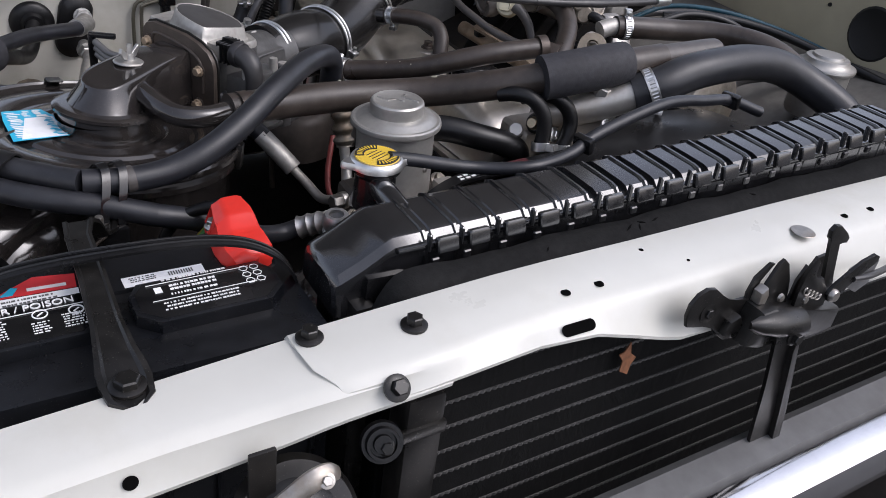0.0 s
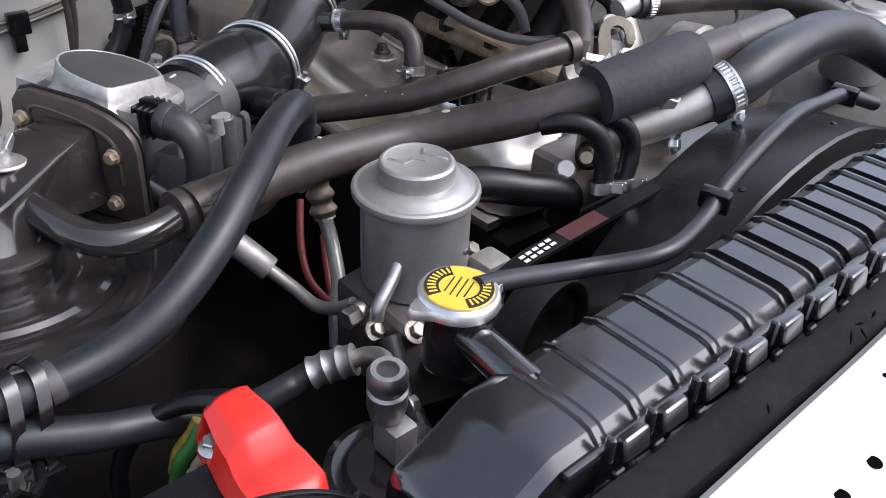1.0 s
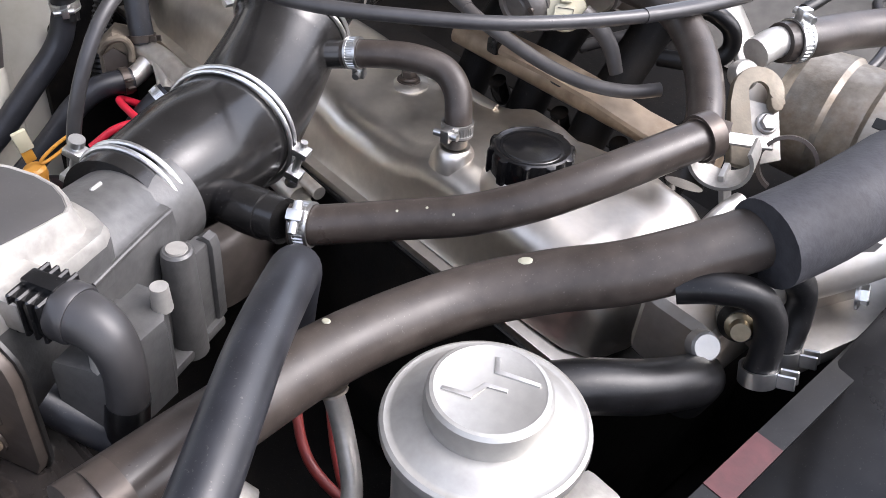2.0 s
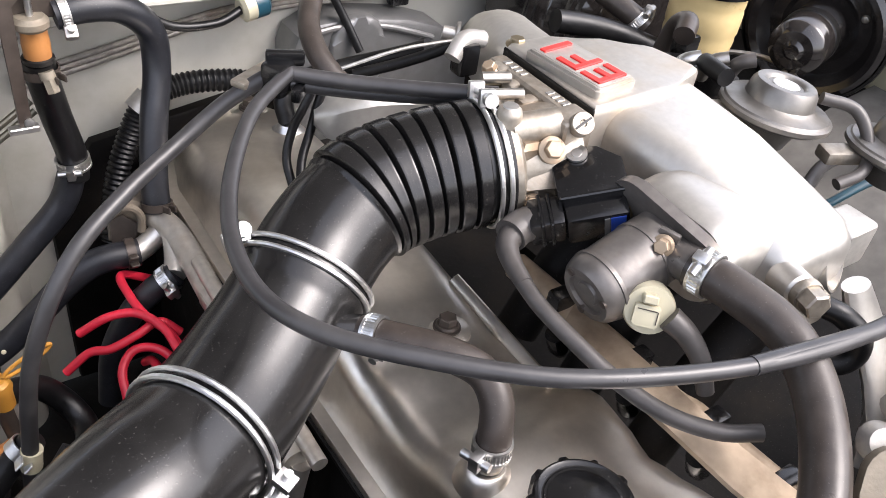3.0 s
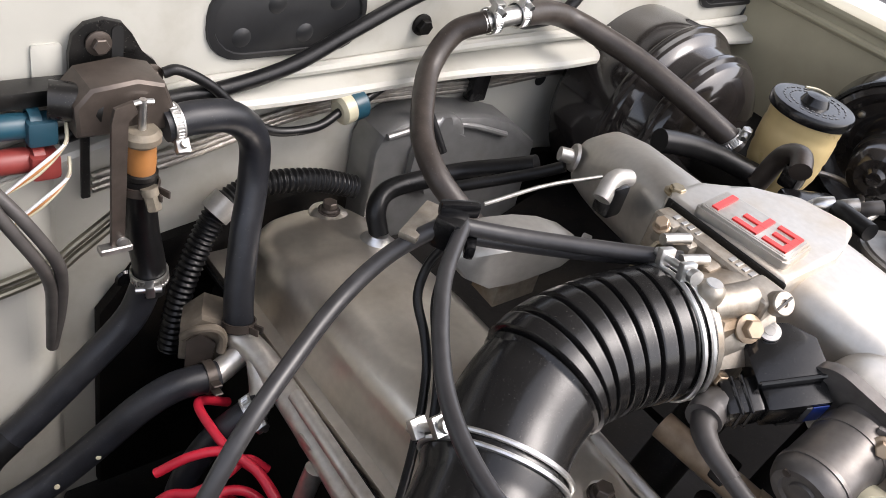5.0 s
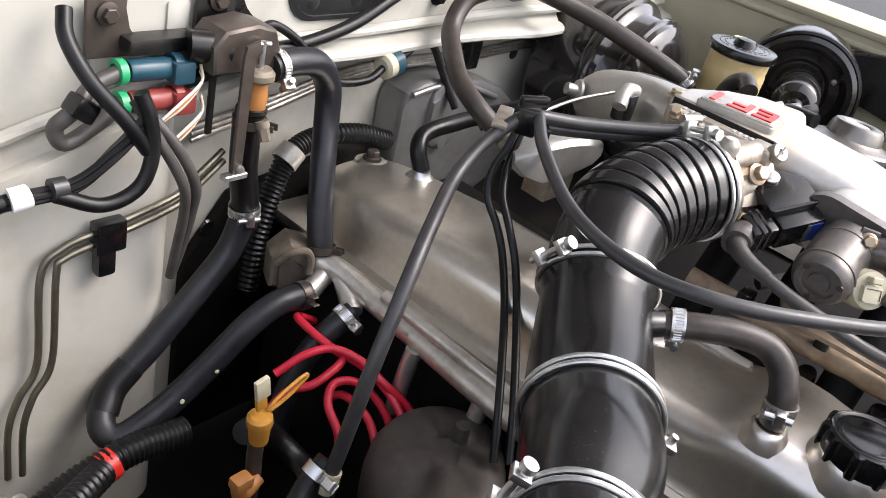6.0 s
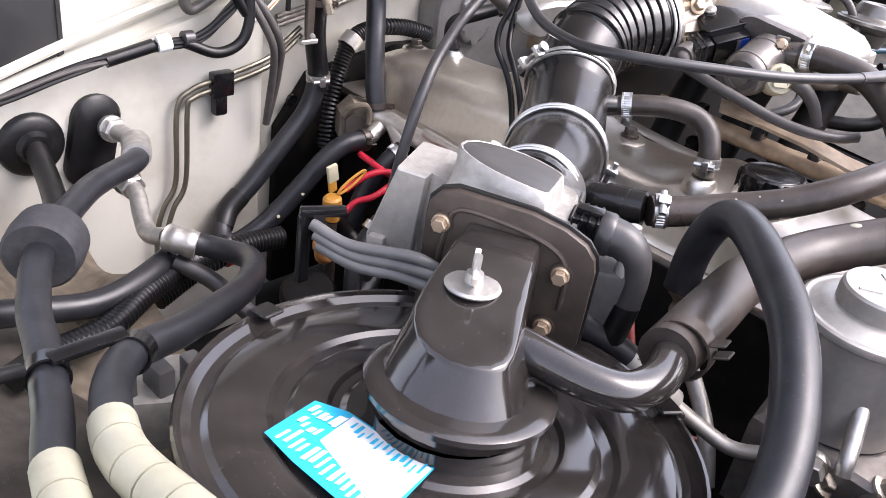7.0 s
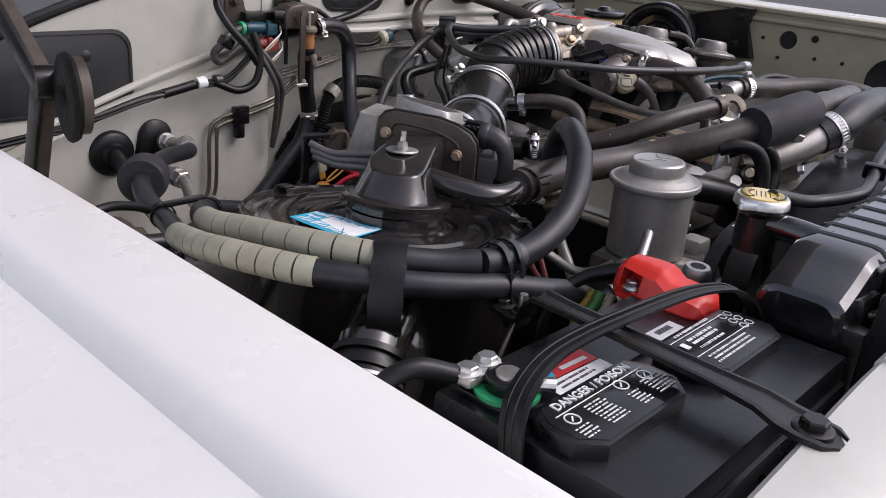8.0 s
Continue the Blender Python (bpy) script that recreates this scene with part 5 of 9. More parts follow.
part("rib", prism([(.096, .878), (.101, .880), (.137, .822), (.137, .806), (.128, .806)], .033, .0415, .0015), AFMDARK, afm, "", FM @ Matrix(((0, 0, 1, 0), (1, 0, 0, 0), (0, 1, 0, 0), (0, 0, 0, 1))))
part("lower_flange", box(.020, .094, .008, .002, 2, None, (.044, .128, .806)), AFMDARK, afm, "", FM)
part("vane_slot", box(.0030, .0100, .0030, .001, 1, None, (-.009, .1460, .9165)), RESERVOIR, afm, "", FM)
CM2 = FM @ Matrix.Translation((-.012, 0, -.002))
con = part("connector", box(.024, .026, .023, .004, 2, None, (.058, .046, .930)), TANK, afm, "black wiring connector", CM2)
for k in range(4):
    part("rib", box(.0028, .029, .026, .001, 1, None, (.050 + .0058 * k, .046, .930)), TANK, con, "", CM2)
part("collar", lathe([(0, 0), (.0150, 0), (.0160, .002), (.0160, .009), (.0148, .011), (0, .011)], 26), CABLE, con, "", CM2 @ aim((.068, .046, .930), (1, 0, -.05)))
part("boot", tube([CM2 @ Vector(q) for q in ((.076, .046, .9295), (.088, .046, .927), (.097, .045, .919), (.101, .044, .905), (.101, .043, .888), (.099, .042, .872))], lambda t: .0145 - .0035 * min(1, t * 1.6), 6, 20), CABLE, con, "grey-black rubber boot")
part("boot_end", tube([CM2 @ Vector(q) for q in ((.100, .043, .882), (.098, .042, .866), (.094, .041, .84))], .0118, 4, 18), RUBBER, con)
part("socket", box(.030, .030, .020, .003, 2, None, (.040, .046, .928)), AFM, con, "", CM2)
part("lower_casting", prism([(.056, .03), (.084, .034), (.088, .080), (.074, .098), (.056, .098)], .846, .905, .004), AFMDARK, afm, "", FM)
for dy, z in ((.040, .907), (.088, .907)):
    part("post", lathe([(0, .016), (.005, .016), (.006, 0)], 14), AFM, afm, "", FM @ Matrix.Translation((.080, dy, z - .004)))
part("latch_clip", box(.020, .010, .005, .0015, 2, None, (.060, .046, .944)), TANK, con, "", CM2)
# harness clip and wires behind the dome
hb = thing("wire_bracket", (.06, .605, .86), "black plastic wire guide standing on the air cleaner", "bracket")
part("post", box(.010, .006, .058, .002, 2, None, (.052, .612, .878)), TANK, hb)
part("arm", box(.034, .008, .007, .002, 2, None, (.064, .606, .908), Matrix.Rotation(-.5, 4, 'Z')), TANK, hb)
for k in range(3):
    hose("sensor_wire", [(.055, .607 - .004 * k, .900 - .007 * k), (.066, .58 - .006 * k, .893 - .006 * k), (.080, .55 - .004 * k, .897 - .007 * k), (.088, .53 - .006 * k, .900 - .008 * k), (.10, .515 - .008 * k, .892 - .006 * k)], .0045, GREYPANEL, "grey sleeved wire beside the air-flow meter", "wire", "sensor wires")

# ---- intake duct ----
duct = thing("intake_duct", (.45, .68, .84), "black rubber intake duct with a corrugated elbow", "intake duct")
P1 = [(.266, .574, .8775), (.296, .590, .8770), (.345, .612, .874), (.400, .646, .868), (.450, .680, .880), (.497, .712, .903)]
part("lower_tube", tube(P1, lambda t: .0405 + .0085 * (lambda u: u * u * (3 - 2 * u))(min(1, max(0, (t - .12) / .30))) - .004 * max(0, t - .6) / .4 + (.0012 if t < .13 else 0) + (.0030 if t > .94 else 0), 9, 40), DUCT, duct)
P2 = [(.486, .704, .897), (.512, .722, .912), (.538, .733, .926), (.566, .738, .937), (.600, .734, .945), (.632, .725, .951), (.660, .716, .955)]
part("elbow", sweep(bmesh.new(), spline(P2, 40), lambda t: .0455 + (.0042 * min(1, (t - .37) / .04) - .0066 * max(0, math.cos((t - .40) / .5 * math.pi * 14)) ** 7 if .37 < t < .90 else 0) + (.002 if t < .06 or t > .93 else 0), 48), DUCT, duct)
wire_clamp(duct, (.2825, .583, .8775), (.886, .463, -.02), .0425, .007, (-.5, .8, .3))
wire_clamp(duct, (.388, .638, .8685), (.84, .53, .02), .0520, .0075, (.5, -.85, -.3))
wire_clamp(duct, (.494, .710, .9015), (.72, .50, .42), .0500, .0075, (-.6, .6, .5))
wire_clamp(duct, (.650, .718, .9535), (.95, -.28, .13), .0490, .0075, (-.1, .3, 1))
part("stub", tube([(.333, .580, .868), (.337, .556, .870), (.343, .532, .8735), (.351, .507, .877)], .0160, 5, 22), DUCT, duct)
part("stub_collar", tube([(.341, .541, .8722), (.3435, .531, .8736), (.3465, .521, .875)], .0172, 4, 22), DUCT, duct)
part("vent_stub", tube([(.470, .680, .893), (.490, .662, .895), (.512, .648, .895)], .012, 4, 16), DUCT, duct)


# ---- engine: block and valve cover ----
# block in the same near-black, which holds the shade between the parts
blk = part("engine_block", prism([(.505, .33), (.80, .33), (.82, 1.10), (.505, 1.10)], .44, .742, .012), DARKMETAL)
tagged(blk, "oily engine block below the valve cover, colour darkened for shade", "engine block")
vc = thing("valve_cover", (.597, .74, .75), "satin silver metal valve cover with rounded edges", "valve cover")
LEFT = [(.345, .560), (.350, .540), (.360, .526), (.380, .518), (.42, .516), (.74, .516), (.85, .517), (1.04, .520), (1.085, .530), (1.108, .548), (1.120, .585)]
RIGHT = [(.345, .640), (.350, .668), (.360, .686), (.39, .696), (.454, .700), (.487, .689), (.505, .682), (.535, .688), (.575, .694), (.61, .686), (.65, .672), (.70, .668), (.80, .672), (.93, .677), (1.05, .676), (1.09, .668), (1.110, .650), (1.120, .622)]
CREST = [(.345, .780), (.350, .796), (.360, .812), (.376, .826), (.395, .833), (.45, .837), (.54, .838), (.562, .836), (.580, .829), (.597, .822), (.625, .819), (.675, .820), (.705, .826), (.735, .831), (.80, .832), (.90, .828), (1.00, .821), (1.07, .813), (1.098, .807), (1.112, .796), (1.120, .780)]


def along(table, y):
    """Reads a smooth value from a table of (y, value)."""
    for (a, u), (b, v) in zip(table, table[1:]):
        if y <= b:
            f = max(0, min(1, (y - a) / (b - a)))
            return u + (v - u) * f * f * (3 - 2 * f)
    return table[-1][1]


def cover_section(y):
    """A boxy cross-section: drafted side walls, rounded shoulders, a faintly crowned top."""
    x0, x1, zt = along(LEFT, y), along(RIGHT, y), along(CREST, y)
    zb = .7585 - .010 * (y - .35)
    h = zt - zb
    r = min(.030, h * .55, (x1 - x0) * .3)
    d = .16 * (h - r)
    pts = [(x0 - .002, zb), (x0, zb + .004), (x0 + d * .15, zb + .006 + (h - r) * .1), (x0 + d * .5, zb + (h - r) * .5), (x0 + d * .92, zb + (h - r) * .90)]
    for k in range(9):
        a = radians(9 + 78 * k / 8)
        pts.append((x0 + d + r * (1 - math.cos(a)), zt - .0022 - r * (1 - math.sin(a))))
    n = len(pts)
    xm = (x0 + x1) / 2
    right = [(x1 + x0 - x, z) for x, z in pts[::-1]]
    top = [(pts[-1][0] + (right[0][0] - pts[-1][0]) * f, zt - .0022 + .0022 * math.sin(math.pi * f)) for f in (.04, .2, .4, .6, .8, .96)]
    return [(x, y, z) for x, z in pts + top + right]


ys = [.345, .3475, .350, .355, .360, .367, .376, .385, .395] + [.405 + .0125 * k for k in range(55)] + [1.09, 1.098, 1.105, 1.110, 1.114, 1.117, 1.120]
part("cover", loft([cover_section(y) for y in sorted(ys)]), COVER, vc, "", None, 50)
# raised dome round the hose boss and a shallow swage along the top
part("swage", tube([(.650, .60, .8195), (.652, .64, .8185), (.652, .70, .822), (.650, .73, .826)], .006, 6, 12, True, .5), COVER, vc)
part("flange", prism([(.503, .362), (.712, .362), (.714, .56), (.690, .64), (.692, 1.125), (.508, 1.128), (.503, .72)], .7475, .7555, .003), COVER, vc)
part("gasket", prism([(.500, .360), (.715, .360), (.717, .56), (.693, .64), (.695, 1.128), (.505, 1.131), (.500, .72)], .7435, .7475, .001), RUBBER, vc)
for x, y, z in ((.612, .685, .8225), (.619, 1.083, .8115)):
    part("boss", lathe([(0, .003), (.014, .003), (.020, 0), (.022, -.006)], 28), COVER, vc, "", Matrix.Translation((x, y, z - .0015)))
    part("washer", lathe([(0, .0015), (.0115, .0015), (.0118, 0)], 24), PLATEMETAL, vc, "", Matrix.Translation((x, y, z + .0012)))
    bolt(vc, (x, y, z + .002), (0, .03, 1), .0078, .011, PLATEMETAL, flange=1.25)
part("hose_boss", lathe([(0, .008), (.0130, .008), (.0150, .0065), (.0170, .003), (.0190, -.002), (.0210, -.010)], 36), COVER, vc, "", Matrix.Translation((.548, .549, .835)))
part("nipple", lathe([(0, .02), (.010, .02), (.011, 0)], 20), STEEL, vc, "", Matrix.Translation((.548, .549, .845)))
part("nipple_base", lathe([(0, .010), (.010, .010), (.013, .004), (.018, 0)], 24), ZINC, vc, "", Matrix.Translation((.634, 1.018, .817)))
part("neck", lathe([(0, .016), (.030, .016), (.033, .013), (.0355, .007), (.0380, -.001), (.0400, -.012)], 44), COVER, vc, "", Matrix.Translation((.570, .483, .837)))
cap = thing("oil_filler_cap", (.570, .483, .85), "black plastic oil filler cap with scalloped grip", "filler cap")
ring = []
for k in range(96):
    a = 2 * math.pi * k / 96
    notch = max(0, math.cos(a * 10)) ** 3
    ring.append((math.cos(a), math.sin(a), .0365 - .0030 * (1 if notch < .25 else 0)))
secs = [[(c * r * f, s * r * f, z) for c, s, r in ring] for f, z in ((.98, -.012), (1.0, -.010), (1.0, .006), (.97, .0095))]
secs += [[(c * .0325 * f, s * .0325 * f, z) for c, s, r in ring] for f, z in ((1.0, .0105), (.95, .0115), (.86, .0100), (.80, .0100), (.78, .0105), (.3, .0105))]
part("grip", loft(secs), TANK, cap, "", aim((.570, .483, .8585), (0, .05, 1)))
part("top_disc", lathe([(0, .0112), (.022, .0112), (.0235, .0108), (.024, .0100)], 40), TANK, cap, "", aim((.570, .483, .8585), (0, .05, 1)))
# water pipe along the cover
wp = thing("water_pipe", (.49, .85, .72), "dull silver water pipe along the valve cover", "pipe")
part("tube", tube([(.482, 1.02, .752), (.492, .985, .750), (.494, .93, .744), (.490, .85, .740), (.482, .76, .740), (.478, .68, .738)], .0130, 6, 20), PIPESILVER, wp)
part("tube", tube([(.486, .66, .752), (.488, .80, .757), (.492, .92, .760)], .007, 5, 12), PIPESILVER, wp)
for y in (.79, .70, .88):
    part("lug", box(.018, .022, .014, .004, 2, None, (.488, y, .742)), PIPESILVER, wp)
    part("stem", tube([(.480, y - .02, .735), (.474, y - .02, .70), (.47, y - .02, .66)], .009, 3, 14), PIPESILVER, wp)
part("branch", tube([(.492, .985, .750), (.484, .96, .735), (.476, .945, .728)], .0115, 4, 16), PIPESILVER, wp)
part("branch", tube([(.494, 1.0, .750), (.470, .998, .733), (.452, .994, .727)], .0115, 4, 16), PIPESILVER, wp)
part("housing", prism([(-.030, -.026), (.016, -.030), (.022, -.004), (.012, .022), (-.012, .028), (-.030, .010)], -.020, .018, .008, None, 3), DUSTY, wp, "", aim((.474, 1.036, .742), (-.5, -.85, .1)))
part("loop", tube([(.440, 1.030, .752), (.446, 1.018, .768), (.460, 1.010, .772), (.468, 1.008, .760), (.466, 1.006, .744)], .0042, 5, 10), DUSTY, wp)
part("bracket", prism([(-.012, -.030), (.010, -.030), (.014, .012), (.0, .022), (-.012, .014)], -.0015, .0015, .0006), PLATEMETAL, wp, "", aim((.452, 1.020, .735), (-.4, -.9, .2)))

# ---- throttle body and intake plenum ----
TD = Vector((.95, -.28, .13)).normalized()
tb = thing("throttle_assembly", (.69, .70, .92), "stained cast-aluminium throttle body with brass fittings", "throttle body")
part("bore", lathe([(.038, -.005), (.0465, -.005), (.0465, .008), (.0435, .011), (.0390, .013), (.0385, .060), (0, .060)], 44), DIRTYCAST, tb, "", aim((.656, .717, .955), TD))
part("flange", box(.019, .106, .086, .006, 3, None, (.7065, .739, .9575)), DIRTYCAST, tb)
part("body", prism([(-.046, -.030), (.004, -.036), (.004, .046), (-.030, .048), (-.044, .030)], .915, .988, .010, None, 3), DIRTYCAST, tb, "", Matrix.Translation((.698, .712, 0)))
part("post", lathe([(0, .046), (.0062, .046), (.0085, .044), (.0098, .040), (.0100, .012), (.0115, 0)], 24), DIRTYCAST, tb, "", Matrix.Translation((.652, .704, .964)))
part("post_cap", lathe([(0, .0012), (.0058, .0010), (.0062, 0)], 20), DULLZINC, tb, "bright machined post end", Matrix.Translation((.652, .704, 1.0098)))
part("cross_boss", tube([(.654, .703, .990), (.672, .697, .992), (.690, .692, .994)], .0125, 4, 20), DIRTYCAST, tb)
part("screw_block", box(.030, .026, .040, .005, 3, None, (.699, .689, .983)), DIRTYCAST, tb)
sm = aim((.697, .6765, .999), (-.30, -.66, .68))
part("screw", lathe([(0, .0075), (.0022, .0078), (.0030, .0090), (.0082, .0090), (.0090, .0080), (.0090, 0)], 28), DIRTYCAST, tb, "round slotted screw", sm)
part("screw_slot", box(.0150, .0018, .0008, 0, 1, None, (0, 0, .0092), Matrix.Rotation(.6, 4, 'Z')), INKSHADE, tb, "", sm)
part("web", prism([(-.020, -.026), (.016, -.022), (.018, .010), (.004, .018), (-.016, .012)], -.008, .006, .004), DIRTYCAST, tb, "", aim((.679, .682, .972), (-.35, -.72, .60)))
bolt(tb, (.6755, .6775, .9825), (-.35, -.70, .62), .0072, .010, TANMETAL, flange=1.45, label="brown stained hex bolt")
bolt(tb, (.662, .6725, .942), (-.45, -.75, .40), .0062, .009, TANMETAL, flange=1.3)
part("lower_web", box(.040, .024, .034, .007, 3, None, (.684, .684, .938)), DIRTYCAST, tb)
for y, w in ((.776, .004), (.768, .0035), (.762, .004), (.755, .003), (.722, .004), (.716, .003), (.710, .0035), (.704, .004), (.698, .004)):
    part("cast_letter", box(.0075, w, .0010, .0003, 1, None, (.7065, y, 1.0008)), DULLZINC, tb)
for p, s in (((.697, .775, .990), (.012, .016, .022)), ((.694, .752, .986), (.014, .012, .024)), ((.690, .728, .990), (.018, .012, .014))):
    part("lug", box(*s, .0035, 2, None, p), DIRTYCAST, tb)
bolt(tb, (.690, .776, .996), (-.5, 0, .85), .0055, .008, TANMETAL, flange=1.3)
for p0 in ((.690, .752, 1.002), (.687, .731, .999)):
    part("nipple", tube([p0, Vector(p0) + Vector((-.010, .004, 0)), Vector(p0) + Vector((-.022, .008, 0))], .0046, 3, 12), STEEL, tb)
part("gasket", box(.0025, .112, .092, .001, 1, None, (.7174, .739, .9582)), BRACKET, tb)
part("throttle_lever", prism([(-.016, -.02), (.012, -.022), (.02, .0), (.008, .024), (-.012, .02)], -.0015, .0015, .0006), GOLD, tb, "", aim((.684, .772, .968), (0, 1, .2)))

pl = thing("intake_plenum", (.79, .70, .92), "cast-aluminium intake plenum with a raised letter plate", "intake plenum")


def rounded_section(y, x0, x1, z0, z1, r=.016, n=5):
    return [((x0 + x1) / 2 + a, y, (z0 + z1) / 2 + b) for a, b in rounded(x1 - x0, z1 - z0, r, n)]


part("runner", loft([rounded_section(*s) for s in ((.512, .774, .832, .926, .956, .014), (.517, .762, .843, .914, .967, .022), (.529, .755, .850, .905, .976, .028), (.56, .751, .851, .905, .984, .030), (.62, .744, .852, .905, .995, .026), (.68, .736, .852, .905, .9985, .022), (.72, .734, .85, .905, 1.0, .018))]), CAST, pl)
part("slab", prism([(.7190, .684), (.796, .684), (.818, .690), (.850, .699), (.858, .704), (.860, .712), (.850, .751), (.843, .759), (.806, .771), (.794, .790), (.768, .803), (.730, .803), (.7190, .796)], .918, 1.0045, .008, None, 4), CAST, pl)
part("rear_arm", loft([rounded_section(*s) for s in ((.765, .722, .795, .930, 1.0, .018), (.80, .725, .793, .925, 1.0, .024), (.84, .737, .806, .918, .996, .030), (.88, .752, .826, .910, .987, .033), (.91, .765, .840, .906, .976, .034), (.928, .774, .846, .908, .967, .028), (.938, .784, .842, .916, .957, .018))]), CAST, pl)
part("port", lathe([(0, .016), (.007, .016), (.0075, .004), (.013, .003), (.014, 0)], 20), CAST, pl, "", aim((.774, .929, .945), (-.7, .5, .1)))
for k, y in enumerate((.53, .61, .69)):
    part("lower_runner", tube([(.80, y, .93), (.77, y, .89), (.73, y, .84), (.70, y, .78)], .020, 5, 20), DARKMETAL, pl)
plate_m = Matrix.Translation((.7480, .7360, 1.004)) @ Matrix.Rotation(radians(6), 4, 'Z')
part("letter_plate", prism(rounded(.047, .080, .004), -.004, .0066, .0012), CAST, pl, "ribbed aluminium letter plate", plate_m)
part("letter_plate", prism(rounded(.043, .076, .003), .0066, .0088, .0009), CAST, pl, "", plate_m)
part("inset", prism(rounded(.039, .072, .0025), .0086, .0092, .0003), AFM, pl, "", plate_m)
S, L0, L1 = .0058, -.0165, .0165
for strokes in (((L0, L1, -.0335, -.0280), (L0, L0 + S, -.0335, -.0130), (L1 - S, L1, -.0335, -.0130), (-.0029, .0029, -.0335, -.0150)), ((L0, L1, -.0085, -.0030), (L0, L0 + S, -.0085, .0130), (-.0029, .0029, -.0085, .0105)), ((L0, L1, .0250, .0310),)):
    bm = bmesh.new()
    for k, (xa, xb, ya, yb) in enumerate(strokes):
        box(xb - xa, yb - ya, .0018 + .0001 * k, .0003, 1, bm, ((xa + xb) / 2, (ya + yb) / 2, .0098))
    part("letter", bm, REDPAINT, pl, "raised red painted letter", plate_m)
bolt(pl, (.735, .80, 1.0), (0, 0, 1), .0065, .007, GOLD)
part("end_port", lathe([(.0, -.004), (.0125, -.004), (.0135, -.003), (.0150, .003), (.0165, .003), (.0175, .001), (.0185, -.003)], 30, None, 1.5), CAST, pl, "recessed oval blanking port", aim((.822, .5165, .946), (.2, -1, .40)))
part("end_boss", lathe([(0, .010), (.010, .010), (.0125, .008), (.014, -.012)], 26), CAST, pl, "", aim((.764, .510, .950), (-.35, -1, .2)))
part("end_boss", lathe([(0, .014), (.012, .014), (.0145, .012), (.016, -.012)], 26), DIRTYCAST, pl, "", aim((.782, .507, .932), (-.2, -1, .1)))
part("end_block", box(.040, .034, .040, .006, 3, None, (.888, .545, .925)), AFM, pl)
part("bracket_arm", loft([[(x + w * math.cos(a), y + .5 * w * math.sin(a), z) for a in (math.pi * k / 8 for k in range(16))] for x, y, z, w in ((.842, .500, .928, .016), (.848, .492, .912, .019), (.852, .474, .890, .020), (.852, .456, .866, .019), (.850, .440, .84, .018), (.846, .43, .80, .018))]), CAST, pl, "bright cast bracket arm")
part("hex_plug", hexhead(.010, .018, 1.2), DIRTYCAST, pl, "", aim((.762, .500, .952), (-.4, -1, .1)))
hose("heater_loop", [(.790, .500, .930), (.800, .485, .928), (.812, .470, .915), (.814, .466, .898), (.806, .472, .886), (.790, .490, .880), (.775, .515, .878)], .0085, RUBBER, "small black hose looping under the plenum", "hose", "rubber hoses")

# idle speed control valve
isc = thing("idle_control_valve", (.66, .57, .92), "grey idle-speed control valve with cream connector", "idle valve")
ID = Vector((.90, .03, .26)).normalized()
part("solenoid", lathe([(0, 0), (.009, 0), (.010, .002), (.015, .002), (.016, -.001), (.021, -.001), (.0245, .003), (.0262, .008), (.0262, .064), (0, .064)], 36), SOLENOID, isc, "", aim((.640, .582, .932), ID))
part("body", prism(rounded(.044, .044, .012), .054, .076, .005), SOLENOID, isc, "", aim((.640, .582, .932), ID))
part("mount", prism(rounded(.108, .060, .024, 7), -.0045, .0045, .0018), SOLENOID, isc, "", aim((.712, .584, .955), ID) @ Matrix.Rotation(radians(8), 4, 'Z'))
part("mount_block", loft([[(x + .012 * (1 - abs(2 * k / 6 - 1) ** 4) * 0, .582 + a * f, .950 + b * f + dz) for a, b in rounded(.100, .062, .026, 7)] for k, (x, f, dz) in enumerate(((.712, .96, .002), (.716, 1.0, .003), (.735, 1.0, .006), (.765, .97, .004), (.785, .90, -.002), (.800, .75, -.010)))]), CAST, isc)
bolt(isc, (.712, .620, .960), -ID, .0075, .010, GOLD, flange=1.5)
for z0, r0 in ((.013, .0272), (.052, .0270)):
    part("rim", lathe([(.0255, z0 - .002), (r0, z0 - .0015), (r0, z0 + .0015), (.0255, z0 + .002)], 36), SOLENOID, isc, "", aim((.640, .582, .932), ID))
for a in (40, 160, 280):
    part("screw", lathe([(0, -.0025), (.003, -.002), (.0034, .001)], 12), PLATEMETAL, isc, "", aim((.640, .582, .932), ID) @ Matrix.Translation((.0185 * math.cos(radians(a)), .0185 * math.sin(radians(a)), 0)))
part("clip_plate", box(.005, .016, .030, .002, 2, None, (.694, .571, .962), Matrix.Rotation(.3, 4, 'Z')), SOLENOID, isc)
bolt(isc, (.688, .569, .968), (-.85, -.35, .35), .0055, .008, TANMETAL, flange=1.4)
CNM = aim((.670, .553, .934), (-.66, -.62, .42))
conn = part("connector", lathe([(0, -.012), (.0165, -.012), (.0178, .001), (.0178, .009), (.0165, .0135), (0, .0145)], 28), CREAMPL, isc, "cream plastic connector", CNM)
part("socket", prism(rounded(.017, .015, .002), .012, .0195, .001), CREAMPL, conn, "", CNM @ Matrix.Translation((-.002, -.003, 0)))
part("latch", box(.010, .006, .010, .001, 1, None, (-.002, .009, .018)), CREAMPL, conn, "", CNM)
for dx, dy, w, h in ((-.002, .0015, .0130, .0006), (-.0090, -.003, .0006, .009), (.0050, -.003, .0006, .009)):
    part("slot", box(w, h, .0008, 0, 1, None, (dx, dy, .0197 if abs(dx) < .009 else .0148)), PLATEMETAL, conn, "", CNM)
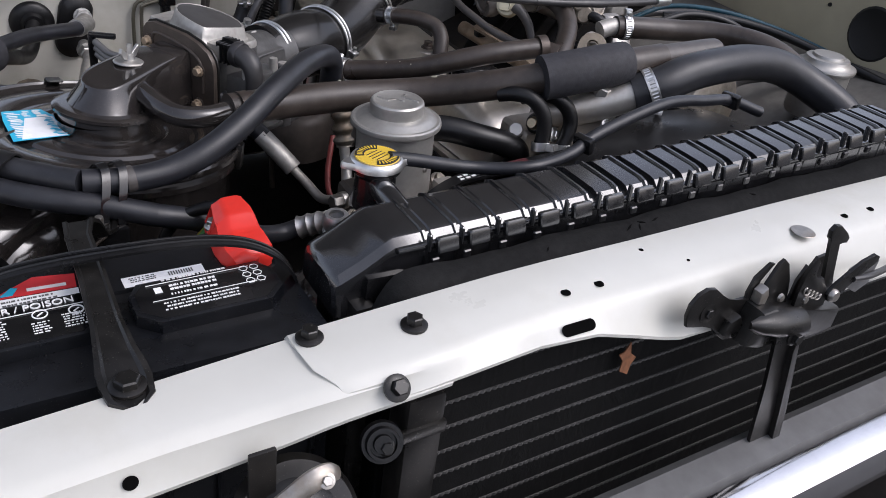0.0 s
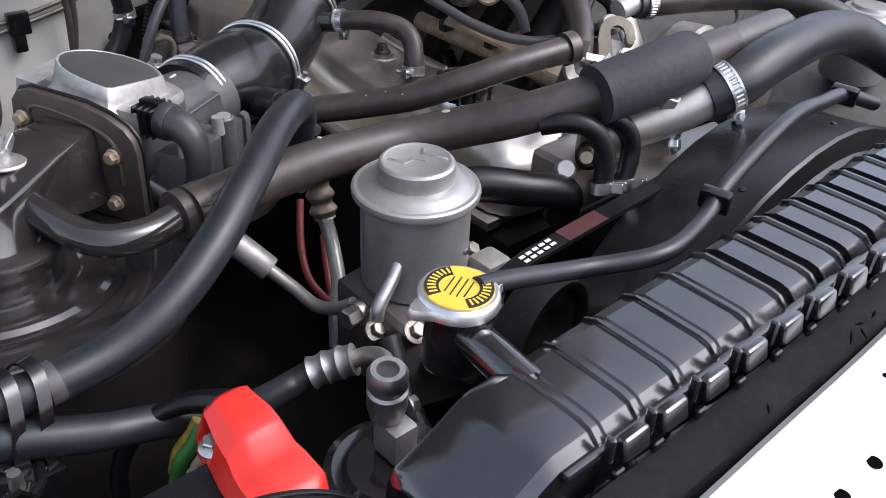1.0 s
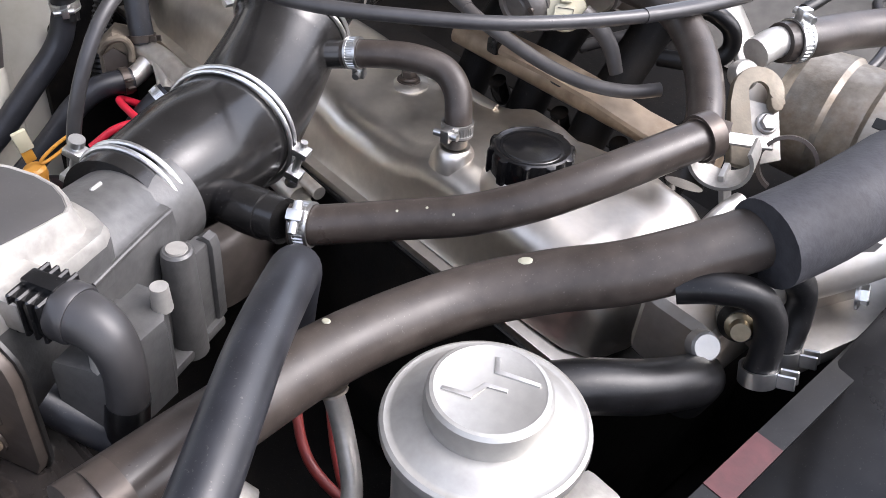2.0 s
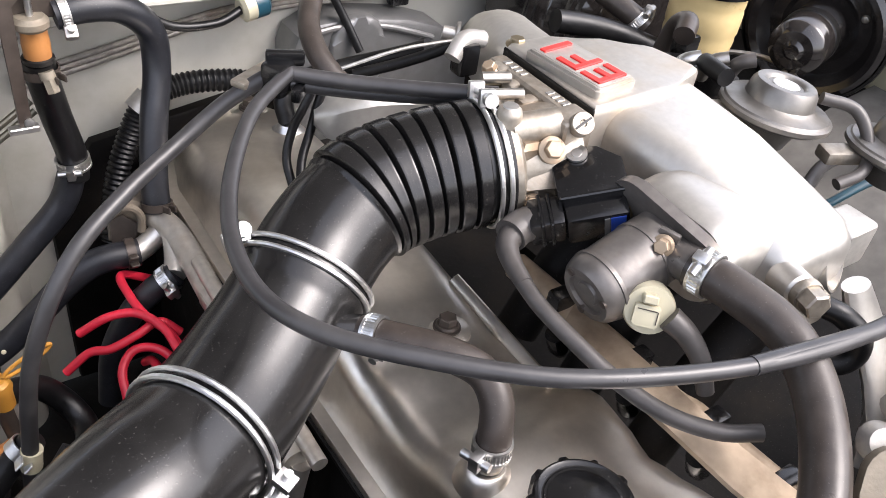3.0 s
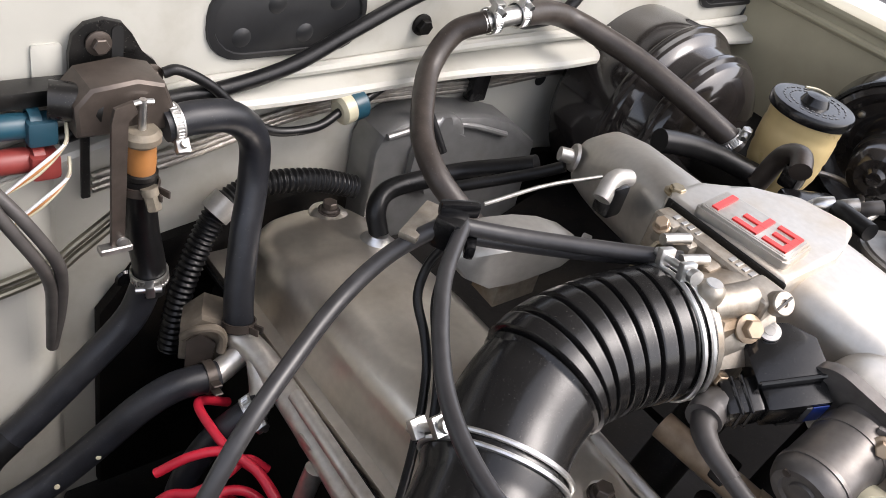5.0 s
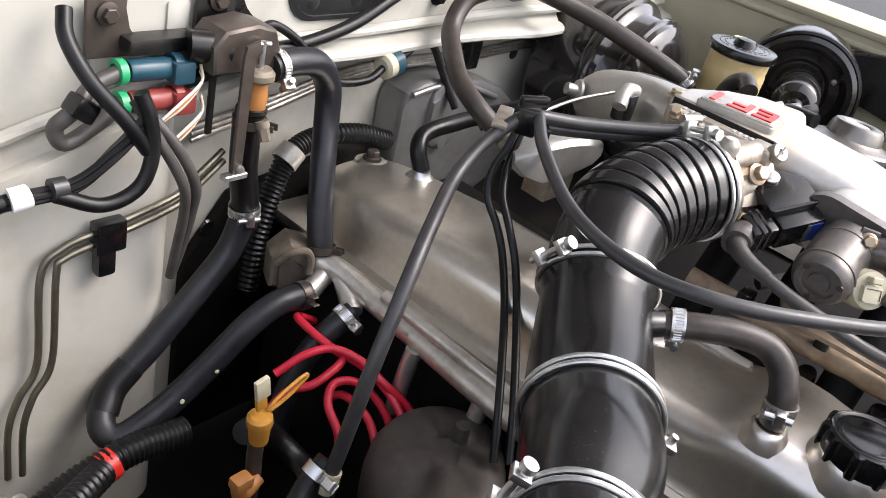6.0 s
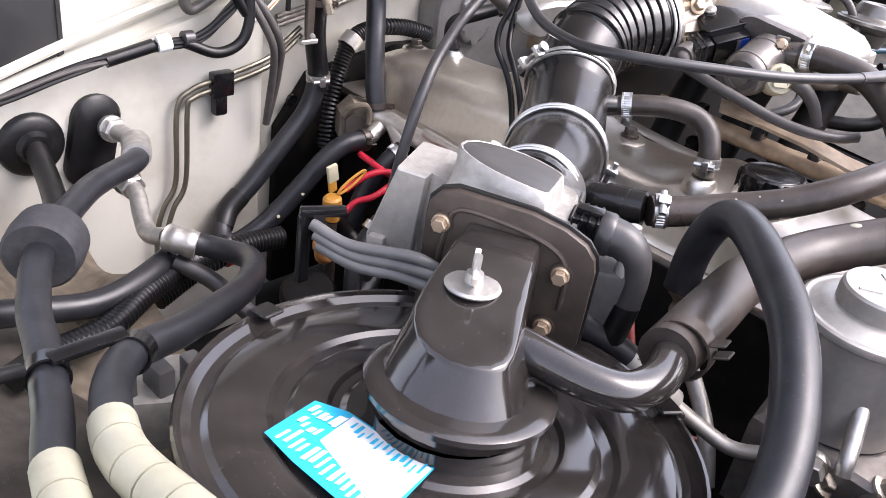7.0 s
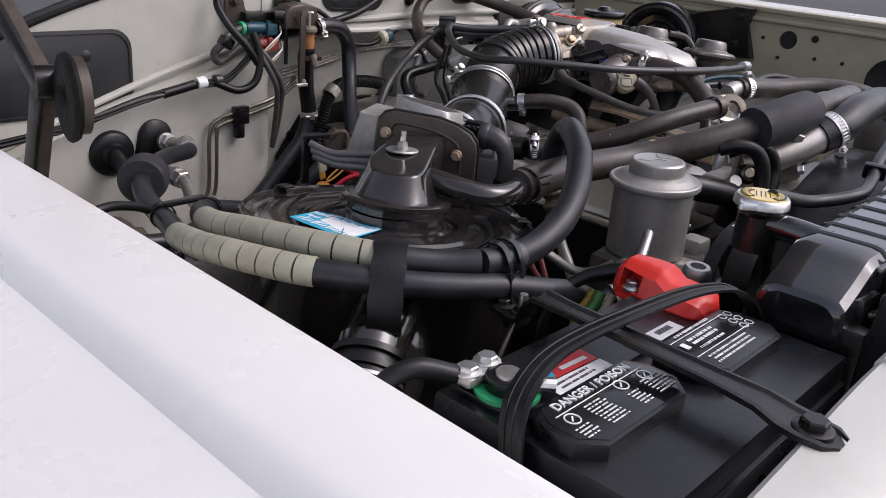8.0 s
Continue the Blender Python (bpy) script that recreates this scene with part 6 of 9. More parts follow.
part("outlet", tube([(.702, .572, .955), (.700, .555, .960), (.699, .538, .962)], .014, 4, 18), SOLENOID, isc)
ih = hose("idle_air_hose", [(.697, .548, .962), (.702, .515, .964), (.708, .475, .958), (.700, .440, .942), (.672, .405, .925), (.640, .38, .905), (.615, .37, .88)], .0146, BROWN, "aged brown rubber idle-air hose", "hose", "rubber hoses", 7, 22)
clamp(ih, (.698, .538, .9635), (.15, -.95, .05), .0153, .012, (-.6, 0, .8))

# throttle sensor with its plug and sleeve
tps = thing("throttle_sensor", (.69, .635, .93), "black throttle sensor with a blue label", "sensor")
TX, TZ = (.80, -.50, .30), (-.35, -.15, .92)
TM = frame_m((.690, .634, .951), TX, TZ)
part("body", box(.046, .030, .030, .004, 2), TANK, tps, "", TM)
part("housing", prism([(-.026, -.018), (.026, -.018), (.026, .012), (.010, .026), (-.014, .030), (-.026, .014)], -.006, .012, .003), TANK, tps, "", TM @ Matrix.Translation((.000, .020, .008)))
part("ridge", box(.050, .003, .004, .001, 1), TANK, tps, "", TM @ Matrix.Translation((0, .003, .0195)))
part("ring", lathe([(.004, 0), (.008, 0), (.008, .002), (.004, .002), (.004, 0)], 18), ZINC, tps, "", TM @ Matrix.Translation((-.006, .040, .0205)))
part("screw", lathe([(0, .003), (.004, .003), (.0045, 0)], 14), DULLZINC, tps, "", TM @ Matrix.Translation((-.006, .040, .0200)))
part("label", box(.011, .0008, .024, 0, 1), DEEPBLUE, tps, "small deep-blue label", TM @ Matrix.Translation((.014, -.0154, .0)))
part("label_edge", box(.004, .0008, .024, 0, 1), GREYPANEL, tps, "", TM @ Matrix.Translation((.006, -.0154, .0)))
plug = part("plug", box(.026, .026, .026, .003, 2), TANK, tps, "", TM @ Matrix.Translation((-.036, 0, 0)))
for dx in (-.040, -.033):
    part("rib", box(.003, .029, .029, .001, 1), TANK, plug, "", TM @ Matrix.Translation((dx, 0, 0)))
part("boot", tube([(.652, .658, .937), (.643, .660, .934), (.632, .657, .932)], .0132, 4, 18), GREYTUBE, plug)
part("elbow", tube([(.634, .657, .932), (.624, .650, .931), (.618, .636, .928), (.614, .615, .925)], lambda t: .0098 - .0035 * t, 5, 14), GREYTUBE, plug)
hose("sensor_sleeve", [(.614, .617, .925), (.613, .595, .921), (.617, .565, .915), (.626, .530, .906), (.640, .495, .900), (.662, .468, .898), (.686, .452, .900)], .0060, GREYTUBE, "grey sleeved sensor wire above the fuel rail", "wire", "sensor wires")
hose("sensor_sleeve", [(.668, .533, .940), (.675, .520, .932), (.681, .507, .917), (.683, .496, .896)], lambda t: .0090 - .003 * t, GREYTUBE, "tapered grey connector boot", "wire", "sensor wires")
# tan fuel-rail guard
gd = thing("fuel_rail_guard", (.70, .55, .83), "brown stained steel guard beside the valve cover", "guard")
part("bar", loft([[(x + a * .9, y + a * .45, z + b) for a, b in ((-.016, 0), (-.016, .004), (.016, .008), (.016, .004))] for x, y, z in ((.650, .60, .886), (.655, .55, .885), (.662, .50, .880), (.674, .45, .868), (.688, .40, .860))]), TANMETAL, gd)
part("rail", tube([(.69, .70, .85), (.71, .55, .84), (.725, .40, .835)], .012, 5, 16), TANMETAL, gd)
for y in (.64, .56, .49, .43):
    part("clip", box(.022, .014, .016, .003, 2, None, (.695 - .08 * (y - .55), y, .862)), TANK, gd)
    part("injector", lathe([(0, .0), (.009, 0), (.010, .02), (.007, .03), (0, .03)], 16), TANK, gd, "", aim((.700 - .08 * (y - .55), y, .82), (.5, 0, -1)))

# ---- hoses over the engine ----
h1 = hose("air_pipe", [(.148, .362, .896), (.22, .372, .894), (.30, .382, .889), (.38, .372, .889), (.429, .343, .900), (.463, .309, .915), (.516, .277, .932), (.54, .265, .939), (.585, .248, .950), (.66, .243, .956), (.70, .242, .958)], .0195, BROWN, "long aged-brown rubber air pipe with a dark foam sleeve", "hose", "rubber hoses", 7, 24)
part("foam_sleeve", tube([(.520, .263, .939), (.56, .252, .947), (.60, .246, .953), (.635, .244, .955)], .0285, 5, 26), GREYFOAM, h1, "dark grey foam sleeve")
part("grey_end", tube([(.62, .245, .954), (.70, .242, .958), (.78, .241, .961), (.796, .240, .961), (.799, .240, .961)], lambda t: .0175 if t < .97 else .012, 6, 22), GREYTUBE, h1, "grey foam-covered pipe end")
for p, n, r in (((.4173, .3530, .9161), (-.15, .2, .97), .0036), ((.300, .388, .9082), (0, .2, 1), .0022), ((.520, .272, .9510), (-.3, -.2, .9), .0020)):
    part("paint_fleck", lathe([(0, .0008), (r * .8, .0006), (r, 0)], 12, None, 1.4), WRAP, h1, "", aim(Vector(p) - Vector(n) * .0003, n))
spring_clamp(h1, (.165, .361, .896), (.95, .12, .0), .0202, .012, (0, -.8, .4), PLATEMETAL)
h2 = hose("breather_hose", [(.352, .503, .877), (.366, .490, .878), (.405, .452, .889), (.434, .416, .903), (.465, .387, .920), (.507, .368, .933), (.56, .356, .940), (.580, .352, .942)], .0138, BROWN, "brown rubber breather hose across the engine", "hose", "rubber hoses", 7, 20)
for p, n in (((.3992, .4487, .9010), (-.51, -.15, .85)), ((.4193, .4171, .9087), (-.71, -.3, .64)), ((.4120, .4343, .9069), (-.55, -.1, .83))):
    part("paint_fleck", lathe([(0, .0005), (.0009, .0004), (.0012, 0)], 10), WRAP, h2, "", aim(Vector(p) - Vector(n) * .0003, n))
clamp(h2, (.360, .496, .8778), (.55, -.8, .1), .0145, .012, (-.3, -.4, .6))
bk = thing("hose_bracket", (.58, .35, .93), "dull steel hose bracket with open loops", "bracket")
part("loop", lathe([(.0150, -.006), (.0168, -.006), (.0168, .006), (.0150, .006), (.0150, -.006)], 32), PLATEMETAL, bk, "", aim((.584, .351, .943), (.9, -.2, .1)))
def open_loop(r, w, a0, a1, t=.0028):
    """An open strap loop: part of a ring round local z."""
    secs = []
    for k in range(25):
        a = radians(a0 + (a1 - a0) * k / 24)
        secs.append([(f * math.cos(a), f * math.sin(a), h) for f, h in ((r, -w / 2), (r + t, -w / 2), (r + t, w / 2), (r, w / 2))])
    return loft(secs)


part("open_loop", open_loop(.0205, .024, -205, 40), AFM, bk, "dull open strap loop", aim((.618, .349, .917), (-.93, -.35, -.08)))
part("loop_tab", prism([(-.012, -.008), (.012, -.010), (.012, .008), (-.004, .009), (-.012, .003)], -.001, .001, .0004), PLATEMETAL, bk, "", aim((.606, .358, .938), (-.6, -.3, .7)))
part("strap", box(.050, .010, .003, .001, 1), DULLZINC, bk, "", frame_m((.652, .352, .915), (.85, -.45, -.2), (-.5, -.4, .75)))
part("stay", prism([(-.010, -.05), (.010, -.05), (.012, .02), (.008, .024), (-.010, .022)], -.002, .002, .001), DULLZINC, bk, "", aim((.628, .342, .880), (.3, -.9, .3)))
part("side_loop", open_loop(.0195, .020, -30, 250), PLATEMETAL, bk, "", aim((.678, .326, .898), (-.84, -.32, .42)))
for pts, r in (([(.569, .324, .850), (.572, .325, .868), (.582, .327, .880), (.598, .327, .887), (.618, .326, .890)], .0066), ([(.596, .320, .856), (.594, .312, .866), (.600, .304, .874), (.612, .302, .880), (.636, .306, .893)], .0056)):
    wp2 = hose("water_tube", pts, r, DULLZINC, "bent dull steel water tube below the bracket", "pipe", "water tubes", 6, 14)
    spring_clamp(wp2, pts[0], (.1, .1, 1), r + .0016, .010, (.3, -.9, 0))
lift = thing("lifting_eye", (.70, .37, .88), "tan cast lifting hook bolted to the engine", "lifting eye")
LFM = aim((.702, .378, .927), (-.50, -.52, .69))
outer = [(.0205 * math.cos(a), .0205 * math.sin(a)) for a in (radians(-22 + 17 * k) for k in range(13))]
inner = [(.0100 * math.cos(a), .0100 * math.sin(a)) for a in (radians(182 - 17 * k) for k in range(13))]
tip = [(.0105 + .005 * math.cos(a) + .0047, -.009 + .005 * math.sin(a)) for a in (radians(-170 + 40 * k) for k in range(5))]
part("hook", prism(outer + [(-.0215, -.010), (-.020, -.058), (.004, -.062), (-.004, -.030)] + inner + tip, -.0045, .0045, .0018), LIFTCAST, lift, "", LFM)
part("plate", prism([(-.006, -.004), (.020, -.008), (.024, -.050), (.004, -.056)], -.008, -.005, .001), AFM, lift, "", LFM)
bolt(lift, LFM @ Vector((.011, -.022, -.005)), (-.50, -.52, .69), .0068, .007, DULLZINC, flange=1.3)
part("boss", lathe([(0, .010), (.009, .010), (.012, .005), (.013, 0)], 24), AFM, lift, "", LFM @ Matrix.Translation((-.004, .020, -.022)))
hv = hose("vent_hose", [(.506, .650, .896), (.520, .628, .902), (.540, .603, .904), (.556, .580, .899), (.557, .562, .887), (.551, .551, .868), (.549, .549, .852)], .0118, BROWN, "short bent brown breather hose onto the valve cover", "hose", "rubber hoses", 7, 18)
clamp(hv, (.511, .642, .899), (.5, -.85, .2), .0125, .011, (.3, -.2, -.9))
clamp(hv, (.5495, .5495, .860), (-.05, -.1, -1), .0125, .012, (-.9, -.3, 0))
h4 = hose("suction_hose", [(-.034, .257, .887), (.004, .253, .884), (.05, .255, .887), (.093, .261, .901), (.137, .279, .920), (.184, .310, .939), (.24, .359, .946), (.284, .398, .938), (.304, .421, .918), (.308, .432, .885), (.303, .432, .85)], lambda t: .0125 + .0015 * min(1, t * 3), HOSE, "thick satin-black air-conditioning suction hose", "hose", "air-conditioning hoses", 7, 22)
part("paint_mark", tube([(.006, .253, .8843), (.010, .253, .8845), (.014, .2532, .8848)], .0136, 3, 22), GREYTUBE, h4, "pale paint mark")
ov = hose("overflow_hose", [(.222, .113, .943), (.25, .112, .937), (.315, .103, .923), (.368, .077, .928), (.423, .082, .932), (.467, .091, .946), (.573, .105, .963), (.65, .112, .956), (.70, .114, .950), (.745, .10, .935)], .0068, HOSE, "thin black radiator overflow hose", "hose", "rubber hoses", 7, 14)
for p in ((.445, .087, .939), (.700, .114, .950)):
    part("clip", box(.010, .024, .018, .003, 2), TANK, ov, "", frame_m(p, (.9, .2, .2)))

# upper radiator hose and thermostat housing
th = thing("thermostat_housing", (.58, .25, .86), "cast-aluminium thermostat housing with sensors", "thermostat housing")
part("outlet", tube([(.545, .285, .88), (.58, .258, .892), (.615, .235, .908), (.648, .217, .926)], .0215, 5, 28), CAST, th)
part("base", box(.10, .06, .06, .014, 3, None, (.56, .295, .835)), CAST, th)
part("flange", box(.11, .012, .07, .004, 2, None, (.585, .26, .868), Matrix.Rotation(-.5, 4, 'Z')), CAST, th)
part("sensor", hexhead(.0115, .024, 1.1), RESERVOIR, th, "", aim((.600, .241, .908), (.1, -.3, 1)))
part("cover_plate", box(.150, .060, .014, .004, 2, None, (.625, .232, .853), Matrix.Rotation(-.35, 4, 'Z') @ Matrix.Rotation(-.22, 4, 'Y')), CAST, th)
part("boss", lathe([(0, .012), (.008, .012), (.0095, .010), (.0100, 0)], 22), RESERVOIR, th, "dull round core plug", aim((.497, .268, .866), (-.5, -.6, .6)))
part("sensor_body", lathe([(0, .0), (.014, 0), (.014, .018), (.010, .024), (0, .024)], 24), BRACKET, th, "", aim((.536, .268, .872), (-.8, -.5, .35)))
part("brass_sensor", lathe([(0, 0), (.008, 0), (.009, .012), (.006, .014), (.006, .022), (0, .022)], 16), GOLD, th, "brass temperature switch", aim((.524, .262, .8765), (-.8, -.5, .35)))
for p in ((.548, .252, .862), (.61, .226, .878)):
    bolt(th, p, (.3, -.9, .3), .007, .008, ZINC)
h3 = hose("radiator_hose", [(.640, .221, .922), (.670, .206, .936), (.71, .203, .949), (.76, .203, .955), (.83, .205, .955), (.90, .20, .943), (.95, .175, .92), (.985, .13, .89), (.99, .09, .85)], .0245, HOSE, "large black upper radiator hose", "hose", "rubber hoses", 7, 28)
clamp(h3, (.661, .210, .932), (.75, -.40, .45), .0255, .013, (.2, -.5, -.8))
for pts in ([(.475, .285, .913), (.487, .268, .919), (.502, .252, .917), (.514, .242, .901), (.5175, .237, .880), (.514, .234, .858)], [(.515, .290, .903), (.530, .270, .913), (.545, .256, .912), (.560, .247, .898), (.565, .243, .880), (.560, .239, .862), (.553, .237, .848)]):
    b = hose("bypass_hose", pts, .0098, RUBBER, "small black coolant bypass hose with clamp", "hose", "bypass hoses", 6, 16)
    spring_clamp(b, pts[-1], (.1, .3, 1), .0108, .011, (.3, -.9, 0))
hose("water_hose", [(.385, .300, .872), (.41, .285, .872), (.44, .268, .866), (.475, .258, .856), (.50, .262, .838), (.505, .27, .81)], .0165, RUBBER, "black coolant hose beside the pump", "hose", "rubber hoses", 7, 20)
uh = hose("upper_hose", [(.76, .400, .945), (.80, .388, .945), (.86, .375, .942), (.92, .335, .946), (.955, .28, .945), (.975, .235, .930), (.985, .20, .90)], .0165, BROWN, "aged brown rubber hose beyond the air pipe", "hose", "rubber hoses", 7, 20)
clamp(uh, (.775, .395, .945), (.9, -.3, 0), .0175, .012, (0, 0, 1))
part("elbow", tube([(.735, .405, .94), (.755, .402, .945), (.775, .397, .945)], .013, 4, 16), AFM, uh)

# ---- power steering reservoir and pump ----
ps = thing("power_steering_reservoir", (.334, .293, .79), "silver-grey round power-steering fluid reservoir", "reservoir")
PM = aim((.334, .293, .80), (-.02, .01, 1), (0, 1, 0))
part("can", lathe([(0, .0), (.044, 0), (.0475, .003), (.0475, .090), (.0465, .091), (0, .091)], 48), RESERVOIR, ps, "", PM)
part("lid", lathe([(.0475, .078), (.0530, .0785), (.0548, .0805), (.0552, .0835), (.0545, .0860), (.0525, .0872), (.0500, .0868), (.0485, .0872), (.0430, .0915), (.0370, .0935), (.0330, .0940), (0, .0940)], 60), RESERVOIR, ps, "", PM @ Matrix.Translation((0, 0, .008)))
part("cap", lathe([(.0328, .092), (.0330, .102), (.0322, .1075), (.0305, .1095), (.0285, .1098), (.0275, .1092), (0, .1094)], 48), RESERVOIR, ps, "round screw cap with an embossed mark", PM @ Matrix.Translation((0, 0, .008)))
for poly in ([(-.0225, -.0105), (-.0225, -.0080), (-.0085, -.0080), (-.0035, .0020), (.0085, .0020), (.0085, -.0005), (-.0018, -.0005), (-.0068, -.0105)], [(-.0040, .0205), (-.0012, .0205), (.0008, .0120), (.0225, .0120), (.0225, .0096), (-.0012, .0096)]):
    part("embossed_mark", prism(poly, .1090, .1103, .0004), DULLZINC, ps, "bright worn edge of the mark", PM @ Matrix.Translation((0, 0, .008)) @ Matrix.Rotation(radians(-62), 4, 'Z'))
part("spout", tube([(.318, .284, .850), (.308, .278, .848), (.299, .273, .843), (.288, .268, .832), (.268, .261, .816), (.264, .259, .804)], .0062, 6, 14), DULLZINC, ps)
part("rivet", lathe([(0, .003), (.003, .002), (.0032, 0)], 12), STEEL, ps, "", aim((.352, .249, .842), (.3, -1, 0)))
pump = thing("power_steering_pump", (.33, .28, .72), "grey cast power-steering pump with bolts", "pump")
part("body", prism([(.275, .235), (.34, .215), (.395, .235), (.40, .31), (.36, .345), (.28, .335)], .71, .80, .012, None, 3), SOLENOID, pump)
part("snout", lathe([(0, -.05), (.034, -.05), (.038, -.04), (.038, .03), (.026, .036), (.026, .06), (0, .06)], 30), AFM, pump, "", aim((.345, .235, .765), (.2, -1, 0)))
for p in ((.285, .235, .795), (.392, .25, .805), (.40, .29, .80), (.30, .225, .76), (.272, .27, .78)):
    bolt(pump, p, (.1, -.6, .8), .007, .010, DIRTYCAST)
part("lug", box(.03, .03, .035, .006, 2, None, (.392, .255, .80)), AFM, pump)
part("fitting", hexhead(.009, .02, 1.2), STEEL, pump, "", aim((.262, .278, .802), (-1, -.2, .1)))
pul = thing("pump_pulley", (.36, .16, .78), "dark steel belt pulley", "pulley")
part("wheel", lathe([(0, 0), (.02, 0), (.03, .008), (.045, .010), (.050, .016), (.056, .018), (.058, .012), (.058, -.012), (.050, -.008), (0, -.010)], 40), DARKMETAL, pul, "", aim((.375, .178, .785), (.15, -1, .05)))
belt = thing("drive_belt", (.45, .2, .8), "black fan belt with pale printed marking", "belt")
path = spline([(.312, .200, .79), (.330, .200, .828), (.365, .200, .848), (.41, .200, .853), (.50, .200, .8585), (.62, .200, .864), (.70, .200, .868)], 6)
secs = []
for i, p in enumerate(path):
    t = (path[min(i + 1, len(path) - 1)] - path[max(i - 1, 0)]).normalized()
    n = Vector((0, 0, 1)) if i > 8 else Vector((-.4, 0, 1))
    up = (n - t * n.dot(t)).normalized()
    side = t.cross(up)
    secs.append([p + side * a + up * b for a, b in ((-.0085, .003), (.0085, .003), (.0085, -.001), (.005, -.006), (-.005, -.006), (-.0085, -.001))])
part("band", loft(secs), RUBBER, belt)
for k in range(10):
    part("text_bar", box(.0058, .0032, .0006, 0, 1), WHITEINK, belt, "", frame_m((.372 + .0078 * (k // 2), .1965 + .0062 * (k % 2), .8532 + .0011 * (k // 2)), (.99, 0, .06)))
part("worn_patch", box(.052, .0172, .0006, 0, 1), REDBELT, belt, "dark red printed stretch of the belt", frame_m((.445, .200, .8586), (.99, 0, .06)))


# ---- air-conditioning lines near the battery ----
acl = thing("compressor_line", (.20, .2, .75), "silver aluminium air-conditioning fitting with crimped ferrule", "air-conditioning line", "air-conditioning lines")
part("hose", tube([(.000, .234, .862), (.021, .226, .857), (.064, .221, .845), (.102, .222, .825), (.14, .24, .80), (.17, .25, .790), (.195, .245, .798)], lambda t: .0118 - .0012 * t, 7, 20), HOSE, acl)
part("ferrule", sweep(bmesh.new(), spline([(.190, .246, .796), (.204, .237, .803), (.216, .226, .810)], 10), lambda t: .0138 - .0018 * abs(math.sin(t * 9)), 20), DULLZINC, acl)
part("pipe", tube([(.213, .228, .808), (.222, .216, .818), (.222, .198, .826), (.212, .180, .826), (.203, .170, .820)], .0068, 6, 14), DULLZINC, acl)
part("fitting", lathe([(.0, 0), (.0125, 0), (.0145, .010), (.0145, .024), (.0125, .026), (.0145, .030), (.0145, .040), (.012, .044), (.008, .044), (.008, .036), (0, .036)], 24), DULLZINC, acl, "", aim((.194, .160, .818), (-.05, -.05, 1)))
part("sight_glass", lathe([(0, .001), (.0085, .001), (.009, 0)], 18), GREYPANEL, acl, "", aim((.192, .158, .857), (-.05, -.05, 1)))
part("block", box(.022, .026, .030, .004, 2, None, (.196, .152, .800)), AFM, acl)
part("outlet_pipe", tube([(.198, .148, .79), (.198, .140, .772), (.202, .130, .74), (.208, .122, .70)], .0085, 5, 14), AFM, acl)
bolt(acl, (.212, .158, .815), (1, -.2, .1), .006, .008, STEEL)
dr = thing("receiver_drier", (.185, .14, .6), "black cylindrical receiver drier", "receiver drier")
part("can", lathe([(0, 0), (.047, 0), (.051, .004), (.051, .132), (.049, .139), (.043, .141), (.036, .139), (.032, .142), (0, .144)], 40), GLOSS, dr, "", Matrix.Translation((.188, .145, .64)))
part("ring", lathe([(.051, .10), (.054, .10), (.054, .112), (.051, .112)], 40), BRACKET, dr, "", Matrix.Translation((.188, .145, .64)))
ml = thing("liquid_line", (.27, .4, .75), "silver aluminium line with black crimp end", "air-conditioning line", "air-conditioning lines")
part("hose", tube([(.17, .46, .87), (.196, .43, .846), (.212, .415, .830)], .0115, 5, 18), HOSE, ml)
part("ferrule", tube([(.208, .418, .833), (.224, .403, .815), (.240, .384, .795)], .0118, 5, 18), AFM, ml)
part("pipe", tube([(.238, .386, .797), (.250, .362, .783), (.256, .335, .776), (.262, .312, .784), (.268, .295, .797)], .0062, 7, 14), CAST, ml)
bl = thing("return_line", (.33, .43, .75), "silver return line with beaded end", "air-conditioning line", "air-conditioning lines")
part("bead", sweep(bmesh.new(), spline([(.331, .440, .840), (.331, .432, .815), (.331, .425, .795)], 12), lambda t: .0125 + .002 * math.sin(t * 18), 18), DIRTYCAST, bl)
part("pipe", tube([(.331, .428, .80), (.330, .412, .77), (.318, .385, .745), (.300, .365, .73), (.290, .350, .70)], .0075, 6, 14), AFM, bl)
hose("ignition_cable", [(.345, .49, .78), (.325, .46, .74), (.318, .43, .715), (.33, .39, .70), (.36, .37, .70)], .0040, REDCONN, "red ignition cable deep beside the pump", "wire", "red wires")
hose("ignition_cable", [(.36, .47, .74), (.34, .43, .70), (.335, .40, .68), (.35, .37, .67)], .0040, REDCONN, "red ignition cable deep beside the pump", "wire", "red wires")
hose("dark_hose", [(.26, .24, .80), (.25, .20, .76), (.25, .15, .72), (.27, .10, .68)], .011, RUBBER, "black hose running down beside the radiator", "hose", "rubber hoses")


# ---- wrapped hoses round the air cleaner ----
LOW = [(.104, .965, .801), (.080, .925, .809), (.007, .868, .822), (-.070, .780, .830), (-.108, .705, .835), (-.123, .655, .836), (-.146, .585, .845), (-.166, .535, .854), (-.184, .465, .870), (-.187, .416, .880),
       (-.173, .369, .882), (-.155, .334, .882), (-.105, .283, .877), (-.059, .254, .872), (-.024, .240, .868), (.027, .224, .856)]
UPP = [(.104, .888, .730), (.135, .862, .722), (.138, .805, .738), (.075, .716, .779), (-.022, .645, .818), (-.096, .600, .846), (-.138, .520, .866), (-.142, .446, .881), (-.130, .357, .892), (-.098, .307, .890), (-.060, .278, .886), (-.034, .257, .887)]


